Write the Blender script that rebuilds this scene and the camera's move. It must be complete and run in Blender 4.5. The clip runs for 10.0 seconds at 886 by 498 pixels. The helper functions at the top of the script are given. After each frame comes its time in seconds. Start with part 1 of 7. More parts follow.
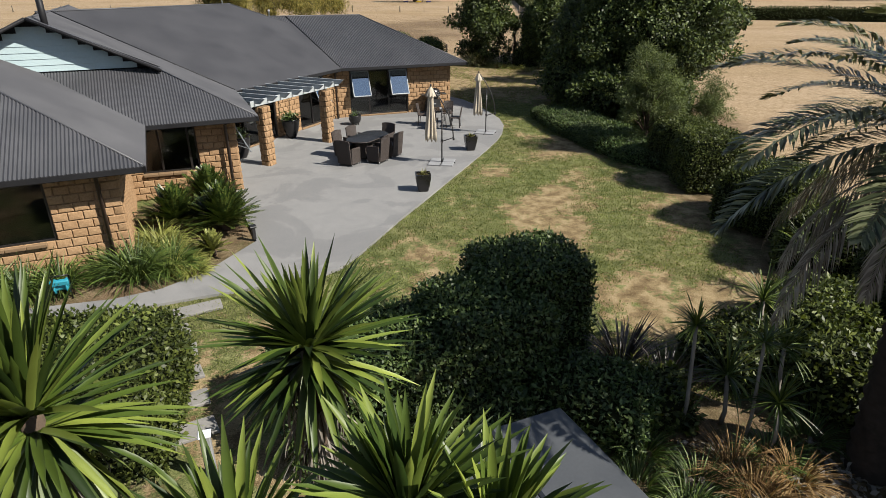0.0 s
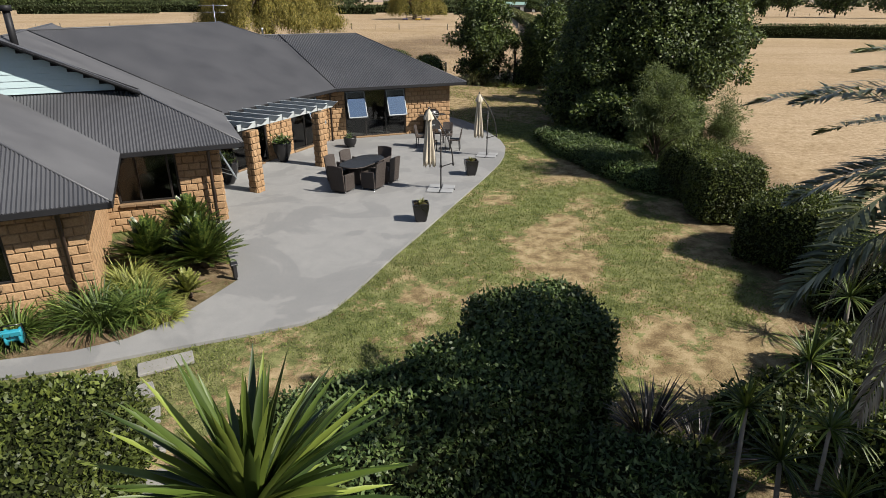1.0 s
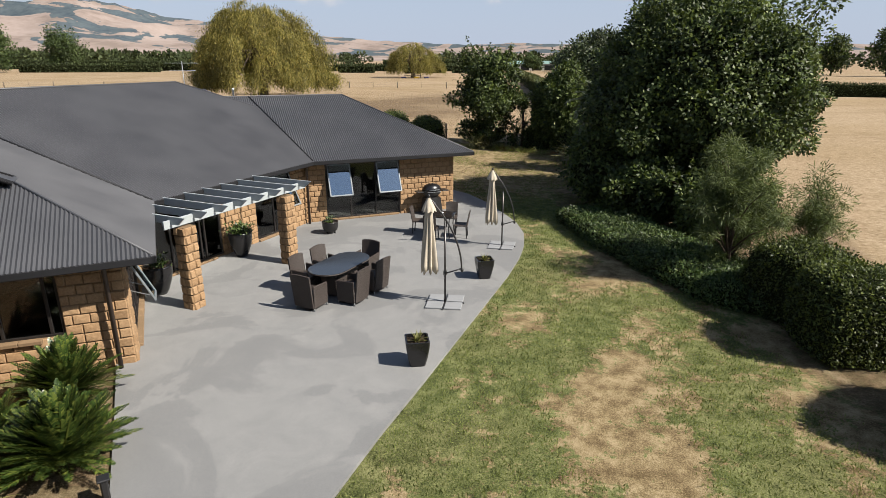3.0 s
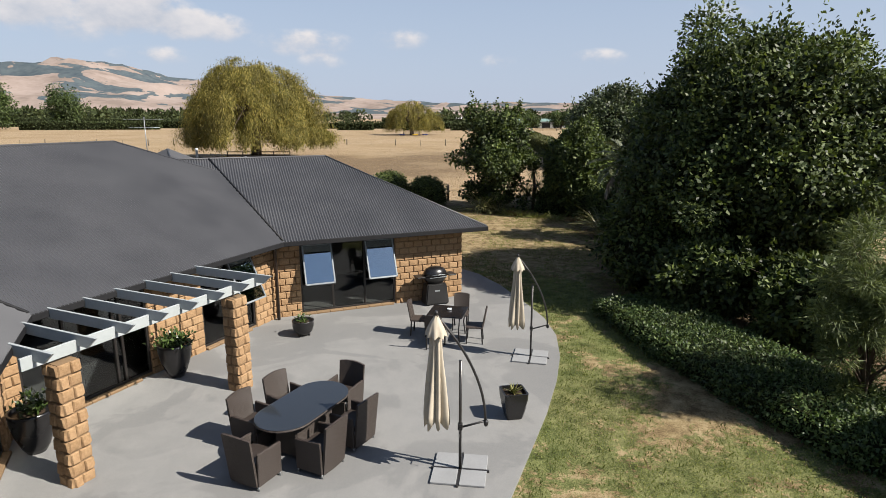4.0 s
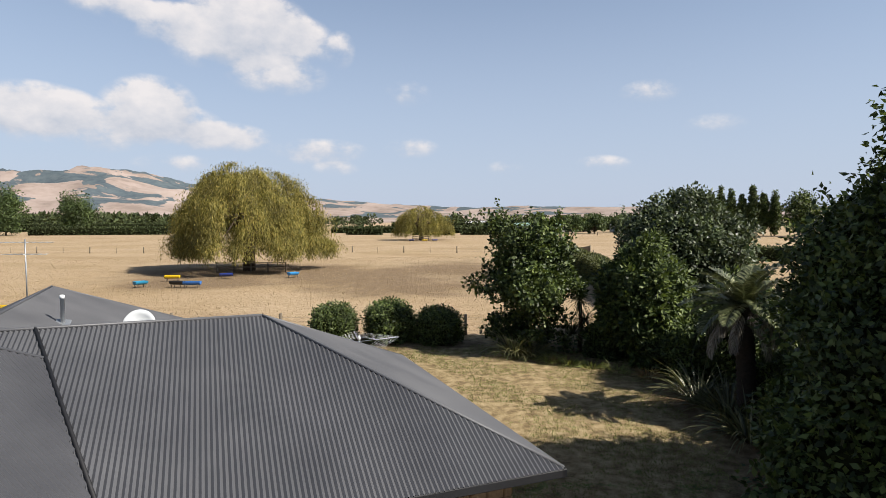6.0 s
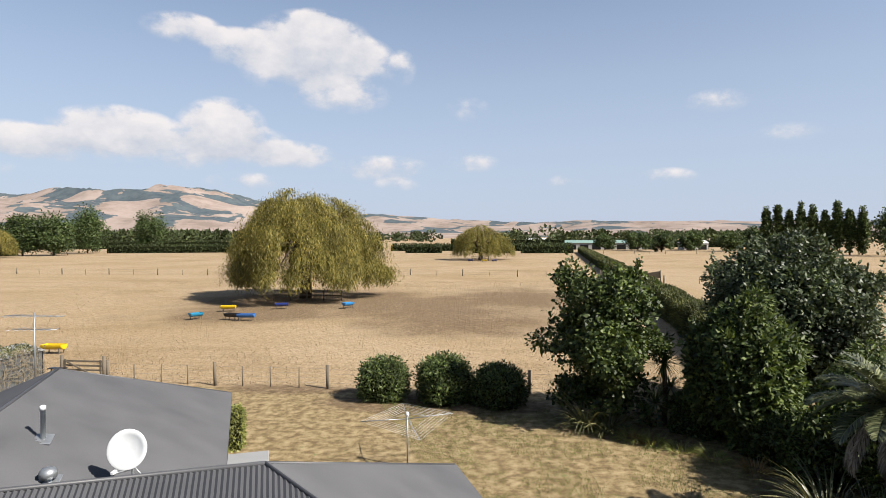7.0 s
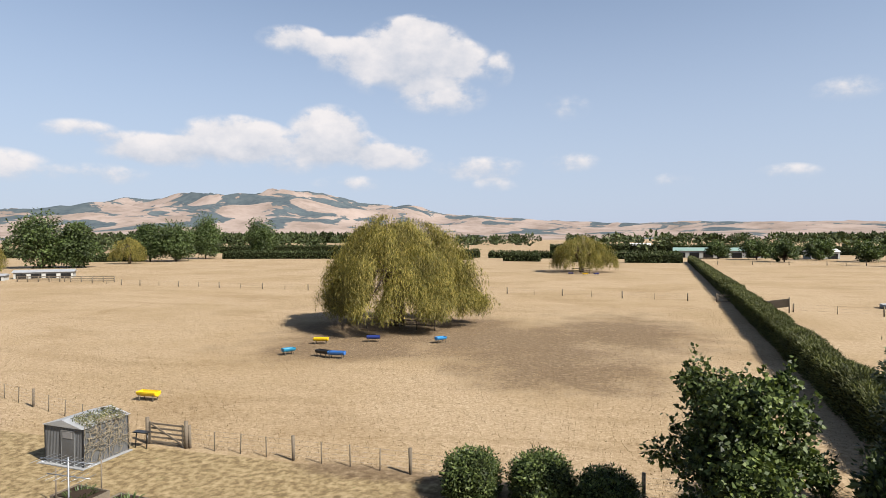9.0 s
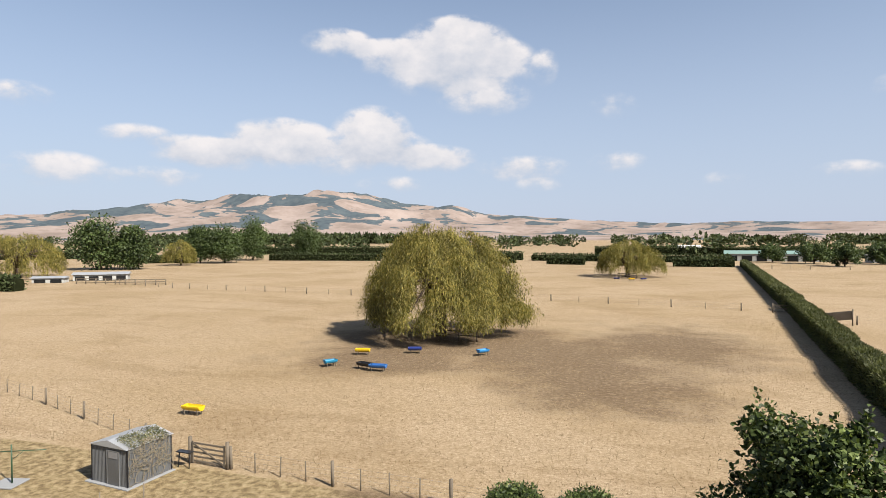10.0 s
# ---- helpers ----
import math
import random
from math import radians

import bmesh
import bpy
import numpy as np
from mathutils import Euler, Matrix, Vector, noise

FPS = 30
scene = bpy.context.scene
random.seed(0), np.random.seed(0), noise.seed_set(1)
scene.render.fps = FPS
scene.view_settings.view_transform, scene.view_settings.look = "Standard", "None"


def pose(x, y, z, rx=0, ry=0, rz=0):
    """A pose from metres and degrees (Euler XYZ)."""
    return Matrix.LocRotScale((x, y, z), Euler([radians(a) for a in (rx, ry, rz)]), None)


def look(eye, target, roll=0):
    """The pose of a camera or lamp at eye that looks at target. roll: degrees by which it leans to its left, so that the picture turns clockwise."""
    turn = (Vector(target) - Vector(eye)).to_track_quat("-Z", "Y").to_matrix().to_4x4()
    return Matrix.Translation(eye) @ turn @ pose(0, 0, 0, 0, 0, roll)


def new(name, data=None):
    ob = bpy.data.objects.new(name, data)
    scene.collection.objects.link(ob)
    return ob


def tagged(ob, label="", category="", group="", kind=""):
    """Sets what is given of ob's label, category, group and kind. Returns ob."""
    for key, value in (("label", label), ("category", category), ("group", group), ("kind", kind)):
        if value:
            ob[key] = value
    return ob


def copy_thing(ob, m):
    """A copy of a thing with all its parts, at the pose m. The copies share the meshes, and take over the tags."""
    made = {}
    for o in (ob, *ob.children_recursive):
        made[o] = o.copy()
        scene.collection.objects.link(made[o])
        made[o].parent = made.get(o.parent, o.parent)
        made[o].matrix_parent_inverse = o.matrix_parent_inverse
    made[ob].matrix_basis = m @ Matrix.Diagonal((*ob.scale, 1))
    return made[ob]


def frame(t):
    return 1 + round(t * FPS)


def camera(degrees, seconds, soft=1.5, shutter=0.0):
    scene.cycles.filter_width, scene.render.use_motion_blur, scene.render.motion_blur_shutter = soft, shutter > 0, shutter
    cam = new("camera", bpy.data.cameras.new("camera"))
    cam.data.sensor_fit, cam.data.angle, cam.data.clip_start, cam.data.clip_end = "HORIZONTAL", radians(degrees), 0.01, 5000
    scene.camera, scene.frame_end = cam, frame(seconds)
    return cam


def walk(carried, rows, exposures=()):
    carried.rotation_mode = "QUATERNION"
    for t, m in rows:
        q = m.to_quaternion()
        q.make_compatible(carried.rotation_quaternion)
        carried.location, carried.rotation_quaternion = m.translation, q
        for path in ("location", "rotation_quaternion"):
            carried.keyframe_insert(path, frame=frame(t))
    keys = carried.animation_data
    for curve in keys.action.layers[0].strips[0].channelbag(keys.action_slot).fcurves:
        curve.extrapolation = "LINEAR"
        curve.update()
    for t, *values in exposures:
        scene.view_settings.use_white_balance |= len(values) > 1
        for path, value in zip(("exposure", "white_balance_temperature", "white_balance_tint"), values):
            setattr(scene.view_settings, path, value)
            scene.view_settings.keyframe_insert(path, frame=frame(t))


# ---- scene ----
cam = camera(73.4, 10.0, 0.6)
METRES, EYE, TILT, LEAN, TURN = 31.0, 5.98, -24.2, 0.0, 0.0
ROWS = [
    (0.0, 0.0, 0.0, 0.0, 0.0, 0.0, -0.0),
    (0.5, 0.0008, 0.0198, 0.009, -0.01, 0.73, 0.01),
    (1.0, 0.0003, 0.0411, 0.0182, -0.06, 1.45, 0.03),
    (1.5, -0.0, 0.0662, 0.0291, -0.06, 2.19, 0.08),
    (2.0, -0.0006, 0.0946, 0.041, -0.07, 2.92, 0.07),
    (3.5, -0.0083, 0.2821, 0.1201, -0.31, 9.01, 0.17),
    (4.0, -0.0124, 0.3561, 0.1516, -0.39, 11.69, 0.22),
    (4.5, -0.0157, 0.4312, 0.1842, -0.44, 14.36, 0.36),
    (5.0, -0.0176, 0.5028, 0.2146, -0.53, 17.02, 0.37),
    (5.5, -0.02, 0.5676, 0.2494, -0.6, 19.62, 0.42),
    (7.0, -0.024, 0.6928, 0.3743, 5.77, 22.77, -2.23),
    (7.5, -0.0256, 0.7173, 0.4173, 8.09, 22.67, -3.27),
    (8.0, -0.0285, 0.7368, 0.4593, 10.24, 22.56, -4.23),
    (8.5, -0.0321, 0.7502, 0.4925, 12.62, 22.38, -5.29),
    (9.0, -0.0348, 0.7573, 0.515, 14.42, 22.21, -6.06),
    (9.5, -0.0383, 0.763, 0.5372, 16.11, 22.02, -6.8),
    (10.0, -0.042, 0.7687, 0.5586, 18.21, 21.77, -7.7),
]
walk(cam, [(t, pose(0, 0, EYE, TILT, LEAN, TURN) @ pose(METRES * x, METRES * y, METRES * z, 90 + pitch, roll, yaw)) for t, x, y, z, yaw, pitch, roll in ROWS], [(0.0, 1.0), (3.0, 1.09), (5.5, 1.13), (7.0, 1.21), (10.0, 1.22)])

# ---- world, sun ----
SUN_TO = Vector((0.93, -0.37, 0.90)).normalized()
sun = new("sun", bpy.data.lights.new("sun", "SUN"))
sun.data.energy, sun.data.angle, sun.data.color = 5.0, radians(0.53), (1.0, 0.945, 0.86)
sun.matrix_world = look(SUN_TO * 200, (0, 0, 0))

world = bpy.data.worlds.new("world")
scene.world = world
world.use_nodes = True
WT = world.node_tree
WT.nodes.clear()


def wnode(kind, **values):
    n = WT.nodes.new(kind)
    for k, v in values.items():
        n.inputs[int(k[1:])].default_value = v
    return n


def wmath(op, a, b=None, clamp=False):
    n = WT.nodes.new("ShaderNodeMath")
    n.operation, n.use_clamp = op, clamp
    for i, v in enumerate((a, b)):
        if v is None:
            continue
        if isinstance(v, (int, float)):
            n.inputs[i].default_value = v
        else:
            WT.links.new(v, n.inputs[i])
    return n.outputs[0]


sky = WT.nodes.new("ShaderNodeTexSky")
sky.sky_type, sky.sun_disc = "NISHITA", False
sky.sun_elevation, sky.sun_rotation = math.asin(SUN_TO.z), math.atan2(SUN_TO.x, SUN_TO.y)
sky.air_density, sky.dust_density, sky.ozone_density = 1.0, 0.6, 1.2
sky_bg = WT.nodes.new("ShaderNodeBackground")
sky_bg.inputs["Strength"].default_value = 0.055


def haze():
    """Summer haze: the sky pales towards the horizon."""
    c = WT.nodes.new("ShaderNodeTexCoord")
    p = WT.nodes.new("ShaderNodeSeparateXYZ")
    WT.links.new(c.outputs["Generated"], p.inputs[0])
    r = WT.nodes.new("ShaderNodeMapRange")
    r.interpolation_type = "SMOOTHSTEP"
    for key, v in (("From Min", -0.05), ("From Max", 0.55), ("To Min", 0.92), ("To Max", 0.12)):
        r.inputs[key].default_value = v
    WT.links.new(p.outputs[2], r.inputs["Value"])
    m = WT.nodes.new("ShaderNodeMix")
    m.data_type = "RGBA"
    WT.links.new(r.outputs[0], m.inputs[0])
    WT.links.new(sky.outputs[0], m.inputs[6])
    m.inputs[7].default_value = (4.1, 4.75, 6.1, 1)
    WT.links.new(m.outputs[2], sky_bg.inputs["Color"])


haze()

# cumulus: heaps at bearings and heights over the hills, broken up by noise
coord = WT.nodes.new("ShaderNodeTexCoord")
sep = WT.nodes.new("ShaderNodeSeparateXYZ")
WT.links.new(coord.outputs["Generated"], sep.inputs[0])
bearing = wmath("MULTIPLY", wmath("ARCTAN2", sep.outputs[0], sep.outputs[1]), 57.2958)
height = wmath("MULTIPLY", wmath("ARCSINE", sep.outputs[2]), 57.2958)
lump = WT.nodes.new("ShaderNodeTexNoise")
lump.inputs["Scale"].default_value, lump.inputs["Detail"].default_value, lump.inputs["Roughness"].default_value = 17.0, 9.0, 0.58
stretch = WT.nodes.new("ShaderNodeMapping")
stretch.inputs["Scale"].default_value = (1.0, 1.0, 1.5)
WT.links.new(coord.outputs["Generated"], stretch.inputs[0])
WT.links.new(stretch.outputs[0], lump.inputs["Vector"])
rough_edge = wmath("MULTIPLY", wmath("SUBTRACT", lump.outputs[0], 0.5), 3.1)
# bearing, height, half width, half height, weight
CLOUDS = [
    (-18.4, 16.9, 6.4, 3.6, 1.2), (-17.8, 18.4, 3.6, 2.2, 0.9), (-24.5, 16.6, 5.0, 1.9, 0.95), (-29.5, 17.7, 3.8, 1.5, 0.9), (-15.6, 13.0, 5.0, 1.9, 0.85), (-10.0, 15.5, 1.5, 1.9, 0.8), (-13.6, 16.0, 3.4, 2.4, 0.9), (-20.5, 15.2, 5.0, 2.6, 0.8),
    (-26.4, 9.7, 4.2, 2.9, 1.15), (-34.8, 8.9, 5.6, 2.3, 1.15), (-42.0, 7.6, 4.6, 1.7, 0.95), (-29.8, 7.4, 5.4, 1.9, 0.9), (-20.6, 7.4, 4.8, 1.6, 0.95), (-46.8, 8.7, 3.4, 1.2, 0.75), (-38.5, 7.4, 6.5, 1.7, 0.85), (-25.0, 8.2, 5.0, 2.2, 0.8),
    (-12.0, 6.4, 5.2, 1.4, 0.8), (-45.5, 5.3, 4.6, 1.1, 0.7), (-53.0, 5.6, 5.0, 1.7, 0.75), (-24.5, 5.0, 4.0, 1.0, 0.6), (-10.5, 4.9, 2.6, 0.8, 0.6), (-55.0, 11.3, 2.8, 1.1, 0.8),
    (-3.8, 11.8, 2.6, 1.4, 0.55), (-3.4, 6.8, 3.0, 1.2, 0.7), (5.5, 4.9, 2.0, 0.9, 0.55), (14.4, 5.1, 3.0, 1.0, 0.65), (18.6, 11.4, 3.0, 1.2, 0.7), (24.0, 8.2, 3.0, 1.1, 0.5), (-62.0, 8.0, 6.0, 2.0, 0.9),
    (60.0, 14.0, 9.0, 3.5, 0.9), (95.0, 11.0, 12.0, 4.0, 0.9), (150.0, 18.0, 14.0, 5.0, 0.9), (-95.0, 15.0, 11.0, 4.5, 0.9), (-140.0, 12.0, 12.0, 4.0, 0.9),
]
mass, top_light = None, None
for b, h, wide, tall, weight in CLOUDS:
    if wide < 3.3:
        weight *= 0.8
    du = wmath("DIVIDE", wmath("SUBTRACT", bearing, b), wide)
    dv = wmath("DIVIDE", wmath("SUBTRACT", height, h), tall)
    d2 = wmath("ADD", wmath("MULTIPLY", du, du), wmath("MULTIPLY", dv, dv))
    body = wmath("MULTIPLY", wmath("SUBTRACT", 1.0, d2, True), weight)
    lit = wmath("MULTIPLY", body, wmath("ADD", wmath("MULTIPLY", dv, 0.5), 0.5, True))
    mass = body if mass is None else wmath("ADD", mass, body)
    top_light = lit if top_light is None else wmath("ADD", top_light, lit)
top_share = wmath("DIVIDE", top_light, wmath("MAXIMUM", mass, 0.05))
ragged = wmath("ADD", mass, wmath("MULTIPLY", rough_edge, wmath("MULTIPLY", mass, 2.0, True)))
# crisp heads, bases that fade into the haze
ragged = wmath("MULTIPLY", ragged, wmath("ADD", wmath("MULTIPLY", top_share, 1.35), 0.42))
cover = WT.nodes.new("ShaderNodeMapRange")
cover.interpolation_type = "SMOOTHSTEP"
cover.inputs["From Min"].default_value, cover.inputs["From Max"].default_value = 0.02, 1.15
cover.inputs["To Max"].default_value = 0.94
WT.links.new(ragged, cover.inputs["Value"])
shade = wmath("ADD", wmath("ADD", wmath("MULTIPLY", top_share, 1.1), -0.08), wmath("MULTIPLY", rough_edge, 0.7), True)
cloud_mix = WT.nodes.new("ShaderNodeMix")
cloud_mix.data_type = "RGBA"
cloud_mix.inputs["A"].default_value, cloud_mix.inputs["B"].default_value = (0.72, 0.765, 0.87, 1), (1.14, 1.085, 1.08, 1)
WT.links.new(shade, cloud_mix.inputs["Factor"])
cloud_bg = WT.nodes.new("ShaderNodeBackground")
cloud_bg.inputs["Strength"].default_value = 0.35
WT.links.new(cloud_mix.outputs["Result"], cloud_bg.inputs["Color"])
blend = WT.nodes.new("ShaderNodeMixShader")
WT.links.new(cover.outputs[0], blend.inputs[0])
WT.links.new(sky_bg.outputs[0], blend.inputs[1])
WT.links.new(cloud_bg.outputs[0], blend.inputs[2])
wout = WT.nodes.new("ShaderNodeOutputWorld")
WT.links.new(blend.outputs[0], wout.inputs["Surface"])

# ---- materials ----
def material(name, build, rough=0.7, spec=0.3, metal=0.0):
    m = bpy.data.materials.new(name)
    m.use_nodes = True
    nt = m.node_tree
    bsdf = nt.nodes["Principled BSDF"]
    bsdf.inputs["Roughness"].default_value = rough
    bsdf.inputs["Specular IOR Level"].default_value = spec
    bsdf.inputs["Metallic"].default_value = metal
    build(Nodes(nt, bsdf))
    return m


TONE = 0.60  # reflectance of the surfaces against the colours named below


class Nodes:
    """Short names for the shader nodes that the materials are made of."""

    def __init__(self, nt, bsdf):
        self.nt, self.bsdf = nt, bsdf

    def put(self, socket, value):
        if isinstance(value, bpy.types.NodeSocket):
            self.nt.links.new(value, socket)
        elif isinstance(value, tuple) and len(value) == 3 and socket.type == "RGBA":
            socket.default_value = (*value, 1)
        else:
            socket.default_value = value

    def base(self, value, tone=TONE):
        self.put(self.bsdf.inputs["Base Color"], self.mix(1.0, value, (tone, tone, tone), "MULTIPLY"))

    def rough(self, value):
        self.put(self.bsdf.inputs["Roughness"], value)

    def coords(self, scale=(1, 1, 1)):
        c = self.nt.nodes.new("ShaderNodeTexCoord")
        m = self.nt.nodes.new("ShaderNodeMapping")
        m.inputs["Scale"].default_value = scale
        self.nt.links.new(c.outputs["Object"], m.inputs[0])
        return m.outputs[0]

    def place(self, scale=(1, 1, 1)):
        c = self.nt.nodes.new("ShaderNodeNewGeometry")
        m = self.nt.nodes.new("ShaderNodeMapping")
        m.inputs["Scale"].default_value = scale
        self.nt.links.new(c.outputs["Position"], m.inputs[0])
        return m.outputs[0]

    def noise(self, scale, detail=4.0, rough=0.55, vector=None, lumpy=0.0):
        n = self.nt.nodes.new("ShaderNodeTexNoise")
        n.inputs["Scale"].default_value, n.inputs["Detail"].default_value = scale, detail
        n.inputs["Roughness"].default_value, n.inputs["Distortion"].default_value = rough, lumpy
        self.nt.links.new(vector or self.place(), n.inputs["Vector"])
        return n.outputs[0]

    def ramp(self, value, *stops):
        r = self.nt.nodes.new("ShaderNodeValToRGB")
        self.nt.links.new(value, r.inputs[0])
        e = r.color_ramp.elements
        while len(e) < len(stops):
            e.new(0.5)
        for el, (p, c) in zip(e, stops):
            el.position = p
            el.color = (*c, 1) if isinstance(c, tuple) else (c, c, c, 1)
        return r.outputs[0]

    def mix(self, factor, a, b, how="MIX"):
        m = self.nt.nodes.new("ShaderNodeMix")
        m.data_type, m.blend_type = "RGBA", how
        self.put(m.inputs[0], factor)
        self.put(m.inputs[6], a)
        self.put(m.inputs[7], b)
        return m.outputs[2]

    def math(self, op, a, b=0.0, clamp=False):
        n = self.nt.nodes.new("ShaderNodeMath")
        n.operation, n.use_clamp = op, clamp
        self.put(n.inputs[0], a)
        self.put(n.inputs[1], b)
        return n.outputs[0]

    def attr(self, name):
        a = self.nt.nodes.new("ShaderNodeAttribute")
        a.attribute_name = name
        return a.outputs["Fac"]

    def island(self):
        return self.nt.nodes.new("ShaderNodeNewGeometry").outputs["Random Per Island"]

    def own(self):
        return self.nt.nodes.new("ShaderNodeObjectInfo").outputs["Random"]

    def bump(self, value, strength=0.3, distance=0.02):
        b = self.nt.nodes.new("ShaderNodeBump")
        b.inputs["Strength"].default_value, b.inputs["Distance"].default_value = strength, distance
        self.nt.links.new(value, b.inputs["Height"])
        self.nt.links.new(b.outputs[0], self.bsdf.inputs["Normal"])


def leaf_material(name, dark, mid, light, rough=0.42, spec=0.5, glow=0.25, patch=0.6, dead=None):
    """Leaves: each its own shade, in drifts, with some light coming through."""
    def build(n):
        c = n.ramp(n.island(), (0.0, dark), (0.55, mid), (1.0, light))
        drift = n.ramp(n.noise(patch, 3), (0.35, 0.72), (0.65, 1.25))
        c = n.mix(1.0, c, drift, "MULTIPLY")
        if dead:
            c = n.mix(n.ramp(n.noise(patch * 1.7, 4), (0.58, 0.0), (0.7, 1.0)), c, dead)
        n.base(c)
        tr = n.nt.nodes.new("ShaderNodeBsdfTranslucent")
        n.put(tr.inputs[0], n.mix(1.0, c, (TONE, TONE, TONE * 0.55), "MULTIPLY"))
        mixer = n.nt.nodes.new("ShaderNodeMixShader")
        mixer.inputs[0].default_value = glow
        n.nt.links.new(n.bsdf.outputs[0], mixer.inputs[1])
        n.nt.links.new(tr.outputs[0], mixer.inputs[2])
        n.nt.links.new(mixer.outputs[0], n.nt.nodes["Material Output"].inputs[0])
    return material(name, build, rough, spec)


def plain(name, colour, rough=0.6, spec=0.4, metal=0.0, grain=30.0, vary=0.15, bump=0.0):
    """A painted or moulded surface with slight unevenness and grime."""
    def build(n):
        a = n.noise(grain, 5)
        b = n.noise(grain * 0.07, 3)
        f = n.math("ADD", n.math("MULTIPLY", a, 0.5), n.math("MULTIPLY", b, 0.5))
        lo, hi = tuple(x * (1 - vary) for x in colour), tuple(min(1, x * (1 + vary)) for x in colour)
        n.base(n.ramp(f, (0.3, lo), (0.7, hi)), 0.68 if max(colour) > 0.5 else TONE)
        n.rough(n.ramp(b, (0.3, max(0.02, rough - 0.08)), (0.7, min(1.0, rough + 0.1))))
        if bump:
            n.bump(a, bump, 0.01)
    return material(name, build, rough, spec, metal)


def ground_build(n):
    fine, mid = n.noise(38.0, 6, 0.7), n.noise(2.6, 5, 0.6)
    streak = n.noise(5.5, 6, 0.78, n.place((0.8, 1.0, 1)))
    clods = n.noise(1.7, 8, 0.8)
    straw = n.ramp(n.math("ADD", n.math("MULTIPLY", n.math("ADD", fine, clods), 0.28), n.math("MULTIPLY", streak, 0.44)),
                   (0.39, (0.19, 0.128, 0.072)), (0.465, (0.37, 0.268, 0.160)), (0.525, (0.475, 0.358, 0.228)), (0.61, (0.63, 0.505, 0.35)))
    straw = n.mix(n.ramp(n.noise(0.05, 4), (0.42, 0.0), (0.62, 0.6)), straw, n.mix(1.0, straw, (0.80, 0.76, 0.66), "MULTIPLY"))
    straw = n.mix(n.ramp(n.noise(0.16, 6, 0.7, n.place((0.35, 1.0, 1)), 0.5), (0.52, 0.0), (0.6, 0.55)), straw, n.mix(1.0, straw, (0.78, 0.74, 0.68), "MULTIPLY"))
    green = n.ramp(n.math("ADD", n.math("MULTIPLY", fine, 0.6), n.math("MULTIPLY", mid, 0.4)),
                   (0.40, (0.050, 0.072, 0.020)), (0.5, (0.135, 0.165, 0.052)), (0.60, (0.25, 0.27, 0.105)))
    dry = n.ramp(n.math("ADD", n.math("MULTIPLY", fine, 0.5), n.math("MULTIPLY", mid, 0.5)),
                 (0.41, (0.142, 0.098, 0.048)), (0.5, (0.30, 0.222, 0.116)), (0.59, (0.47, 0.365, 0.21)))
    soil = n.ramp(n.math("ADD", n.math("MULTIPLY", fine, 0.5), n.math("MULTIPLY", mid, 0.5)),
                  (0.36, (0.075, 0.048, 0.026)), (0.5, (0.165, 0.112, 0.066)), (0.62, (0.30, 0.22, 0.145)))
    ragged = n.math("ADD", n.math("MULTIPLY", n.math("SUBTRACT", n.noise(1.5, 6, 0.68, lumpy=0.4), 0.5), 1.5), n.math("MULTIPLY", n.math("SUBTRACT", n.noise(9.0, 5, 0.7), 0.5), 1.15))
    lush = n.ramp(n.math("ADD", n.attr("green"), ragged), (0.43, 0.0), (0.5, 0.75), (0.57, 1.0))
    lawn = n.mix(n.math("MULTIPLY", lush, 0.92), dry, n.mix(n.ramp(n.noise(0.25, 4), (0.45, 0.0), (0.65, 0.4)), green, n.mix(0.45, green, dry)))
    c = n.mix(n.ramp(n.math("ADD", n.attr("lawn"), n.math("MULTIPLY", n.math("SUBTRACT", mid, 0.5), 0.5)), (0.42, 0.0), (0.58, 1.0)), straw, lawn)
    c = n.mix(n.ramp(n.math("ADD", n.attr("soil"), n.math("MULTIPLY", n.math("SUBTRACT", n.math("ADD", n.math("MULTIPLY", clods, 0.6), n.math("MULTIPLY", n.noise(0.22, 5, 0.6), 0.4)), 0.5), 3.4)), (0.22, 0.0), (0.85, 0.82)), c, soil)
    n.base(c)
    n.bump(n.math("ADD", n.math("MULTIPLY", fine, 0.6), n.math("MULTIPLY", mid, 0.8)), 0.7, 0.05)


M_ground = material("ground", ground_build, 0.95, 0.1)


def concrete_build(n):
    fine, mid, broad = n.noise(60.0, 5, 0.7), n.noise(1.8, 5, 0.6, lumpy=0.5), n.noise(0.45, 4, 0.55, lumpy=0.8)
    c = n.ramp(mid, (0.25, (0.25, 0.25, 0.245)), (0.6, (0.315, 0.31, 0.30)), (0.85, (0.36, 0.355, 0.34)))
    c = n.mix(n.ramp(broad, (0.49, 0.0), (0.53, 0.65), (0.66, 0.85)), c, (0.19, 0.19, 0.19))
    c = n.mix(0.35, c, n.ramp(fine, (0.3, (0.2, 0.2, 0.195)), (0.7, (0.4, 0.395, 0.38))))
    n.base(c)
    n.bump(fine, 0.15, 0.005)


M_concrete = material("concrete", concrete_build, 0.75, 0.3)
M_paver = plain("paver", (0.30, 0.29, 0.27), 0.85, 0.2, 0, 40, 0.2, 0.2)


def roof_build(n):
    broad, fine = n.noise(0.7, 4), n.noise(45.0, 4)
    n.base(n.ramp(n.math("ADD", n.math("MULTIPLY", broad, 0.7), n.math("MULTIPLY", fine, 0.3)), (0.3, (0.064, 0.065, 0.071)), (0.7, (0.092, 0.093, 0.101))))
    n.rough(n.ramp(broad, (0.3, 0.42), (0.7, 0.56)))


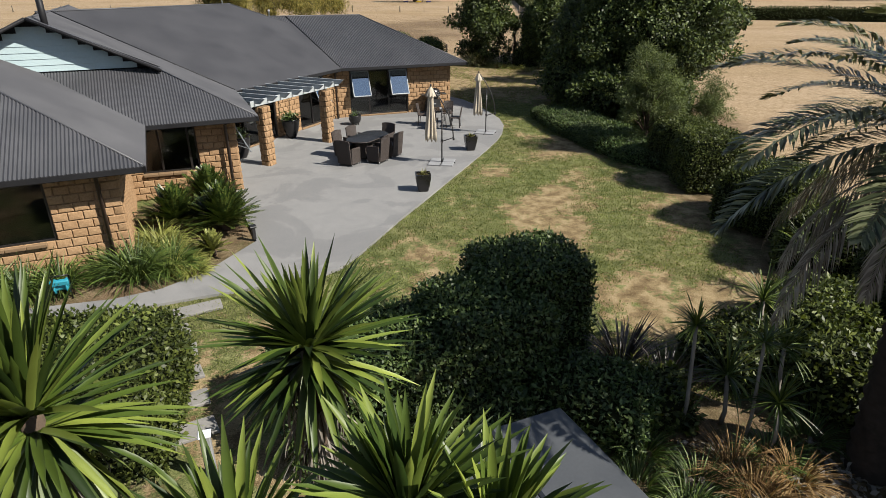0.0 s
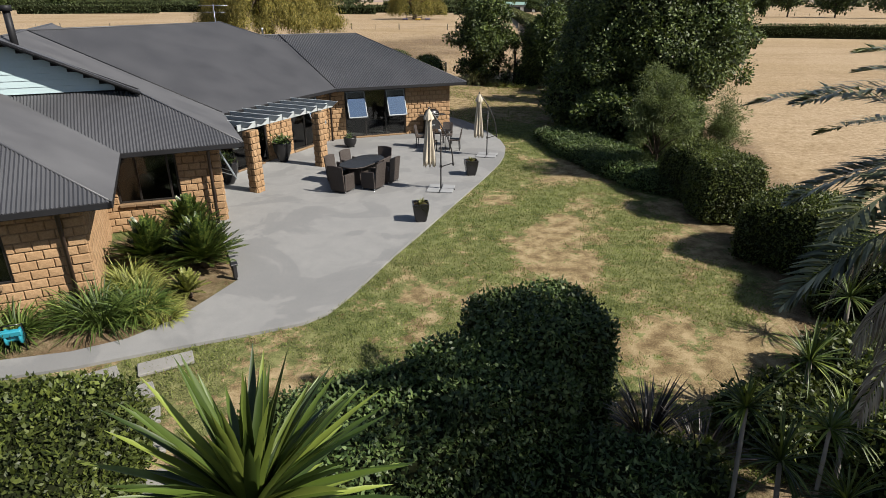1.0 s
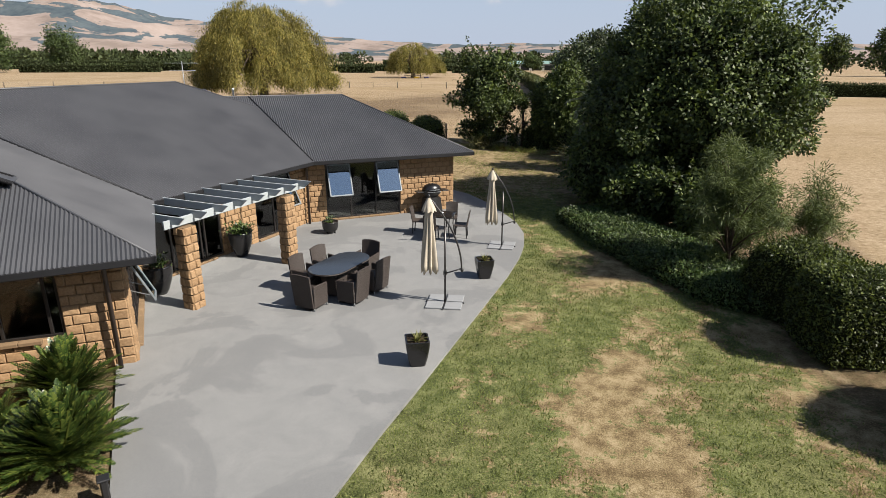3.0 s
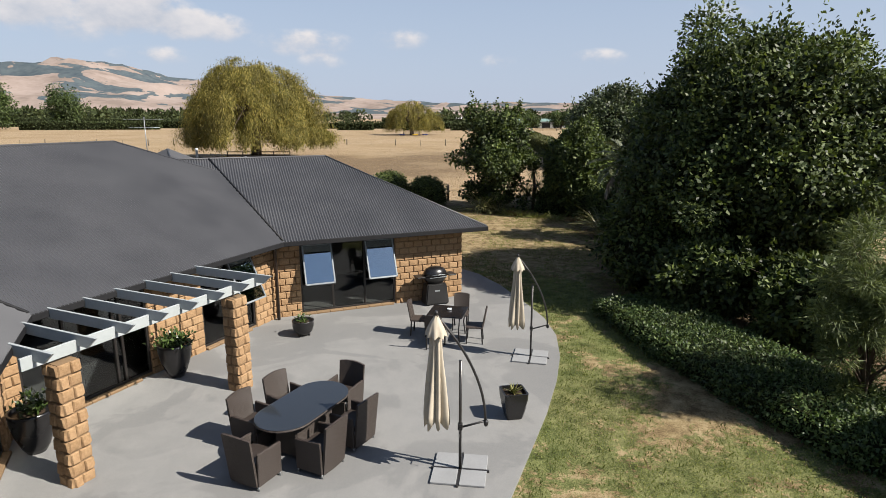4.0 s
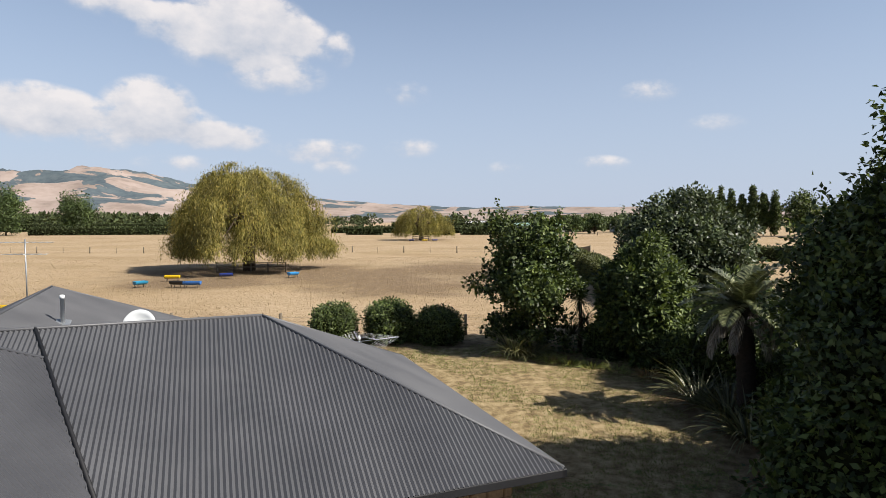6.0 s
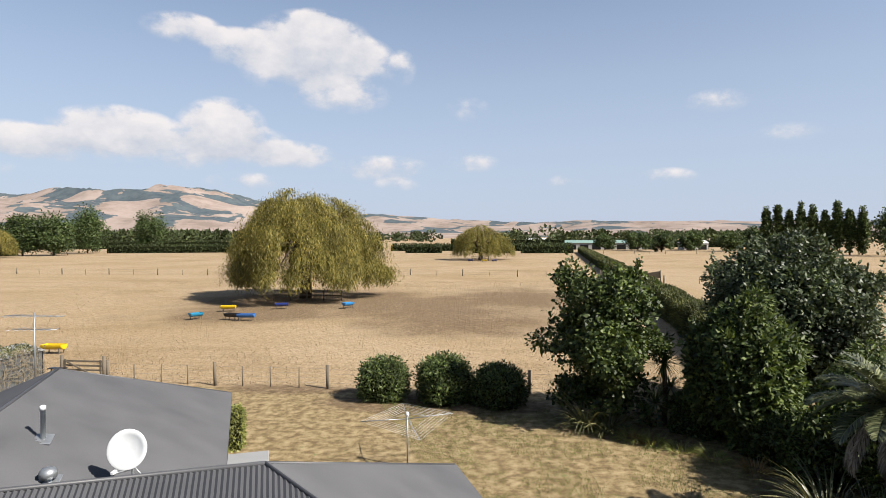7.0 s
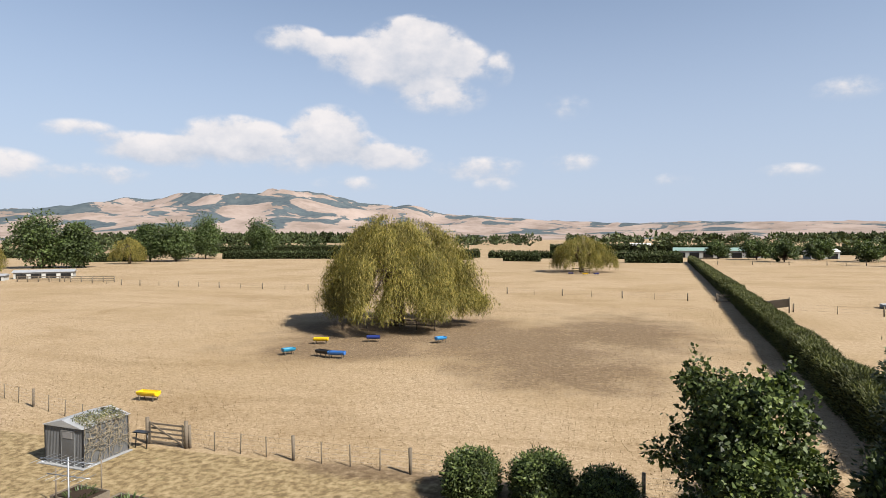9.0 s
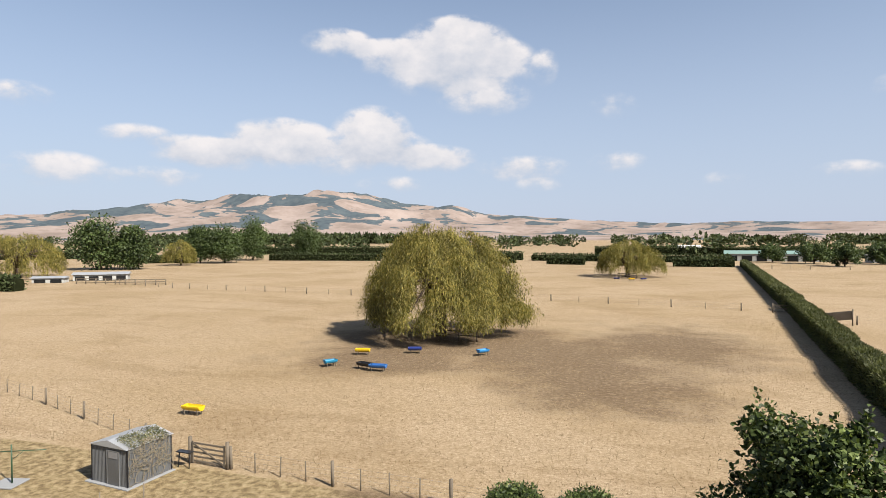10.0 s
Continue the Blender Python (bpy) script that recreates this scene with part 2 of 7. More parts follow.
M_roof = material("roof_steel", roof_build, 0.5, 0.4)
M_fascia = plain("fascia", (0.018, 0.018, 0.020), 0.6, 0.2, 0, 20, 0.2)


def brick_build(n):
    r = n.own()
    c = n.ramp(r, (0.0, (0.33, 0.20, 0.105)), (0.35, (0.42, 0.265, 0.145)), (0.7, (0.49, 0.325, 0.185)), (1.0, (0.39, 0.235, 0.125)))
    spot = n.noise(22.0, 5, 0.7)
    c = n.mix(0.55, c, n.ramp(spot, (0.3, (0.25, 0.145, 0.072)), (0.55, (0.44, 0.28, 0.15)), (0.75, (0.55, 0.39, 0.235))))
    n.base(c)
    n.bump(n.noise(14.0, 6, 0.7), 0.6, 0.02)


M_brick = material("split_face_block", brick_build, 0.92, 0.15)
M_mortar = plain("mortar", (0.27, 0.18, 0.105), 0.95, 0.1, 0, 30, 0.2, 0.3)
M_soffit = plain("soffit", (0.30, 0.29, 0.28), 0.7, 0.3)
M_bark = plain("bark", (0.115, 0.085, 0.062), 0.95, 0.1, 0, 14, 0.35, 0.7)
M_leaf = leaf_material("broadleaf", (0.022, 0.037, 0.010), (0.082, 0.120, 0.030), (0.195, 0.245, 0.068), 0.55, 0.3, 0.26)
M_leaf_grey = leaf_material("grey_green_leaf", (0.034, 0.050, 0.022), (0.085, 0.115, 0.048), (0.17, 0.21, 0.10), 0.5, 0.4, 0.25)
M_leaf_hedge = leaf_material("hedge_leaf", (0.028, 0.055, 0.014), (0.088, 0.142, 0.038), (0.20, 0.265, 0.085), 0.5, 0.35, 0.22)
M_leaf_warm = leaf_material("box_leaf", (0.034, 0.050, 0.009), (0.080, 0.105, 0.020), (0.17, 0.205, 0.042), 0.5, 0.3, 0.25)
M_leaf_fine = leaf_material("feathery_leaf", (0.075, 0.105, 0.032), (0.14, 0.18, 0.06), (0.23, 0.28, 0.10), 0.6, 0.3, 0.35)
M_willow = leaf_material("willow_leaf", (0.10, 0.10, 0.018), (0.28, 0.245, 0.05), (0.52, 0.42, 0.115), 0.6, 0.3, 0.35, 0.3)
M_leaf_dull = leaf_material("far_leaf", (0.040, 0.055, 0.020), (0.072, 0.095, 0.036), (0.12, 0.145, 0.058), 0.7, 0.2, 0.2, 0.1)
M_leaf_mid = leaf_material("paddock_leaf", (0.035, 0.055, 0.015), (0.075, 0.112, 0.030), (0.135, 0.185, 0.055), 0.6, 0.3, 0.25, 0.1)
# near-black colour of the solid cores that stand for shade inside foliage
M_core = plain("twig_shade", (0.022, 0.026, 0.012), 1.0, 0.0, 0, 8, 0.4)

# ---- builders ----
RNG = np.random.default_rng(7)


def mesh_of(name, verts, faces, mat, smooth=False):
    """A mesh from arrays: verts (n, 3), faces (m, 3 or 4) or a list of tuples."""
    me = bpy.data.meshes.new(name)
    if isinstance(faces, np.ndarray):
        k = faces.shape[1]
        me.vertices.add(len(verts))
        me.vertices.foreach_set("co", np.asarray(verts, np.float32).ravel())
        me.loops.add(faces.size)
        me.loops.foreach_set("vertex_index", faces.astype(np.int32).ravel())
        me.polygons.add(len(faces))
        me.polygons.foreach_set("loop_start", np.arange(0, faces.size, k, dtype=np.int32))
        me.update(calc_edges=True)
    else:
        me.from_pydata([tuple(v) for v in verts], [], faces)
    if smooth:
        me.polygons.foreach_set("use_smooth", np.ones(len(me.polygons), dtype=bool))
    me.materials.append(mat)
    return me


def thing(name, label, category, at=(0, 0, 0), turn=0, group="", kind=""):
    ob = new(name)
    ob.matrix_basis = pose(*at, 0, 0, turn)
    return tagged(ob, label, category, group, kind)


def part(name, bm, mat, parent, label=""):
    """A bmesh or mesh as one object under a thing or part; places are in the parent's own axes."""
    if isinstance(bm, bmesh.types.BMesh):
        me = bpy.data.meshes.new(name)
        bm.to_mesh(me)
        bm.free()
        me.materials.append(mat)
    else:
        me = bm
    ob = new(name, me)
    ob.parent = parent
    return tagged(ob, label)


def solo(name, bm, mat, label, category, kind="", group=""):
    ob = part(name, bm, mat, None)
    return tagged(ob, label, category, group, kind)


def box(bm, size, at=(0, 0, 0), turn=None, bevel=0.0):
    """A box with its middle at a place, edges softened."""
    r = bmesh.ops.create_cube(bm, size=1.0)
    vs = r["verts"]
    bmesh.ops.scale(bm, vec=size, verts=vs)
    if bevel:
        es = list({e for v in vs for e in v.link_edges})
        vs = list({v for f in bmesh.ops.bevel(bm, geom=es, offset=bevel, segments=1, affect="EDGES", profile=0.5)["faces"] for v in f.verts} | {v for v in vs if v.is_valid})
    if turn is not None:
        bmesh.ops.rotate(bm, cent=(0, 0, 0), matrix=Euler([radians(a) for a in turn]).to_matrix(), verts=vs)
    bmesh.ops.translate(bm, vec=at, verts=vs)
    return bm


def boxes(*rows):
    """One bmesh from rows of size, place and, if any, turn and bevel."""
    bm = bmesh.new()
    for r in rows:
        box(bm, *r)
    return bm


def tube_arrays(path, radii, sides=8, cap=True):
    path = [Vector(p) for p in path]
    vs, fs = [], []
    for i, p in enumerate(path):
        d = (path[min(i + 1, len(path) - 1)] - path[max(i - 1, 0)]).normalized()
        a = d.cross(Vector((0.31, 0.95, 0.08)) if abs(d.z) > 0.8 else Vector((0, 0, 1))).normalized()
        b = d.cross(a)
        for k in range(sides):
            q = 2 * math.pi * k / sides
            vs.append(p + (a * math.cos(q) + b * math.sin(q)) * radii[i])
    for i in range(len(path) - 1):
        for k in range(sides):
            j = (k + 1) % sides
            fs.append((i * sides + k, i * sides + j, (i + 1) * sides + j, (i + 1) * sides + k))
    if cap:
        fs.append(tuple(range(sides))[::-1])
        fs.append(tuple((len(path) - 1) * sides + k for k in range(sides)))
    return vs, fs


def tubes(name, mat, rows, sides=8):
    """One mesh from rows of path and radii."""
    vs, fs = [], []
    for path, radii in rows:
        if isinstance(radii, (int, float)):
            radii = [radii] * len(path)
        v, f = tube_arrays(path, radii, sides)
        fs += [tuple(i + len(vs) for i in q) for q in f]
        vs += v
    return mesh_of(name, vs, fs, mat, True)


def turned(profile, sides=20):
    """A bmesh turned round z from (radius, height) steps."""
    bm = bmesh.new()
    rings = []
    for r, z in profile:
        rings.append([bm.verts.new((r * math.cos(2 * math.pi * k / sides), r * math.sin(2 * math.pi * k / sides), z)) for k in range(sides)])
    for a, b in zip(rings, rings[1:]):
        for k in range(sides):
            f = bm.faces.new((a[k], a[(k + 1) % sides], b[(k + 1) % sides], b[k]))
            f.smooth = True
    bm.faces.new(rings[0][::-1])
    bm.faces.new(rings[-1])
    return bm


def unit(v):
    return v / np.maximum(np.linalg.norm(v, axis=-1, keepdims=True), 1e-9)


def leaf_quads(points, along, length, width, rng, face=None):
    """Leaves: a folded rhombus at each point, pointing along, of its length and width (arrays or numbers). face: the way that most of them turn their upper side."""
    n = len(points)
    along = unit(along)
    lean = rng.normal(size=(n, 3))
    side = unit(np.cross(along, lean if face is None else unit(face) + lean * 0.38))
    lift = np.cross(along, side)
    L = np.broadcast_to(np.asarray(length, float), (n,))[:, None]
    W = np.broadcast_to(np.asarray(width, float), (n,))[:, None]
    a = points
    c = points + along * L
    m = points + along * L * 0.45 + lift * W * 0.25
    v = np.stack([a, m + side * W * 0.5, c, m - side * W * 0.5], 1).reshape(-1, 3)
    f = np.arange(n * 4).reshape(-1, 4)
    return v, f


def crown_points(rng, clumps, per, radius, flat=0.8):
    """Points in clumps round clump centres, and the outward way of each."""
    k = len(clumps)
    off = unit(rng.normal(size=(k, per, 3))) * (rng.random((k, per, 1)) ** 0.4) * np.asarray(radius).reshape(-1, 1, 1)
    off[..., 2] *= flat
    p = (clumps[:, None, :] + off).reshape(-1, 3)
    return p, off.reshape(-1, 3)


def broad_tree(name, label, at, height, spread, clumps=130, per=260, leaf=(0.16, 0.09), mat=None, seed=1, low=0.12, trunk=0.22, clump=0.17, shape=1.0, depth=None, group="", kinked=0.15, under=0.0, core=0.0, sprouts=0):
    """A tree: a tapered trunk, limbs to its clumps, and a crown of single leaves with an uneven outline."""
    rng = np.random.default_rng(seed)
    mat = mat or M_leaf
    depth = depth or spread
    root = thing(name, label, "tree", at, 0, group)
    z0, z1 = height * low, height
    mid, half = (z0 + z1) / 2, (z1 - z0) / 2
    d = unit(rng.normal(size=(clumps, 3)))
    r = rng.random(clumps) ** 0.33 * (0.78 + 0.22 * rng.random(clumps))
    lob = 1 + kinked * np.sin(d[:, 0] * 5 + seed) * np.cos(d[:, 1] * 4 + seed * 2) + kinked * 0.6 * np.sin(d[:, 2] * 7 + seed)
    c = d * (r * lob)[:, None]
    taper = 1 - 0.35 * shape * np.clip(c[:, 2], 0, 1) - under * np.clip(-c[:, 2], 0, 1)
    c = np.stack([c[:, 0] * taper * spread / 2 * 0.86, c[:, 1] * taper * depth / 2 * 0.86, mid + c[:, 2] * half * 0.9], 1)
    cr = clump * min(spread, height) * (0.6 + 0.7 * rng.random(clumps))
    p, off = crown_points(rng, c, per, cr)
    p[:, 2] = np.maximum(p[:, 2], 0.15)
    out = unit(off) * 0.7 + rng.normal(size=p.shape) * 0.5 + np.array([0, 0, -0.15])
    s = 0.6 + 0.8 * rng.random(len(p))
    v, f = leaf_quads(p, out, leaf[0] * s, leaf[1] * s, rng, unit(off) + np.array([0, 0, 0.45]))
    # core: an added near-black solid that blocks skylight and darkens the crown's inside
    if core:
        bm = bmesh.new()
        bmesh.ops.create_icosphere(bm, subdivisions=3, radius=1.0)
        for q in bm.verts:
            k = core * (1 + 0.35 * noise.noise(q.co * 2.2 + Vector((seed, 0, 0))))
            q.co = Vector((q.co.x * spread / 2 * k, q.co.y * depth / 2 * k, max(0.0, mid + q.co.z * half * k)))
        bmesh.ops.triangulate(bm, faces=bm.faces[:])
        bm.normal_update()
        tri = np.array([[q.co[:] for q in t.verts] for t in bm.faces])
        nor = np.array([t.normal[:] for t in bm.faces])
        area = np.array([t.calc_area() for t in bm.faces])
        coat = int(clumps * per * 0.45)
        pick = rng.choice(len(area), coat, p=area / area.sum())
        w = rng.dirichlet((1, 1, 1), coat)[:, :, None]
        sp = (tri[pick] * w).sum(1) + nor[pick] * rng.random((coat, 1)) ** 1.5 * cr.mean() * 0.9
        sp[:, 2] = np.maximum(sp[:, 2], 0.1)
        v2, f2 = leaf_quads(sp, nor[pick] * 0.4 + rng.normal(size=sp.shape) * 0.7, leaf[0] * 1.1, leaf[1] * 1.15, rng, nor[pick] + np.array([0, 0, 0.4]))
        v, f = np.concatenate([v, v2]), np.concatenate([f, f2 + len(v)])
        part("inner_growth", bm, M_core, root, "near-black core that stands for inner shade")
    if sprouts:
        top = c[np.argsort(c[:, 2] + 0.6 * np.hypot(c[:, 0], c[:, 1]))[-sprouts * 2:]][rng.permutation(sprouts * 2)[:sprouts]]
        up = np.array([0, 0, 1.0]) + 0.35 * unit(top * np.array([1, 1, 0.01])) + rng.normal(size=top.shape) * 0.15
        t = np.repeat(np.linspace(0.2, 1, 26)[None], sprouts, 0) * (0.75 + 0.6 * rng.random((sprouts, 1)))
        sp = (top[:, None] + up[:, None] * t[..., None] * cr.mean() * 1.45).reshape(-1, 3) + rng.normal(size=(sprouts * 26, 3)) * cr.mean() * 0.13
        v2, f2 = leaf_quads(sp, rng.normal(size=sp.shape) + np.array([0, 0, 0.6]), leaf[0], leaf[1], rng)
        v, f = np.concatenate([v, v2]), np.concatenate([f, f2 + len(v)])
    rows = [([(0, 0, -0.1), (0.03 * height * 0.1, 0, height * 0.25), (0.02 * height, 0.01 * height, height * 0.62)], [trunk, trunk * 0.75, trunk * 0.3])]
    for i in range(0, clumps, max(1, clumps // 26)):
        q = c[i]
        start = min(q[2] * 0.55, height * 0.5) * (0.5 + 0.5 * rng.random())
        elbow = (q[0] * 0.45, q[1] * 0.45, start + (q[2] - start) * 0.6)
        rows.append(([(0, 0, start), elbow, tuple(q)], [trunk * 0.45, trunk * 0.25, trunk * 0.06]))
    part("trunk", tubes("trunk", M_bark, rows, 7), M_bark, root)
    part("crown", mesh_of("crown", v, f, mat), mat, root)
    return root


def rounded_block(size, cuts, soft, rough, seed, lean=0.0):
    """A clipped hedge's core: a box swollen to rounded corners, uneven, on the ground. Returns a bmesh."""
    bm = bmesh.new()
    bmesh.ops.create_cube(bm, size=2.0)
    bmesh.ops.subdivide_edges(bm, edges=bm.edges[:], cuts=cuts, use_grid_fill=True)
    for v in bm.verts:
        c = v.co
        q = Vector([math.copysign(abs(x) ** 1.0, x) for x in c])
        ball = q.normalized() * 1.04
        top = max(0.0, q.z)
        q = q.lerp(ball, soft * (0.35 + 0.65 * top))
        q += q.normalized() * rough * (noise.noise(q * 1.7 + Vector((seed, 0, 0))) + 0.4 * noise.noise(q * 4.1 + Vector((0, seed, 0))))
        v.co = Vector((q.x * size[0] / 2, q.y * size[1] / 2, (q.z + 1) * size[2] / 2))
    return bm


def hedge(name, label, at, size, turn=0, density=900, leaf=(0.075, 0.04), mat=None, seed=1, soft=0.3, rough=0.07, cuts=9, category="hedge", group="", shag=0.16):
    """A clipped shrub: a near-black core, coloured as inner shade, under a coat of leaves."""
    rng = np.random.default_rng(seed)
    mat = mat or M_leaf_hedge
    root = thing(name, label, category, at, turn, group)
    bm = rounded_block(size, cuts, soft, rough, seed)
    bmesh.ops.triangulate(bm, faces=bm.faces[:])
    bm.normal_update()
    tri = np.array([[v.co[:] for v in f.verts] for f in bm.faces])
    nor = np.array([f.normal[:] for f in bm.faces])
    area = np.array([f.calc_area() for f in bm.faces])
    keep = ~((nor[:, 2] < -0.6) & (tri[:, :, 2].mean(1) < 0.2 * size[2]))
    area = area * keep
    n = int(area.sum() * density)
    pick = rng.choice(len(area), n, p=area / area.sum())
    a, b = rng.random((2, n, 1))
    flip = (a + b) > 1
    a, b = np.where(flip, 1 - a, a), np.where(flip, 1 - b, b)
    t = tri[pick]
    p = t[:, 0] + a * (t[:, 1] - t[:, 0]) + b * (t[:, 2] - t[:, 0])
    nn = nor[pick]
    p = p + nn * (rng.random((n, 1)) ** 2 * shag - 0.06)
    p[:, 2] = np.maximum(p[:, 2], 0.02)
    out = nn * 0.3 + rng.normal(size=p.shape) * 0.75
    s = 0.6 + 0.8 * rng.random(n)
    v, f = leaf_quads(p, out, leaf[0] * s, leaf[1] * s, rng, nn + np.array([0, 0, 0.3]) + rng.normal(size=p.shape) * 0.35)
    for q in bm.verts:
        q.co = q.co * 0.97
    # no real branches: a dark solid that paints the shade between leaves
    part("branch_core", bm, M_core, root, "dark solid core painted as inner shade")
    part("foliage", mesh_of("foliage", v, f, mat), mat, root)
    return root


# ---- ground: one sheet ----
def spaced(lo, hi, fine, far, grow=1.22):
    a = list(np.arange(lo, hi + 1e-6, fine))
    s = fine
    while a[-1] < far:
        s *= grow
        a.append(a[-1] + s)
    s = fine
    while a[0] > -far:
        s *= grow
        a.insert(0, a[0] - s)
    return np.array(a)


def smooth_step(x, a, b):
    t = np.clip((x - a) / (b - a), 0, 1)
    return t * t * (3 - 2 * t)


def ellipse(X, Y, cx, cy, rx, ry):
    return np.clip(1 - np.sqrt(((X - cx) / rx) ** 2 + ((Y - cy) / ry) ** 2), 0, 1)


gx, gy = spaced(-10, 10, 0.2, 4400), spaced(6, 54, 0.2, 4400)
X, Y = np.meshgrid(gx, gy)
bumps = np.array([noise.noise(Vector((x * 0.35, y * 0.35, 3.0))) for x, y in zip(X.ravel(), Y.ravel())]).reshape(X.shape)
Z = np.where((np.abs(X) < 90) & (Y > 8) & (Y < 150), bumps * 0.035, 0) - 0.02
idx = np.arange(X.size).reshape(X.shape)
gfaces = np.stack([idx[:-1, :-1], idx[:-1, 1:], idx[1:, 1:], idx[1:, :-1]], -1).reshape(-1, 4)
gmesh = mesh_of("ground", np.stack([X, Y, Z], -1).reshape(-1, 3), gfaces, M_ground, True)
east = 9.0 + 0.02 * Y + 0.8 * np.sin(Y * 0.25)
lawn = smooth_step(east - X, -0.5, 0.5) * smooth_step(53.6 - Y, -0.4, 0.4) * smooth_step(X + 40, -2, 2)
soil = np.zeros_like(X)
for cx, cy, rx, ry, k in ((-24, 95, 18, 12, 1.7), (-27, 82, 12, 10, 1.0), (-10, 88, 16, 15, 0.8), (-5, 77, 13, 11, 0.72), (0, 98, 15, 21, 0.68),
                          (-4, 51.3, 6.5, 2.0, 1.6), (4.6, 49.2, 4.5, 2.6, 1.8), (9.2, 42, 3.0, 7, 1.8), (9.5, 30, 5.2, 10.5, 2.2), (9.3, 17, 2.4, 6.5, 1.6),
                          # the palm bed at (6.6, 7.2) is bare soil, and painted dark for shade too
                          (9, 10.5, 2.6, 5, 1.4), (-11.5, 53.4, 6, 1.2, 0.8), (3.5, 4.6, 5.5, 4.6, 2.6), (6.6, 7.2, 3.2, 2.8, 1.6), (-5.5, 4.0, 3.0, 3.0, 1.0), (-8, 206, 16, 12, 0.9), (-7.0, 14.2, 2.4, 4.2, 2.2), (-8.5, 11.2, 3.0, 0.9, 2.0)):
    soil = np.maximum(soil, np.clip(ellipse(X, Y, cx, cy, rx, ry) * k * 1.9, 0, 1))
soil = np.maximum(soil, smooth_step(4.2 - Y, 0, 2.0) * lawn)
soil = np.maximum(soil, smooth_step(X - 8.2, 0, 0.8) * smooth_step(13.5 - X, 0, 2.5) * smooth_step(52 - Y, 0, 2) * 0.8)
edge = -2.0 + 0.38 * (Y - 13)
green = 0.20 + 0.24 * np.clip(1 - np.abs(X - edge) / 1.6, 0, 1) * (Y > 9) + 0.02 * smooth_step(Y, 30, 40) - 0.10 * ellipse(X, Y, 5.5, 16, 4.5, 8) - 0.10 * ellipse(X, Y, 2.6, 13, 2.5, 6) - 0.12 * smooth_step(Y, 44, 54) + 0.1 * ellipse(X, Y, -5, 9.5, 2.5, 2)
green = green - 0.3 * ellipse(X, Y, -2.5, 9.5, 2.2, 1.6)


def grass_cover(x, y):
    """How thick the turf stands at a place, in patches."""
    return 0.35 + 0.46 * noise.fractal(Vector((x * 0.5, y * 0.42, 2.0)), 0.9, 2.1, 4) + 0.10 * noise.noise(Vector((x * 2.3, y * 2.3, 9.0)))


near = (np.abs(X) < 45) & (Y > -5) & (Y < 60)
green[near] += np.array([grass_cover(x, y) for x, y in zip(X[near], Y[near])])
back = smooth_step(Y, 31, 38)
green = green * (1 - back * 0.92) + back * 0.92 * (0.17 - 0.05 * smooth_step(Y, 42, 52) + 0.10 * (bumps > 0.1) * bumps)
for key, val in (("lawn", lawn), ("soil", soil), ("green", green)):
    gmesh.attributes.new(key, "FLOAT", "POINT").data.foreach_set("value", val.astype(np.float32).ravel())
tagged(new("ground", gmesh), "dry summer paddock and patchy mown lawn", "ground", "", "structure")


# ---- hills on the horizon ----
def hill_build(n):
    fine = n.noise(0.03, 4, 0.6)
    # distance haze is mixed into these colours: grass greyed to pink, bush blued
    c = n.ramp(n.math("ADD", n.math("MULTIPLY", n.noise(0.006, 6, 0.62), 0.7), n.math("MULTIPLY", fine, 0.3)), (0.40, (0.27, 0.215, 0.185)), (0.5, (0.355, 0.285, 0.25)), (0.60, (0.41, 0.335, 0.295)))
    rise = n.nt.nodes.new("ShaderNodeSeparateXYZ")
    n.put(rise.inputs[0], n.place())
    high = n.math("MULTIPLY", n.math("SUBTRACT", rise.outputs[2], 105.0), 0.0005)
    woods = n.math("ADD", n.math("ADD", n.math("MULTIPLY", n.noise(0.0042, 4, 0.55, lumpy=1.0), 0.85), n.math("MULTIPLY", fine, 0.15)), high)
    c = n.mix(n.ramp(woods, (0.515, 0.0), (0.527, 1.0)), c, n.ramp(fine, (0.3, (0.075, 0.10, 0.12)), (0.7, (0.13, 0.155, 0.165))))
    n.base(c)


M_hill = material("hazed_hill", hill_build, 1.0, 0.0)
hb, hr = np.radians(np.linspace(-95, 75, 420)), np.linspace(1700, 4200, 70)
HB, HR = np.meshgrid(hb, hr)
HX, HY = np.sin(HB) * HR, np.cos(HB) * HR
deg = np.degrees(HB)
# crest height, in metres, by bearing
crest = np.interp(deg[0], [-95, -60, -53, -50, -46, -43, -38, -34, -31, -27, -23, -18, -13.5, -6, 0, 6, 14, 40, 75],
                  [60, 95, 118, 145, 178, 205, 215, 225, 245, 228, 195, 165, 125, 92, 76, 80, 70, 60, 50])
HZ = np.zeros_like(HX)
for i in range(HX.shape[0]):
    rise = smooth_step(np.array([hr[i]]), 1750, 3100)[0] * (1 - 0.4 * smooth_step(np.array([hr[i]]), 3200, 4200)[0])
    for j in range(HX.shape[1]):
        q = Vector((HX[i, j] * 0.0021, HY[i, j] * 0.0021, 0))
        ridge = 1 - abs(noise.noise(q) * 1.7)
        small = 1 - abs(noise.noise(q * 2.3 + Vector((5, 2, 0))) * 1.7)
        HZ[i, j] = crest[j] * rise * (0.66 + 0.30 * ridge + 0.13 * small) + 4 * noise.noise(q * 8) * rise - 3
hidx = np.arange(HX.size).reshape(HX.shape)
hf = np.stack([hidx[:-1, :-1], hidx[:-1, 1:], hidx[1:, 1:], hidx[1:, :-1]], -1).reshape(-1, 4)
tagged(new("backdrop_hills", mesh_of("hills", np.stack([HX, HY, HZ], -1).reshape(-1, 3), hf, M_hill, True)), "distant dry brown hills with dark bush gullies, haze in their colours", "hills", "", "structure")

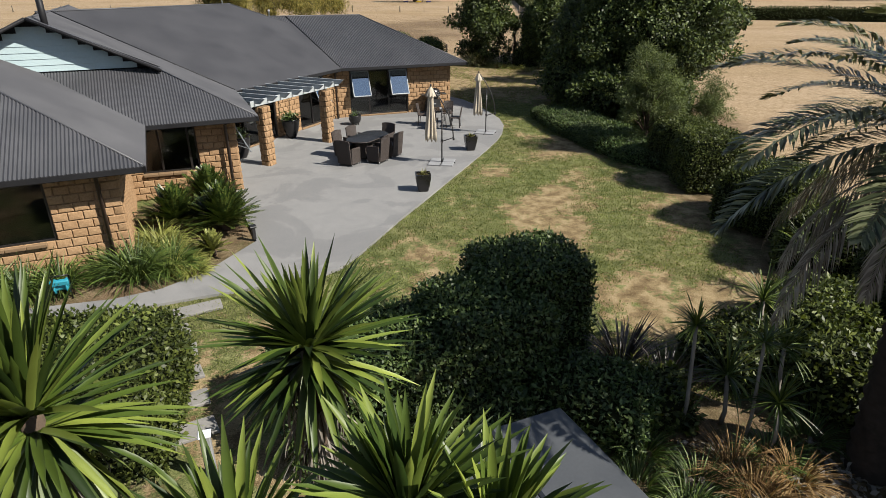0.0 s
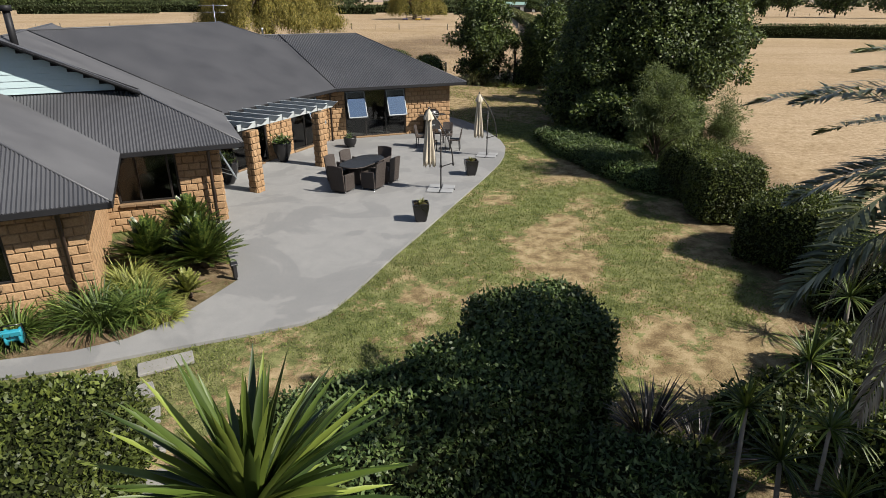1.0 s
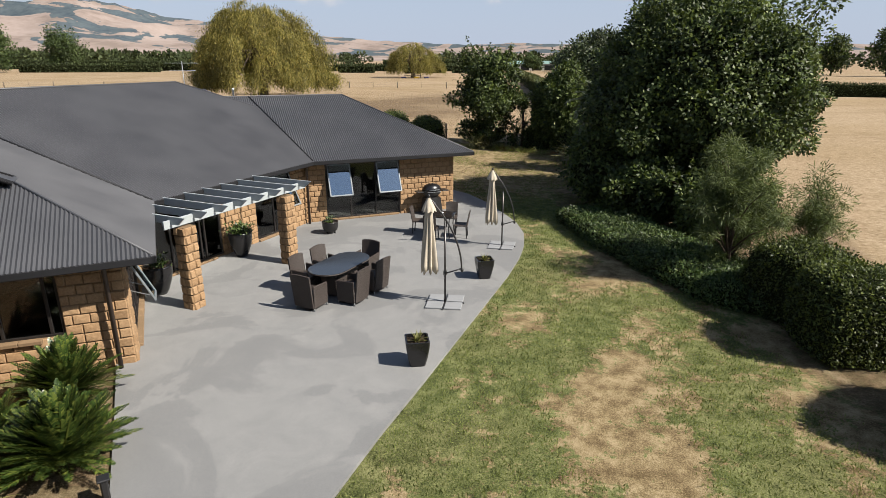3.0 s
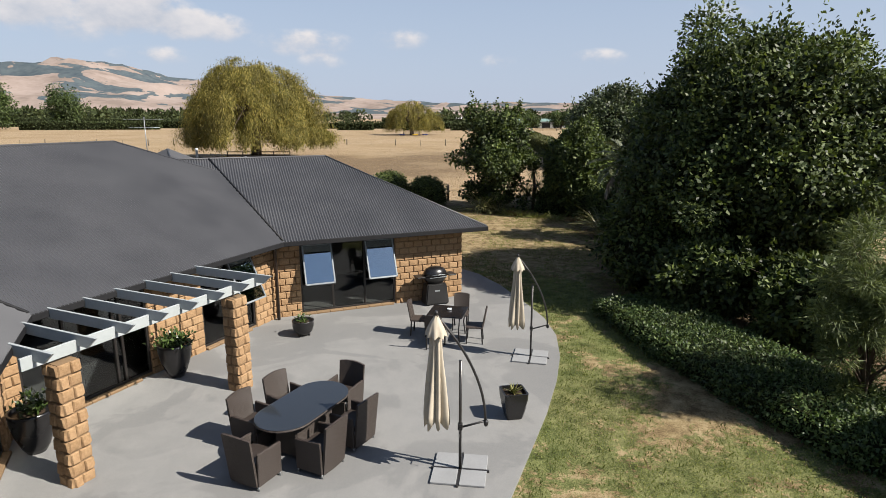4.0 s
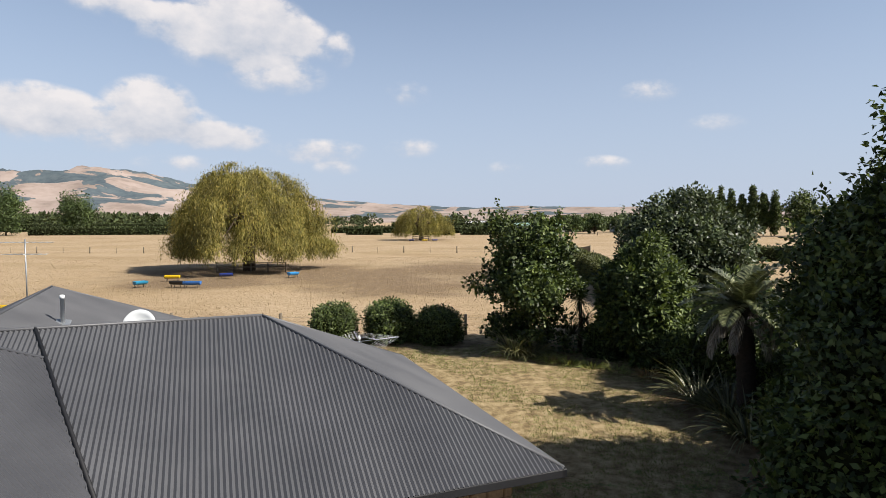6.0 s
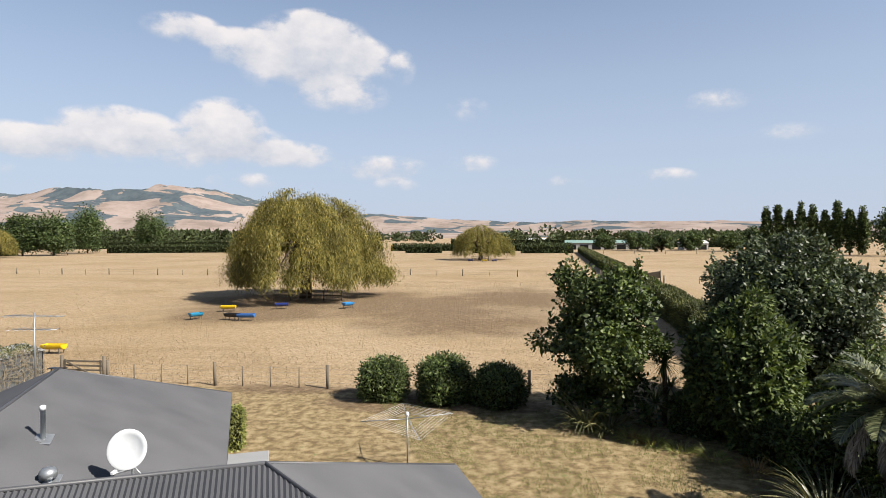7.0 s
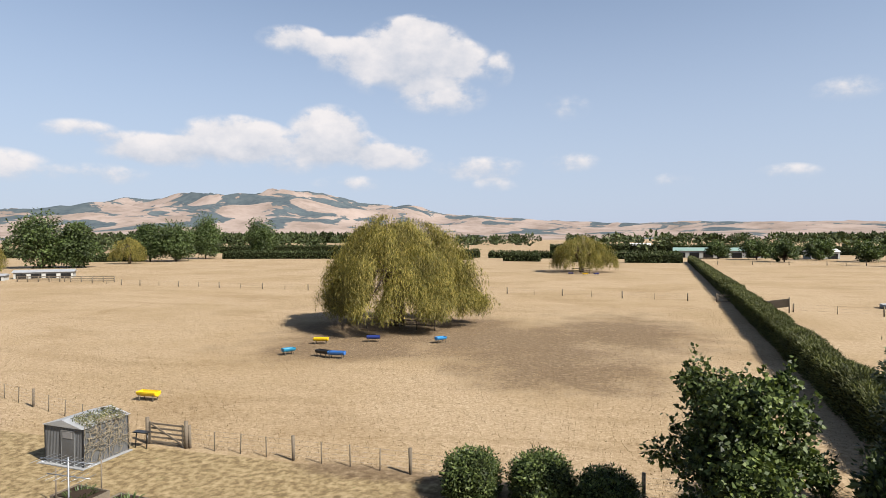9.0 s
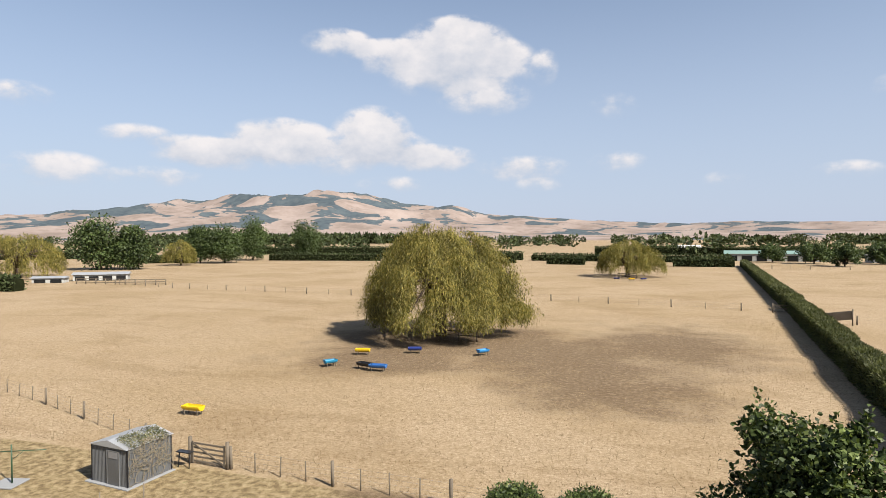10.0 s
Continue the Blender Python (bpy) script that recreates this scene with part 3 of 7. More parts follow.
# ---- patio slab and path ----
PATIO = [(-9.2, 9.35), (-6.47, 10.19), (-4.98, 10.83), (-3.58, 11.38), (-2.75, 11.75), (-2.35, 12.15), (-1.98, 13.0), (-1.09, 15.46), (-0.06, 18.06), (0.55, 19.65), (1.25, 21.45),
         (1.75, 22.75), (2.25, 24.3), (2.58, 25.6), (2.76, 27.0), (2.68, 28.4), (2.4, 29.6), (1.75, 31.9), (1.1, 33.4), (0.47, 34.2), (-2.5, 40.5), (-4.0, 40.0),
         (-1.0, 33.0), (-0.2, 31.0), (-5.0, 29.6), (-8.0, 23.0), (-9.4, 22.5), (-6.6, 17.6), (-5.6, 15.6), (-4.69, 13.72), (-5.34, 11.95), (-5.98, 11.15), (-6.78, 10.7), (-9.3, 10.05)]


def slab(points, top, thick, bevel=0.02):
    bm = bmesh.new()
    f = bm.faces.new([bm.verts.new((x, y, top - thick)) for x, y in points])
    r = bmesh.ops.extrude_face_region(bm, geom=[f])
    bmesh.ops.translate(bm, vec=(0, 0, thick), verts=[v for v in r["geom"] if isinstance(v, bmesh.types.BMVert)])
    bmesh.ops.recalc_face_normals(bm, faces=bm.faces[:])
    return bm


solo("pavement_patio", slab(PATIO, 0.045, 0.2), M_concrete, "smooth grey poured concrete patio with faint stains", "patio", "structure")

# ---- house: walls under five hipped roofs ----
PITCH = 0.488
EAVE = 2.42


def hip_roof(parent, corner, turn, wide, long, hips=(True, True), gablet=0.0, ribs=True):
    """A hipped roof of corrugated steel. corner: plan place of its corner; turn: the way its long side runs, with the roof to that way's left;
    hips: whether the start and the end are hipped. gablet: height of a small gable over the starting hip."""
    a = radians(turn)
    lx, ly = Vector((math.cos(a), math.sin(a))), Vector((-math.sin(a), math.cos(a)))
    h = wide / 2

    def at(s, o, z):
        p = Vector(corner) + lx * s + ly * o
        return Vector((p.x, p.y, z))

    def sheet(eave_s, up, lengths, flip):
        """A corrugated plane: columns of ribs from the eave upwards."""
        vs, fs = [], []
        base = 0
        step = 0.0763 / 2
        n = int(eave_s[2] / step)
        for i in range(n + 1):
            x = eave_s[2] * i / n
            run = lengths(x)
            lift = 0.015 if i % 2 else -0.015
            for q in (-0.05, run):
                s, o = eave_s[0](x), eave_s[1](x)
                p = at(s + up[0] * q, o + up[1] * q, EAVE + q * PITCH + lift)
                vs.append(p)
        for i in range(n):
            f = (base + 2 * i, base + 2 * i + 2, base + 2 * i + 3, base + 2 * i + 1)
            fs.append(f[::-1] if flip else f)
        part("roof", mesh_of("roof", vs, fs, M_roof), M_roof, parent, "charcoal corrugated steel")

    def side_run(x):
        return max(0.02, min(h, x if hips[0] and not (gablet and x > gablet) else 99, (long - x) if hips[1] else 99))

    sheet((lambda x: x, lambda x: 0.0, long), (0, 1), side_run, False)
    sheet((lambda x: x, lambda x: wide, long), (0, -1), side_run, True)
    if hips[0]:
        sheet((lambda x: 0.0, lambda x: x, wide), (1, 0), lambda x: max(0.02, min(x, wide - x, gablet or 99)), True)
    if hips[1]:
        sheet((lambda x: long, lambda x: x, wide), (-1, 0), lambda x: max(0.02, min(x, wide - x)), False)
    z = EAVE + h * PITCH
    s0 = (gablet if gablet else h) if hips[0] else 0.0
    s1 = long - h if hips[1] else long
    caps = [([at(s0, h, z + 0.015), at(s1, h, z)], 0.035)]
    g = gablet if gablet else h
    if hips[0]:
        for o0, o1 in ((0, g), (wide, wide - g)):
            caps.append(([at(0, o0, EAVE - 0.005), at(g, o1, EAVE + g * PITCH)], 0.03))
    if hips[1]:
        for o0 in (0, wide):
            caps.append(([at(long, o0, EAVE - 0.005), at(long - h, h, z)], 0.03))
    part("ridge_cap", tubes("ridge_cap", M_roof, caps, 6), M_roof, parent)
    loop = [(0, 0), (long, 0), (long, wide), (0, wide)]
    bm = bmesh.new()
    for (s0_, o0), (s1_, o1) in zip(loop, loop[1:] + loop[:1]):
        p, q = at(s0_, o0, EAVE - 0.09), at(s1_, o1, EAVE - 0.09)
        d = q - p
        box(bm, (d.length + 0.1, 0.1, 0.14), (p + q) / 2, (0, 0, math.degrees(math.atan2(d.y, d.x))), 0.015)
    part("gutter", bm, M_fascia, parent, "black steel gutter and fascia")
    inset = [at(s, o, EAVE - 0.15) for s, o in ((0.05, 0.05), (long - 0.05, 0.05), (long - 0.05, wide - 0.05), (0.05, wide - 0.05))]
    part("soffit", slab([(p.x, p.y) for p in inset], EAVE - 0.13, 0.03), M_soffit, parent)
    return at


house = thing("house", "single-storey brick house with charcoal corrugated hipped roofs", "house")
A0, B0, C0, D0, E0, F0 = Vector((-6.4, 12.3)), Vector((-8.35, 16.45)), Vector((-5.45, 17.45)), Vector((-7.5, 21.87)), Vector((-4.66, 28.02)), Vector((1.12, 30.35))
hip_roof(house, (-6.4, 12.3), 114.7, 9.0, 9.0, (True, False))
at_gable = hip_roof(house, (-5.45, 17.45), 114.9, 10.8, 14.0, (True, False), 2.45)
w_dir = (E0 - D0).normalized()
hip_roof(house, tuple(D0 - w_dir * 3.0), math.degrees(math.atan2(w_dir.y, w_dir.x)), 10.8, 3.0 + 11.5, (False, True))
hip_roof(house, tuple(F0 - Vector((0.927, 0.375)) * 14.0), 22.0, 8.3, 14.0, (False, True))
hip_roof(house, tuple(Vector((-10.2, 43.7)) - Vector((-0.418, 0.908)) * 12.0), 114.7, 8.1, 12.0, (False, True))


# ---- valleys, gable, flue and roof fittings ----
def glass_build(n, ior=1.6):
    nt = n.nt
    fres = nt.nodes.new("ShaderNodeFresnel")
    fres.inputs["IOR"].default_value = ior
    clear, gloss, mixer = nt.nodes.new("ShaderNodeBsdfTransparent"), nt.nodes.new("ShaderNodeBsdfGlossy"), nt.nodes.new("ShaderNodeMixShader")
    clear.inputs[0].default_value = (0.42, 0.45, 0.46, 1)
    gloss.inputs["Roughness"].default_value = 0.02
    nt.links.new(fres.outputs[0], mixer.inputs[0])
    nt.links.new(clear.outputs[0], mixer.inputs[1])
    nt.links.new(gloss.outputs[0], mixer.inputs[2])
    nt.links.new(mixer.outputs[0], nt.nodes["Material Output"].inputs[0])


M_glass = material("tinted_glass", glass_build)


def film_build(n):
    glass_build(n, 1.6)
    mixer = [x for x in n.nt.nodes if x.type == "MIX_SHADER"][0]
    gloss = [x for x in n.nt.nodes if x.type == "BSDF_GLOSSY"][0]
    gloss.inputs["Color"].default_value = (0.72, 0.86, 0.95, 1)
    n.nt.links.remove(mixer.inputs[0].links[0])
    mixer.inputs[0].default_value = 0.42


M_film = material("reflective_glass", film_build)
M_frame = plain("bronze_frame", (0.035, 0.030, 0.028), 0.35, 0.5, 0.3, 20, 0.15)
M_sash = plain("pale_aluminium", (0.27, 0.30, 0.32), 0.4, 0.5, 0.2, 20, 0.1)
M_white = plain("white_paint", (0.72, 0.74, 0.75), 0.45, 0.4, 0, 12, 0.06)
M_board = plain("pale_weatherboard", (0.46, 0.58, 0.60), 0.55, 0.3, 0, 15, 0.06)
M_pergola = plain("pergola_paint", (0.46, 0.495, 0.50), 0.5, 0.3, 0, 18, 0.08)
M_tile = plain("floor_tile", (0.34, 0.32, 0.29), 0.5, 0.4, 0, 8, 0.12)
M_pipe = plain("brown_downpipe", (0.060, 0.040, 0.030), 0.45, 0.4, 0, 15, 0.2)
M_steel = plain("galvanised_steel", (0.45, 0.47, 0.49), 0.4, 0.5, 0.7, 25, 0.15)
M_inner = plain("plasterboard", (0.42, 0.40, 0.37), 0.9, 0.2, 0, 5, 0.05)

for start, way, run, rise in ((D0, Vector((-1.0, 0.0)), 5.9, 2.613), (E0, Vector((-0.69, 0.724)), 4.46, 2.025), (B0, Vector((-0.9385, 0.345)), 3.46, 1.196)):
    a, b = start, start + way * run
    part("valley", tubes("valley", M_fascia, [([(a.x, a.y, EAVE + 0.015), (b.x, b.y, EAVE + rise + 0.015)], 0.03)], 6), M_fascia, house, "dark valley gutter")

# the boarded gable over the small hip
G_Z = EAVE + 2.45 * PITCH
rows = []
z = G_Z + 0.03
while z < EAVE + 5.4 * PITCH - 0.3:
    o = (z - EAVE) / PITCH + 0.42
    p, q = at_gable(2.56, o, z), at_gable(2.56, 10.8 - o, z)
    d = q - p
    bm = boxes(((d.length, 0.025, 0.178), (0, 0, 0), (6, 0, 0), 0.004))
    board = part("weatherboard", bm, M_board, house, "pale grey-green board")
    m = (p + q) / 2
    board.matrix_basis = pose(m.x, m.y, z + 0.085, 0, 0, math.degrees(math.atan2(d.y, d.x)))
    z += 0.172
p, q, r = at_gable(2.62, 2.3, G_Z), at_gable(2.62, 8.5, G_Z), at_gable(2.62, 5.4, EAVE + 5.4 * PITCH)
part("gable_wall", mesh_of("gable_wall", [p, q, r], [(0, 1, 2)], M_fascia), M_fascia, house)
for o in (2.3, 8.5):
    a, b = at_gable(2.1, o, EAVE + 2.3 * PITCH + 0.02), at_gable(2.1, 5.4, EAVE + 5.4 * PITCH + 0.02)
    part("barge_board", tubes("barge_board", M_fascia, [([a, b], 0.05)], 4), M_fascia, house, "dark barge board")
# roof sheets that overhang the gable
vs = [at_gable(2.05, 2.3, EAVE + 2.3 * PITCH + 0.03), at_gable(2.7, 2.3, EAVE + 2.3 * PITCH + 0.03), at_gable(2.7, 5.4, EAVE + 5.4 * PITCH + 0.03), at_gable(2.05, 5.4, EAVE + 5.4 * PITCH + 0.03),
      at_gable(2.05, 8.5, EAVE + 2.3 * PITCH + 0.03), at_gable(2.7, 8.5, EAVE + 2.3 * PITCH + 0.03)]
part("verge", mesh_of("verge", vs, [(0, 1, 2, 3), (5, 4, 3, 2)], M_roof), M_roof, house)

flue = part("flue", tubes("flue", M_fascia, [([(-11.3, 18.0, 4.5), (-11.3, 18.0, 5.75)], 0.09)], 12), M_fascia, house, "black metal flue pipe")
part("cowl", tubes("cowl", M_fascia, [([(-11.3, 18.0, 5.7), (-11.3, 18.0, 5.85)], 0.14)], 12), M_fascia, flue)

# ---- walls ----
CORNERS = [(-14.947, 9.097), (-7.202, 12.596), (-9.177, 16.799), (-6.274, 17.801), (-8.161, 21.869), (-5.105, 28.488), (0.339, 30.682), (-2.546, 37.825)]
OPENINGS = [[(4.5, 7.1, 0.78, 2.12)], [], [(0.36, 1.95, 0.8, 2.15)], [(0.7, 3.9, 0.1, 2.16)], [(0.3, 3.05, 0.1, 2.16), (4.6, 6.45, 0.1, 2.16)], [(0.75, 3.63, 0.1, 2.2)], []]
BLOCKS = {}


def block_mesh(w):
    """A split-face block, w wide: its face stands out unevenly and its arrises are worn."""
    key = round(w, 2)
    if key not in BLOCKS:
        h, r = 0.19, random.Random(int(key * 1000))
        x0, x1 = 0.005, key - 0.005
        y = lambda: -0.022 - r.random() * 0.030
        e = 0.018
        vs = [(x0, 0.02, 0.005), (x1, 0.02, 0.005), (x1, 0.02, h), (x0, 0.02, h), (x0, -0.008, 0.005), (x1, -0.008, 0.005), (x1, -0.008, h), (x0, -0.008, h),
              (x0 + e, y(), 0.005 + e), (x1 - e, y(), 0.005 + e), (x1 - e, y(), h - e), (x0 + e, y(), h - e), ((x0 + x1) / 2, -0.04, h / 2)]
        fs = [(0, 1, 5, 4), (1, 2, 6, 5), (2, 3, 7, 6), (3, 0, 4, 7), (4, 5, 9, 8), (5, 6, 10, 9), (6, 7, 11, 10), (7, 4, 8, 11), (8, 9, 12), (9, 10, 12), (10, 11, 12), (11, 8, 12)]
        BLOCKS[key] = mesh_of("brick", vs, fs, M_brick)
    return BLOCKS[key]


def lay_blocks(parent, length, top, openings=(), y=0.0, shift=0.0, z0=0.0):
    """Courses of blocks, in running bond, round the openings."""
    course = 0
    while z0 + course * 0.2 + 0.19 <= top + 0.02:
        z = z0 + course * 0.2
        spans = [(0.0, length)]
        for a, b, lo, hi in openings:
            if z + 0.19 > lo + 0.03 and z < hi - 0.03:
                spans = [s for p, q in spans for s in ((p, min(q, a)), (max(p, b), q)) if s[1] - s[0] > 0.04]
        for p, q in spans:
            x = p
            w = 0.3 if (course + int(shift)) % 2 == 0 else 0.15
            while x < q - 0.02:
                w = min(w, q - x)
                if q - x - w < 0.08:
                    w = q - x
                b = new("brick", block_mesh(w))
                b.parent = parent
                b.matrix_basis = pose(x, y, z)
                x += w
                w = 0.3
        course += 1


def glazing(parent, a, b, lo, hi, mullions=(), sashes=(), bar=0.0):
    """An aluminium window or sliding door: frame, panes, and sashes hung open from the top."""
    win = part("window" if lo > 0.3 else "sliding_door", boxes(
        ((b - a, 0.09, 0.05), ((a + b) / 2, 0.06, lo + 0.025), None, 0.005), ((b - a, 0.09, 0.05), ((a + b) / 2, 0.06, hi - 0.025), None, 0.005),
        ((0.05, 0.09, hi - lo), (a + 0.025, 0.06, (lo + hi) / 2), None, 0.005), ((0.05, 0.09, hi - lo), (b - 0.025, 0.06, (lo + hi) / 2), None, 0.005)), M_frame, parent, "dark bronze aluminium frame")
    edges = [a + 0.05, *mullions, b - 0.05]
    for x in mullions:
        part("mullion", boxes(((0.055, 0.08, hi - lo - 0.1), (x, 0.06, (lo + hi) / 2), None, 0.005)), M_frame, win)
    for i, (p, q) in enumerate(zip(edges, edges[1:])):
        if i in sashes:
            cut = hi - 1.28
            part("transom", boxes(((q - p, 0.08, 0.05), ((p + q) / 2, 0.06, cut), None, 0.005)), M_frame, win)
            pane = part("pane", boxes(((q - p, 0.008, cut - lo - 0.05), ((p + q) / 2, 0.06, (cut + lo) / 2))), M_glass, win)
            pane.visible_shadow = False
            w, h = q - p - 0.02, 1.22
            sash = part("sash", boxes(((w, 0.04, 0.05), (0, 0, -0.025), None, 0.006), ((w, 0.04, 0.05), (0, 0, -h + 0.025), None, 0.006),
                                      ((0.045, 0.04, h), (-w / 2 + 0.022, 0, -h / 2), None, 0.006), ((0.045, 0.04, h), (w / 2 - 0.022, 0, -h / 2), None, 0.006)), M_sash, win, "pale aluminium awning sash standing open")
            part("pane", boxes(((w - 0.08, 0.012, h - 0.08), (0, 0, -h / 2))), M_film, win, "sky-blue reflecting glass").matrix_basis = pose((p + q) / 2, 0.02, hi - 0.05, -24)
            sash.matrix_basis = pose((p + q) / 2, 0.02, hi - 0.05, -24)
            for s in (-1, 1):
                stay = part("stay", boxes(((0.015, 0.5, 0.015), ((p + q) / 2 + s * w * 0.47, -0.2, hi - 0.95), (24, 0, 0))), M_steel, win)
        else:
            pane = part("pane", boxes(((q - p, 0.008, hi - lo - 0.1), ((p + q) / 2, 0.06, (lo + hi) / 2))), M_glass, win)
            pane.visible_shadow = False
    return win


MULLIONS = {(0, 0): ((5.8,), ()), (2, 0): ((0.92, 1.72), ()), (3, 0): ((1.35, 2.0, 2.95), (0,)), (4, 0): ((1.2, 2.25, 2.42), ()), (4, 1): ((5.52,), (1,)), (5, 0): ((1.69, 2.67), (0, 2))}
walls = []
for i, (p, q) in enumerate(zip(CORNERS, CORNERS[1:])):
    p, q = Vector(p), Vector(q)
    d = q - p
    length = d.length
    rows, x = [], 0.0
    for a, b, lo, hi in OPENINGS[i]:
        rows += [((a - x, 0.14, 2.36), ((a + x) / 2, 0.07, 1.14)), ((b - a, 0.14, 2.32 - hi), ((a + b) / 2, 0.07, (2.32 + hi) / 2)), ((b - a, 0.14, lo + 0.04), ((a + b) / 2, 0.07, lo / 2 - 0.02))]
        x = b
    rows.append(((length - x, 0.14, 2.36), ((length + x) / 2, 0.07, 1.14)))
    wall = part("wall", boxes(rows[0]), M_mortar, house, "tan split-face concrete block wall")
    for r in rows[1:]:
        part("wall", boxes(r), M_mortar, house).matrix_basis = pose(p.x, p.y, 0, 0, 0, math.degrees(math.atan2(d.y, d.x)))
    wall.matrix_basis = pose(p.x, p.y, 0, 0, 0, math.degrees(math.atan2(d.y, d.x)))
    walls.append(wall)
    for j, (a, b, lo, hi) in enumerate(OPENINGS[i]):
        m, s = MULLIONS[(i, j)]
        win = glazing(house, a, b, lo, hi, m, s)
        win.matrix_basis = wall.matrix_basis.copy()
        for k in range(int((b - a) / 0.4)):
            part("sill", boxes(((0.395, 0.16, 0.085), (a + 0.2 + 0.4 * k, -0.03, lo - 0.04), (4, 0, 0), 0.012)), M_mortar, win, "tan brick sill")
# plain walls that close the house at the back
for p, q in (((-14.947, 9.097), (-18.6, 17.0)), ((-18.6, 17.0), (-18.0, 30.0)), ((-18.0, 30.0), (-18.2, 40.5)), ((-18.2, 40.5), (-10.95, 43.0)), ((-10.95, 43.0), (-7.6, 36.0)), ((-7.6, 36.0), (-2.546, 37.825))):
    d = Vector(q) - Vector(p)
    back = part("wall", boxes(((d.length, 0.14, 2.36), (d.length / 2, 0.07, 1.14))), M_mortar, house)
    back.matrix_basis = pose(*p, 0, 0, 0, math.degrees(math.atan2(d.y, d.x)))
INSIDE = [(-14.9, 9.3), (-7.3, 12.75), (-9.3, 16.9), (-6.4, 17.95), (-8.3, 21.9), (-5.2, 28.6), (0.2, 30.8), (-2.65, 37.7), (-7.6, 36.1), (-10.9, 42.9), (-18.1, 40.4), (-17.9, 30), (-18.4, 17)]
solo("floor", slab(INSIDE, 0.09, 0.1), M_tile, "pale tiled floor inside the house", "floor", "structure")
# inner partitions that the glass doors show
for p, q in (((-12.0, 19.0), (-8.6, 31.5)), ((-8.6, 31.5), (-1.2, 34.4)), ((-13.0, 14.5), (-9.4, 17.0)), ((-12.0, 19.0), (-9.4, 17.0))):
    d = Vector(q) - Vector(p)
    inner = part("inner_wall", boxes(((d.length, 0.1, 2.3), (d.length / 2, 0, 1.2))), M_inner, house)
    inner.matrix_basis = pose(*p, 0, 0, 0, math.degrees(math.atan2(d.y, d.x)))

# downpipes
for x, y in ((-4.98, 28.3), (-6.45, 17.52), (-7.5, 12.32)):
    part("downpipe", tubes("downpipe", M_pipe, [([(x, y, 0.05), (x, y, 2.12), (x + 0.25, y - 0.3, 2.3)], 0.045)], 10), M_pipe, house, "round brown downpipe")

# ---- pergola ----
pergola = thing("pergola", "pale grey timber pergola on two block posts", "pergola", (D0.x, D0.y, 0), math.degrees(math.atan2(w_dir.y, w_dir.x)))
for a in (-0.62, 3.05):
    post = part("post", boxes(((0.33, 0.33, 2.1), (a, -1.72, 1.05))), M_mortar, pergola, "square tan block post")
    for side in range(4):
        for course in range(10):
            for half in (0, 1):
                w = (0.2, 0.15) if (course + side) % 2 else (0.15, 0.2)
                x = -0.175 + (w[0] if half else 0)
                b = new("brick", block_mesh(w[half]))
                b.parent = post
                b.matrix_basis = pose(a, -1.72, 0, 0, 0, 90 * side) @ pose(x, -0.165, course * 0.21 + 0.01)
beam = part("beam", boxes(((5.2, 0.05, 0.2), (1.4, -1.72, 2.24), None, 0.006)), M_pergola, pergola)
for k in range(8):
    a = -1.0 + k * 0.67
    bm = boxes(((0.045, 2.3, 0.19), (a, -1.05, 2.335), (0, 0, 0), 0.004))
    for v in bm.verts:
        if v.co.y < -1.9 and v.co.z < 2.3:
            v.co.y += 0.22
    part("rafter", bm, M_pergola, pergola)

# ---- on the roofs ----
dish = thing("satellite_dish", "white satellite dish on a short roof mast", "satellite dish", (-7.5, 34.25, 3.34))
prof = [(0.02, 0.0), (0.15, 0.012), (0.25, 0.04), (0.35, 0.085)]
bm = turned(prof + [(0.355, 0.08)] + [(r, z - 0.012) for r, z in prof[::-1]], 28)
plate = part("reflector", bm, M_white, dish)
plate.matrix_basis = pose(0, 0, 0.62, 74, 0, 8)
part("mast", tubes("mast", M_steel, [([(0, 0.1, -0.4), (0, 0.1, 0.6)], 0.025), ([(0.3, 0.35, -0.3), (0, 0.1, 0.3)], 0.012)], 8), M_steel, dish)
part("feed_arm", tubes("feed_arm", M_steel, [([(0, 0, 0.25), (0.02, -0.42, 0.35)], 0.015)], 6), M_steel, dish)
part("receiver", boxes(((0.06, 0.12, 0.06), (0.02, -0.45, 0.38), None, 0.01)), M_white, dish)
vent = thing("vent_pipe", "white plastic vent pipe with lead flashing", "vent pipe", (-9.42, 34.55, 3.98))
part("pipe", turned([(0.045, -0.4), (0.045, 0.55), (0.055, 0.55), (0.055, 0.62), (0.03, 0.64)], 12), M_white, vent)
part("flashing", boxes(((0.3, 0.3, 0.03), (0, 0, 0.0), (20, 8, 25), 0.01)), M_steel, vent)
cowl = thing("roof_vent", "small grey roof vent cowl", "roof vent", (-8.3, 33.32, 3.75))
part("neck", turned([(0.06, -0.3), (0.06, 0.12)], 12), M_steel, cowl)
part("cap", turned([(0.13, 0.05), (0.14, 0.14), (0.1, 0.2), (0.02, 0.22)], 14), M_steel, cowl)
part("flashing", boxes(((0.34, 0.34, 0.03), (0, 0, -0.02), (20, 8, 25), 0.01)), M_steel, cowl)
antenna = thing("antenna", "tall thin television aerial on a mast", "aerial", (-13.4, 39.0, 0))
part("mast", tubes("mast", M_steel, [([(0, 0, 3.4), (0, 0, 5.75)], 0.02)], 8), M_steel, antenna)
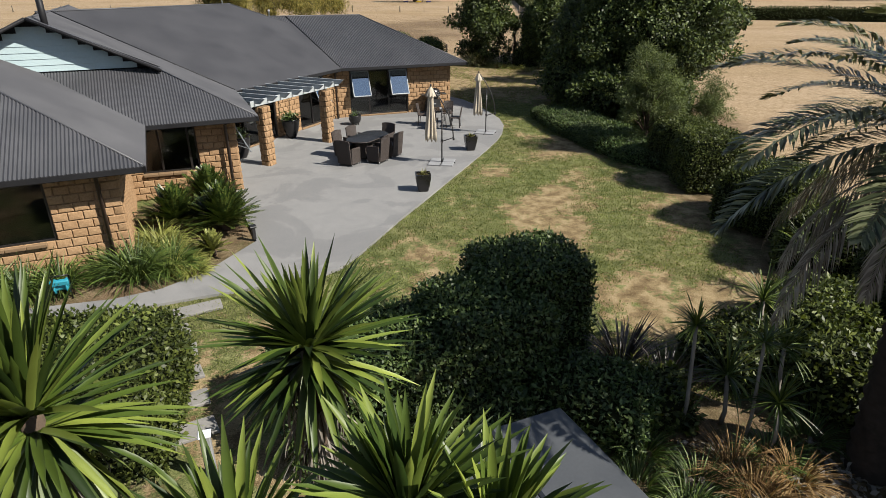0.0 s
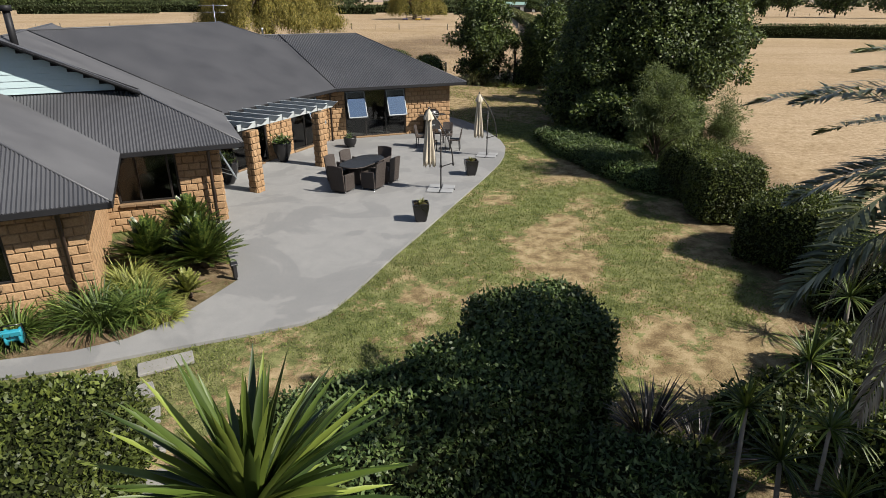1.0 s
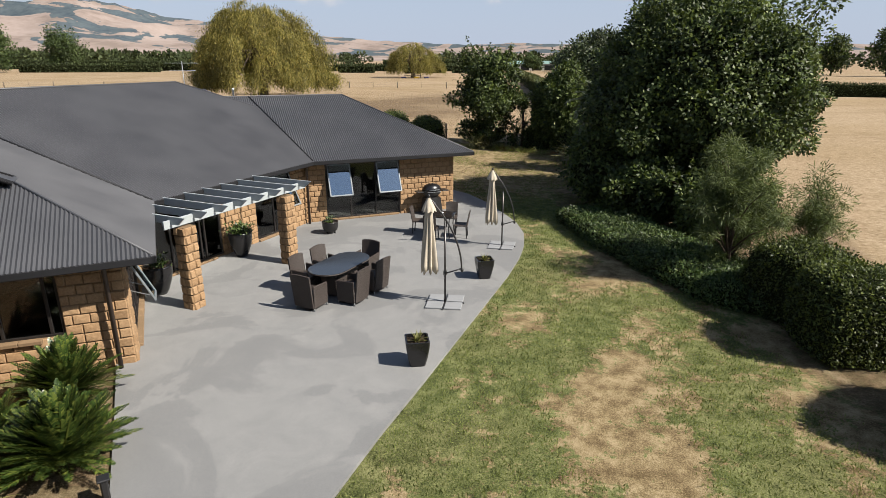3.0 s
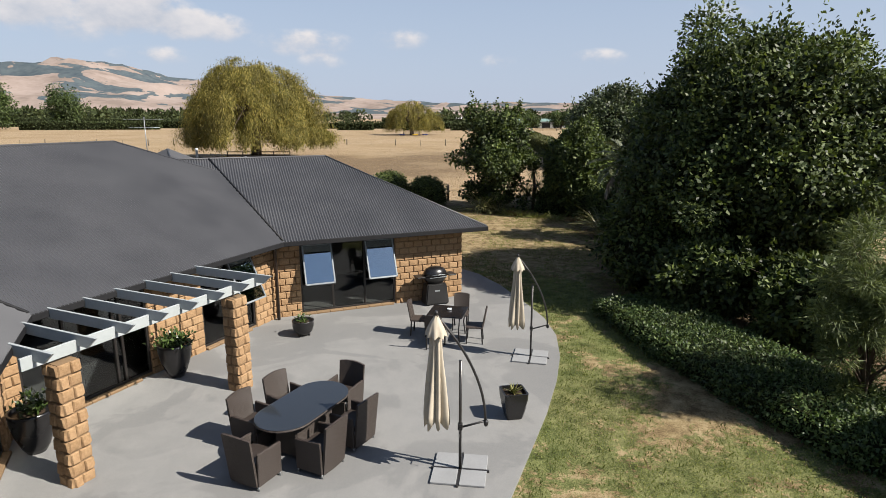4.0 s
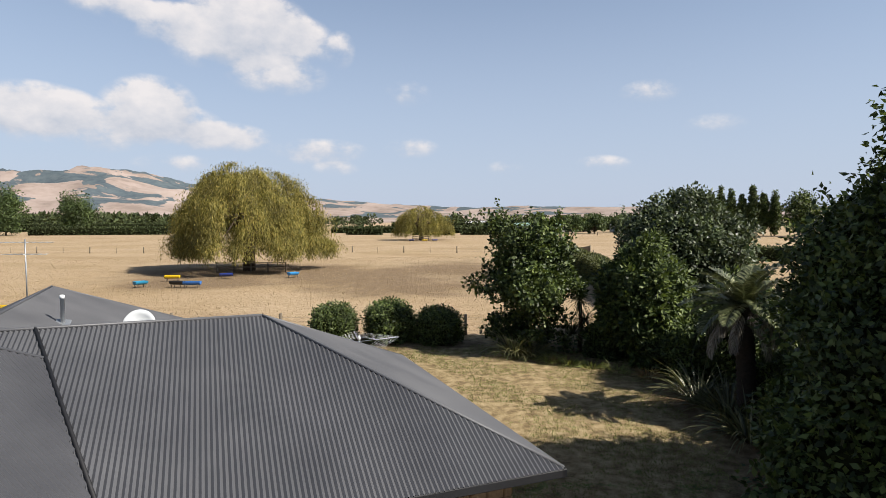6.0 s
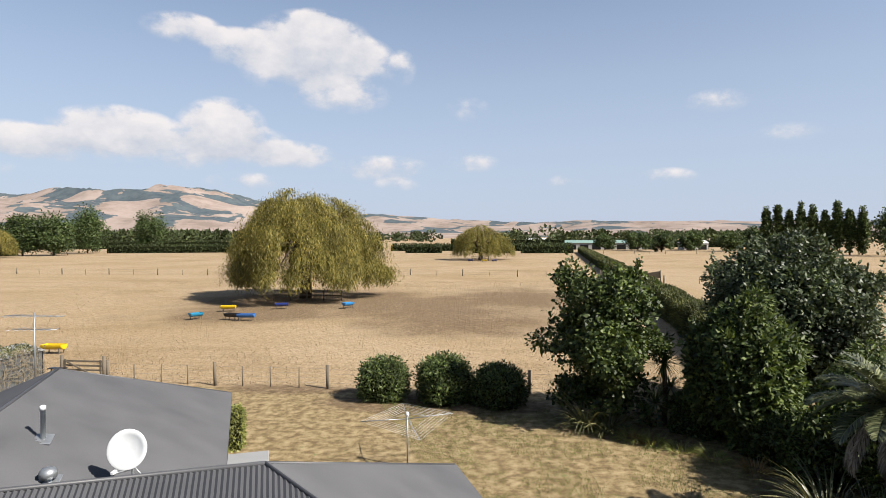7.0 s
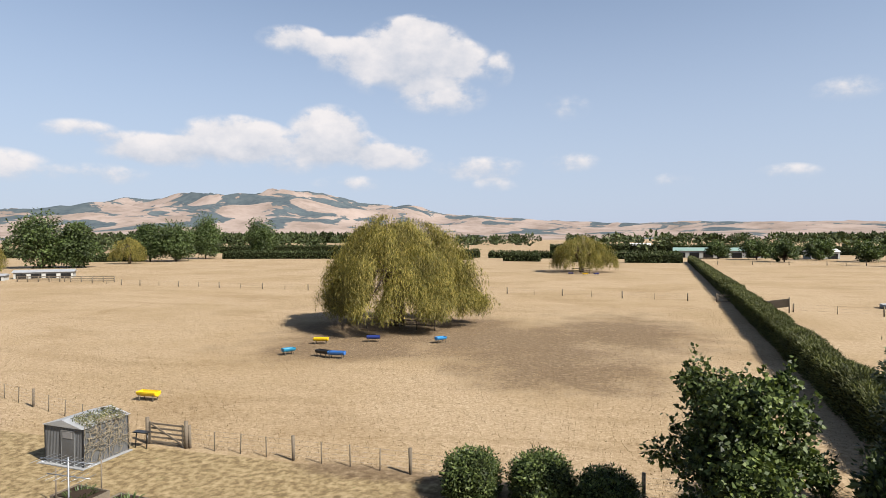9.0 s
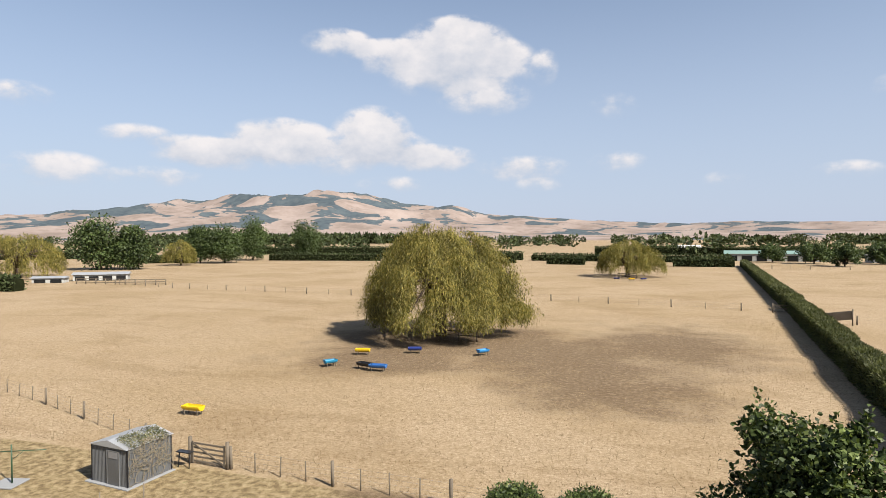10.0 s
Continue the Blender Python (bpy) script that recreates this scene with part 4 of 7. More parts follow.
for z, length, n in ((5.66, 1.7, 9), (5.3, 1.3, 6)):
    boom = part("boom", tubes("boom", M_steel, [([(-length / 2, 0, z), (length / 2, 0, z)], 0.012)], 6), M_steel, antenna)
    for k in range(n):
        x = -length / 2 + length * (k + 0.5) / n
        part("element", tubes("element", M_steel, [([(x, -0.35 + 0.02 * k, z), (x, 0.35 - 0.02 * k, z)], 0.006)], 5), M_steel, boom)
for wall, openings in zip(walls, OPENINGS):
    lay_blocks(wall, (Vector(CORNERS[walls.index(wall) + 1]) - Vector(CORNERS[walls.index(wall)])).length, 2.2, openings, shift=walls.index(wall))


# ---- plants with blades ----
M_yucca = leaf_material("yucca_blade", (0.022, 0.045, 0.008), (0.095, 0.145, 0.022), (0.27, 0.33, 0.06), 0.45, 0.35, 0.14, 1.5)
M_dead = leaf_material("dead_frond", (0.15, 0.125, 0.10), (0.30, 0.27, 0.225), (0.50, 0.46, 0.40), 0.8, 0.2, 0.15, 1.5)
M_palm = leaf_material("palm_leaflet", (0.030, 0.042, 0.017), (0.12, 0.14, 0.06), (0.36, 0.37, 0.20), 0.36, 0.5, 0.15, 1.0)
M_cycad = leaf_material("cycad_frond", (0.022, 0.048, 0.010), (0.070, 0.115, 0.024), (0.20, 0.23, 0.045), 0.35, 0.5, 0.2, 1.5)
M_grass = leaf_material("strap_grass", (0.032, 0.062, 0.010), (0.09, 0.145, 0.025), (0.21, 0.28, 0.065), 0.5, 0.4, 0.3, 1.2)
M_grass_pale = leaf_material("pale_grass", (0.16, 0.19, 0.035), (0.32, 0.34, 0.075), (0.50, 0.50, 0.17), 0.5, 0.4, 0.3, 1.2)
M_grass_dry = leaf_material("dry_grass", (0.17, 0.095, 0.035), (0.33, 0.20, 0.08), (0.46, 0.32, 0.15), 0.7, 0.2, 0.25, 1.2)
M_flax = leaf_material("flax_blade", (0.05, 0.06, 0.025), (0.16, 0.165, 0.065), (0.42, 0.38, 0.18), 0.4, 0.5, 0.2, 1.0)
M_purple = leaf_material("dark_flax", (0.016, 0.012, 0.010), (0.035, 0.026, 0.020), (0.065, 0.05, 0.036), 0.4, 0.5, 0.1, 1.0)
M_succulent = leaf_material("succulent", (0.10, 0.11, 0.03), (0.22, 0.22, 0.06), (0.34, 0.31, 0.11), 0.5, 0.4, 0.2, 3.0)
M_leaf_bright = leaf_material("bright_leaf", (0.035, 0.065, 0.015), (0.08, 0.13, 0.03), (0.15, 0.21, 0.06), 0.4, 0.5, 0.25, 3.0)


def blades(rng, count, length, width, rise=(0, 85), droop=0.5, segs=4, spread=0.03, base=(0, 0, 0), fold=0.35, twist=0.3, vary=0.25):
    """Sword leaves from one heart: each a folded, tapering strip that bends down. rise: degrees over the ground."""
    az = rng.random(count) * 2 * np.pi
    el = np.radians(rise[0] + (rise[1] - rise[0]) * rng.random(count))
    L = length * (1 - vary + 2 * vary * rng.random(count))
    step = (L / segs)[:, None]
    pos = np.stack([np.cos(az) * spread, np.sin(az) * spread, np.zeros(count)], 1) + np.asarray(base)
    bend = droop * (0.5 + rng.random(count)) / segs
    side = np.stack([-np.sin(az), np.cos(az), np.zeros(count)], 1)
    side = side + rng.normal(size=side.shape) * twist * 0.3
    side = unit(side)
    vs = []
    for s in range(segs + 1):
        t = s / segs
        w = width * (0.62 + 1.0 * t) * (1 - t) ** 0.75 if t > 0 else width * 0.6
        w = max(w, width * 0.03)
        d = np.stack([np.cos(az) * np.cos(el), np.sin(az) * np.cos(el), np.sin(el)], 1)
        up = np.cross(d, side)
        up = up * np.sign(up[:, 2:3] + 1e-9)
        vs.append(np.stack([pos - side * w / 2 + up * w * fold * 0.5, pos - up * w * fold * 0.3, pos + side * w / 2 + up * w * fold * 0.5], 1))
        pos = pos + d * step
        el = el - bend
    v = np.stack(vs, 1)  # count, segs+1, 3, 3
    k = (segs + 1) * 3
    one = []
    for s in range(segs):
        a = s * 3
        one += [(a, a + 1, a + 4, a + 3), (a + 1, a + 2, a + 5, a + 4)]
    one = np.array(one)
    f = (one[None] + (np.arange(count) * k)[:, None, None]).reshape(-1, 4)
    return v.reshape(-1, 3), f


def joined(*pairs):
    vs, fs, n = [], [], 0
    for v, f in pairs:
        vs.append(v)
        fs.append(f + n)
        n += len(v)
    return np.concatenate(vs), np.concatenate(fs)


def yucca(at, head, seed, length=0.72, count=110, label="spiky green yucca with stout trunk"):
    """A yucca: a bare trunk with a head of swords and a skirt of dead ones. head: height of its heart."""
    rng = np.random.default_rng(seed)
    y = thing("yucca", label, "yucca", (at[0], at[1], 0), 0, "yuccas")
    part("trunk", tubes("trunk", M_bark, [([(0.1, 0.1, -0.05), (0.04, 0.05, head * 0.5), (0, 0, head)], [0.11, 0.085, 0.07])], 9), M_bark, y)
    v, f = joined(blades(rng, int(count * 0.62), length, 0.09, (12, 88), 0.22, 4, 0.05), blades(rng, int(count * 0.6), length * 0.95, 0.085, (-62, 22), 0.3, 4, 0.06, (0, 0, -0.12)))
    part("leaf_head", mesh_of("leaf_head", v + np.array([0, 0, head]), f, M_yucca), M_yucca, y)
    v, f = joined(*[blades(rng, 60, length * 0.7, 0.04, (-85, -35), 0.9, 4, 0.08, (0, 0, head - low), 0.6, 1.5) for low in (0.25, 0.6, 0.95)])
    part("dead_leaf_skirt", mesh_of("dead_leaf_skirt", v, f, M_dead), M_dead, y, "dry curled leaves")
    return y


def clump(name, label, at, mat, count, length, width, rise=(20, 85), droop=1.1, seed=1, category="plant", spread=0.1, group=""):
    rng = np.random.default_rng(seed)
    v, f = blades(rng, count, length, width, rise, droop, 5, spread, fold=0.25, twist=1.0)
    v[:, 2] = np.maximum(v[:, 2], 0.01)
    ob = tagged(new(name, mesh_of(name, v, f, mat)), label, category, group)
    ob.matrix_basis = pose(*at)
    return ob


def cycad(at, size, seed, mat=None, count=230, label="dark green cycad in the garden bed"):
    """A cycad: stiff feathered fronds from a low heart."""
    rng = np.random.default_rng(seed)
    root = thing("cycad", label, "cycad", at, 0, "cycads in the bed")
    part("trunk", turned([(r * min(1.0, size), z * min(1.0, size)) for r, z in ((0.12, 0), (0.13, 0.1), (0.1, 0.2), (0.04, 0.24))], 12), M_bark, root)
    vs = []
    for k in range(count):
        az, el = rng.random() * 6.283, np.radians(4 + 84 * rng.random() ** 0.8)
        L = size * (0.62 + 0.34 * rng.random())
        vs.append(feather(rng, az, el, L, 0.2, size * 0.12, 30, (0, 0, 0.22 * min(1.0, size)), 0.3, 0.017))
    v, f = joined(*vs)
    v[:, 2] = np.maximum(v[:, 2], 0.02)
    part("fronds", mesh_of("fronds", v, f, mat or M_cycad), mat or M_cycad, root)
    return root


def feather(rng, az, el, length, droop, leaflet, pairs, base, vee=0.35, width=0.012, sag=0.0):
    """One feathered frond: a rib that bends over, with narrow leaflets on both sides."""
    n = pairs
    s = np.linspace(0.0, 1, n)
    ang = el - droop * s ** 1.4
    d = np.stack([np.cos(az) * np.cos(ang), np.sin(az) * np.cos(ang), np.sin(ang)], 1)
    p = np.asarray(base) + np.cumsum(d * (length / n), 0)
    side = np.array([-np.sin(az), np.cos(az), 0.0])
    up = np.cross(d, side)
    up = up * np.sign(up[:, 2:3] + 1e-9)
    size = leaflet * np.sin(np.pi * np.clip(0.12 + 0.86 * s, 0, 1)) ** 0.6
    pts, way, lens = [], [], []
    for sg in (-1, 1):
        pts.append(p)
        way.append(side * sg * 0.9 + d * 0.75 + up * vee + rng.normal(size=p.shape) * 0.10 + np.array([0, 0, -sag]))
        lens.append(size)
    pts, way, lens = np.concatenate(pts), unit(np.concatenate(way)), np.concatenate(lens)[:, None]
    across = unit(np.cross(way, np.concatenate([up, up])))
    tip = pts + way * lens + np.array([0, 0, -1.0]) * lens * (0.12 + sag * 0.5)
    mid = pts + way * lens * 0.5
    w = width + 0.0 * lens
    v1 = np.stack([pts, mid + across * w, tip, mid - across * w], 1).reshape(-1, 3)
    f1 = np.arange(len(v1)).reshape(-1, 4)
    rib = np.stack([p - up * 0.004 + side * 0.012, p - up * 0.004 - side * 0.012], 1)
    v2 = rib.reshape(-1, 3)
    k = np.arange(n - 1) * 2
    f2 = np.stack([k, k + 1, k + 3, k + 2], 1)
    return joined((v1, f1), (v2, f2))


# ---- patio furniture ----
def wicker_build(n):
    v = n.coords((1, 1, 1))
    w = n.nt.nodes.new("ShaderNodeTexWave")
    w.inputs["Scale"].default_value, w.inputs["Distortion"].default_value = 28.0, 1.0
    w.bands_direction = "Z"
    n.nt.links.new(v, w.inputs["Vector"])
    n.base(n.mix(n.noise(9.0, 3), n.ramp(w.outputs[0], (0.2, (0.030, 0.022, 0.018)), (0.8, (0.085, 0.064, 0.052))), (0.06, 0.045, 0.038)))
    n.bump(w.outputs[0], 0.6, 0.006)


M_wicker = material("brown_wicker", wicker_build, 0.55, 0.4)
M_dark = plain("black_powdercoat", (0.020, 0.019, 0.019), 0.4, 0.5, 0, 25, 0.2)
M_table_glass = plain("smoked_glass_top", (0.030, 0.034, 0.040), 0.06, 0.7, 0, 6, 0.1)
M_slate = plain("dark_tabletop", (0.018, 0.017, 0.018), 0.14, 0.6, 0, 30, 0.3)
M_canvas = plain("cream_canvas", (0.56, 0.49, 0.385), 0.9, 0.1, 0, 12, 0.12)
M_pot = plain("black_glazed_pot", (0.016, 0.015, 0.016), 0.28, 0.5, 0, 18, 0.3)
M_soil = plain("potting_soil", (0.05, 0.036, 0.026), 1.0, 0.05, 0, 40, 0.4, 0.5)
M_slab = plain("grey_ballast_slab", (0.34, 0.345, 0.35), 0.8, 0.2, 0, 30, 0.1)
M_alloy = plain("bronze_pole", (0.075, 0.070, 0.068), 0.35, 0.5, 0.6, 25, 0.15)
PATIO_Z = 0.045


def curved_panel(width, height, thick, bow, lean, z0, flare=0.0, cols=8, rows=6):
    """A chair's back: a panel that bows round the sitter and leans."""
    bm = bmesh.new()
    grid = []
    for side in (0, 1):
        g = []
        for j in range(rows + 1):
            v = j / rows
            line = []
            for i in range(cols + 1):
                u = i / cols * 2 - 1
                line.append(bm.verts.new((u * (width / 2 + flare * v), bow * (1 - u * u) + lean * v + (thick if side else 0), z0 + height * v - 0.03 * u * u * v)))
            g.append(line)
        grid.append(g)
    for side in (0, 1):
        for j in range(rows):
            for i in range(cols):
                q = (grid[side][j][i], grid[side][j][i + 1], grid[side][j + 1][i + 1], grid[side][j + 1][i])
                bm.faces.new(q if not side else q[::-1])
    for j in range(rows):
        for i in (0, cols):
            a = (grid[0][j][i], grid[0][j + 1][i], grid[1][j + 1][i], grid[1][j][i])
            bm.faces.new(a if i == 0 else a[::-1])
    for i in range(cols):
        for j in (0, rows):
            a = (grid[0][j][i], grid[1][j][i], grid[1][j][i + 1], grid[0][j][i + 1])
            bm.faces.new(a if j == 0 else a[::-1])
    bmesh.ops.recalc_face_normals(bm, faces=bm.faces[:])
    return bm


def armchair():
    c = thing("wicker_armchair", "dark brown wicker armchair at the oval table", "chair", (0, 0, 0), 0, "chairs round the oval table")
    part("seat", boxes(((0.5, 0.5, 0.1), (0, 0, 0.41), None, 0.02)), M_wicker, c)
    part("apron", boxes(((0.5, 0.04, 0.3), (0, -0.26, 0.23), None, 0.01)), M_wicker, c)
    part("backrest", curved_panel(0.56, 0.86, 0.04, 0.03, 0.1, 0.08, 0.01), M_wicker, c).matrix_basis = pose(0, 0.24, 0)
    for s in (-1, 1):
        bm = boxes(((0.05, 0.52, 0.56), (s * 0.285, 0, 0.35), None, 0.012))
        for v in bm.verts:
            if v.co.z > 0.5:
                v.co.z += 0.06 * v.co.y
                v.co.x += s * 0.015
        part("arm_panel", bm, M_wicker, c)
        for y in (-0.24, 0.24):
            part("leg", tubes("leg", M_steel, [([(s * 0.28, y, 0.0), (s * 0.28, y, 0.09)], 0.018)], 8), M_steel, c, "short metal foot")
    return c


def dining_chair():
    c = thing("dining_chair", "dark woven dining chair with straight back", "chair", (0, 0, 0), 0, "chairs round the square table")
    part("seat", boxes(((0.44, 0.44, 0.05), (0, 0, 0.44), None, 0.015)), M_wicker, c)
    part("backrest", curved_panel(0.43, 0.5, 0.025, 0.025, 0.09, 0.44), M_wicker, c).matrix_basis = pose(0, 0.19, 0)
    for x in (-0.19, 0.19):
        for y in (-0.19, 0.2):
            bm = boxes(((0.035, 0.035, 0.43), (x, y, 0.215), (4 if y > 0 else -3, 0, 0), 0.004))
            part("leg", bm, M_dark, c)
    return c


def oval_top(length, width, thick, segs=14):
    bm = bmesh.new()
    pts = []
    for s in (1, -1):
        for k in range(segs + 1):
            a = radians(-90 + 180 * k / segs) if s > 0 else radians(90 + 180 * k / segs)
            pts.append(((length - width) / 2 * s + width / 2 * math.cos(a), width / 2 * math.sin(a)))
    f = bm.faces.new([bm.verts.new((x, y, 0)) for x, y in pts])
    r = bmesh.ops.extrude_face_region(bm, geom=[f])
    bmesh.ops.translate(bm, vec=(0, 0, thick), verts=[v for v in r["geom"] if isinstance(v, bmesh.types.BMVert)])
    bmesh.ops.recalc_face_normals(bm, faces=bm.faces[:])
    bmesh.ops.bevel(bm, geom=[e for e in bm.edges if e.calc_face_angle(0) > 1.2], offset=thick * 0.3, segments=1, affect="EDGES")
    return bm


oval = thing("oval_table", "oval patio table with smoked glass top", "table", (-2.78, 21.68, PATIO_Z), 63)
part("tabletop", oval_top(1.98, 1.02, 0.012), M_table_glass, oval, "smoked glass").matrix_basis = pose(0, 0, 0.742)
part("rim", oval_top(2.0, 1.04, 0.03), M_wicker, oval).matrix_basis = pose(0, 0, 0.71)
part("pedestal", boxes(((1.0, 0.5, 0.68), (0, 0, 0.36), None, 0.03)), M_wicker, oval, "woven pedestal")
first = armchair()
spots = [(-1.22, 0.0, 90), (1.22, 0.06, -90), (-0.48, -0.72, 180), (0.42, -0.74, 176), (-0.42, 0.74, 2), (0.45, 0.73, -4)]
for i, (x, y, turn) in enumerate(spots):
    m = pose(-2.78, 21.68, PATIO_Z, 0, 0, 63) @ pose(x, y, 0, 0, 0, turn)
    if i == 0:
        first.matrix_basis = m
    else:
        copy_thing(first, m)

square = thing("square_table", "small square dark glass-topped patio table", "table", (-0.15, 26.85, PATIO_Z), -13)
part("tabletop", boxes(((0.95, 0.95, 0.03), (0, 0, 0.72), None, 0.008)), M_slate, square)
for x in (-0.4, 0.4):
    for y in (-0.4, 0.4):
        part("leg", tubes("leg", M_dark, [([(x, y, 0), (x * 0.9, y * 0.9, 0.35), (x, y, 0.71)], 0.018)], 8), M_dark, square)
tray = solo("ashtray", turned([(0.05, 0), (0.065, 0.035), (0.055, 0.035), (0.045, 0.012)], 16), M_white, "small pale glass ashtray on the square table", "ashtray")
tray.matrix_basis = pose(-0.1, 26.95, PATIO_Z + 0.736)
first = dining_chair()
for i, (x, y, turn) in enumerate([(-0.15, -0.72, 180), (0.74, -0.12, -84), (-0.78, 0.1, 92), (0.2, 0.76, 4)]):
    m = pose(-0.15, 26.85, PATIO_Z, 0, 0, -13) @ pose(x, y, 0, 0, 0, turn)
    if i == 0:
        first.matrix_basis = m
    else:
        copy_thing(first, m)


def umbrella(at, turn, scale):
    u = thing("cantilever_umbrella", "closed cream cantilever umbrella with slab base", "umbrella", at, turn, "patio umbrellas")
    for ang in (0, 90):
        part("base_bar", boxes(((1.0, 0.045, 0.035), (0, 0, 0.02), (0, 0, ang), 0.006)), M_alloy, u)
    for x in (-0.24, 0.24):
        for y in (-0.24, 0.24):
            part("ballast_slab", boxes(((0.43, 0.43, 0.04), (x, y, 0.022), None, 0.008)), M_slab, u, "grey square slab")
    part("pole", tubes("pole", M_alloy, [([(0, 0, 0), (0, 0, 2.0)], 0.025)], 12), M_alloy, u)
    path = []
    for k in range(13):
        s = k / 12
        path.append((0.42 - 0.02 * s - 0.82 * s ** 2.0, 0, 0.95 + 1.83 * s - 0.0 * s * s))
    part("arm", tubes("arm", M_alloy, [(path, 0.022)], 10), M_alloy, u, "bowed arm")
    part("brace", tubes("brace", M_alloy, [([(0, 0, 0.8), (0.42, 0, 0.95)], 0.018)], 8), M_alloy, u)
    crank = part("crank_box", boxes(((0.08, 0.08, 0.12), (0, 0, 0.82), None, 0.01)), M_dark, u)
    part("crank_handle", tubes("crank_handle", M_dark, [([(0, -0.04, 0.8), (0, -0.14, 0.8), (0, -0.14, 0.68)], 0.009)], 6), M_dark, crank)
    part("grip", turned([(0.025, 0), (0.04, 0.03), (0.04, 0.08), (0.02, 0.11)], 10), M_dark, u).matrix_basis = pose(0.43, 0, 0.86)
    # folded cloth: deep pleats
    bm = bmesh.new()
    rings, sides = [], 64
    for z, rad, deep in ((2.7, 0.03, 0.0), (2.62, 0.07, 0.15), (2.45, 0.1, 0.3), (2.36, 0.11, 0.4), (2.1, 0.12, 0.5), (1.7, 0.16, 0.58), (1.3, 0.2, 0.6), (1.05, 0.225, 0.62), (0.92, 0.22, 0.66)):
        ring = []
        for k in range(sides):
            a = 2 * math.pi * k / sides
            f = (1 - deep * (1 - abs(math.sin(4 * a + 0.25 * math.sin(z * 2.0))) ** 0.8)) * (1 + 0.12 * math.sin(3 * a + z * 2))
            hang = -0.12 * (0.5 - 0.5 * math.cos(8 * a + z)) if z < 1.0 else 0
            ring.append(bm.verts.new((-0.4 + rad * f * math.cos(a), rad * f * math.sin(a), z + hang)))
        rings.append(ring)
    for a, b in zip(rings, rings[1:]):
        for k in range(sides):
            bm.faces.new((a[k], b[k], b[(k + 1) % sides], a[(k + 1) % sides])).smooth = True
    bm.faces.new(rings[0])
    bm.faces.new(rings[-1][::-1])
    canopy = part("canopy", bm, M_canvas, u, "furled cream canvas")
    bm = bmesh.new()
    rings = []
    for z, rad in ((2.76, 0.02), (2.66, 0.09), (2.5, 0.155), (2.42, 0.17)):
        rings.append([bm.verts.new((-0.4 + rad * (1 + 0.14 * math.cos(8 * 2 * math.pi * k / 32)) * math.cos(2 * math.pi * k / 32), rad * (1 + 0.14 * math.cos(16 * math.pi * k / 32)) * math.sin(2 * math.pi * k / 32), z - 0.02 * math.cos(16 * math.pi * k / 32))) for k in range(32)])
    for a, b in zip(rings, rings[1:]):
        for k in range(32):
            bm.faces.new((a[k], b[k], b[(k + 1) % 32], a[(k + 1) % 32])).smooth = True
    part("vent", bm, M_canvas, canopy)
    part("hub", turned([(0.03, 2.74), (0.035, 2.8), (0.02, 2.83)], 12), M_alloy, u).matrix_basis = pose(-0.4, 0, 0)
    u.scale = (scale, scale, scale)
    return u


umbrella((-0.04, 20.79, PATIO_Z), -8, 0.97)
umbrella((1.84, 25.52, PATIO_Z), -14, 0.9)


# ---- pots ----
def square_pot(at, turn):
    pot = thing("square_planter", "tall square black planter with small succulent", "planter", at, turn, "square planters on the patio")
    bm = bmesh.new()
    rings = []
    for h, z in ((0.15, 0.0), (0.19, 0.18), (0.225, 0.4), (0.235, 0.55), (0.205, 0.55), (0.195, 0.47)):
        c = 0.035
        rings.append([bm.verts.new((x, y, z)) for x, y in ((h - c, -h), (h, -h + c), (h, h - c), (h - c, h), (-h + c, h), (-h, h - c), (-h, -h + c), (-h + c, -h))])
    for a, b in zip(rings, rings[1:]):
        for k in range(8):
            bm.faces.new((a[k], a[(k + 1) % 8], b[(k + 1) % 8], b[k]))
    bm.faces.new(rings[0][::-1])
    part("pot", bm, M_pot, pot)
    part("soil", boxes(((0.39, 0.39, 0.03), (0, 0, 0.48), None, 0.005)), M_soil, pot)
    v, f = blades(np.random.default_rng(int(at[1] * 10)), 34, 0.2, 0.035, (15, 80), 0.4, 3)
    part("plant", mesh_of("plant", v + np.array([0, 0, 0.49]), f, M_succulent), M_succulent, pot, "small yellow-green succulent")
    return pot


def round_pot(at, profile, label, plant, group=""):
    pot = thing("planter_pot", label, "planter", at, 0, group)
    part("pot", turned(profile, 28), M_pot, pot)
    top, r = profile[-1][1], profile[-1][0]
    part("soil", turned([(r + 0.01, top - 0.02), (r * 0.5, top + 0.01), (0.01, top + 0.02)], 20), M_soil, pot)
    v, f = plant(np.random.default_rng(int(abs(at[0]) * 50)))
    part("plant", mesh_of("plant", v + np.array([0, 0, top]), f, M_leaf_bright), M_leaf_bright, pot, "small leafy plant")
    return pot


square_pot((-0.62, 17.68, PATIO_Z), 8)
square_pot((1.06, 22.6, PATIO_Z), 10)
URN = [(0.15, 0.0), (0.22, 0.12), (0.31, 0.38), (0.35, 0.6), (0.355, 0.72), (0.37, 0.78), (0.32, 0.78), (0.31, 0.72)]
BOWL = [(0.15, 0.05), (0.24, 0.14), (0.28, 0.28), (0.275, 0.4), (0.29, 0.43), (0.25, 0.43), (0.245, 0.38)]


def bushy(height, spread, count, leaf):
    def grow(rng):
        p = rng.normal(size=(count, 3)) * np.array([spread, spread, height * 0.3]) + np.array([0, 0, height * 0.4])
        p[:, 2] = np.maximum(p[:, 2], 0.02)
        return leaf_quads(p, rng.normal(size=p.shape) + np.array([0, 0, 0.4]), leaf, leaf * 0.5, rng)
    return grow


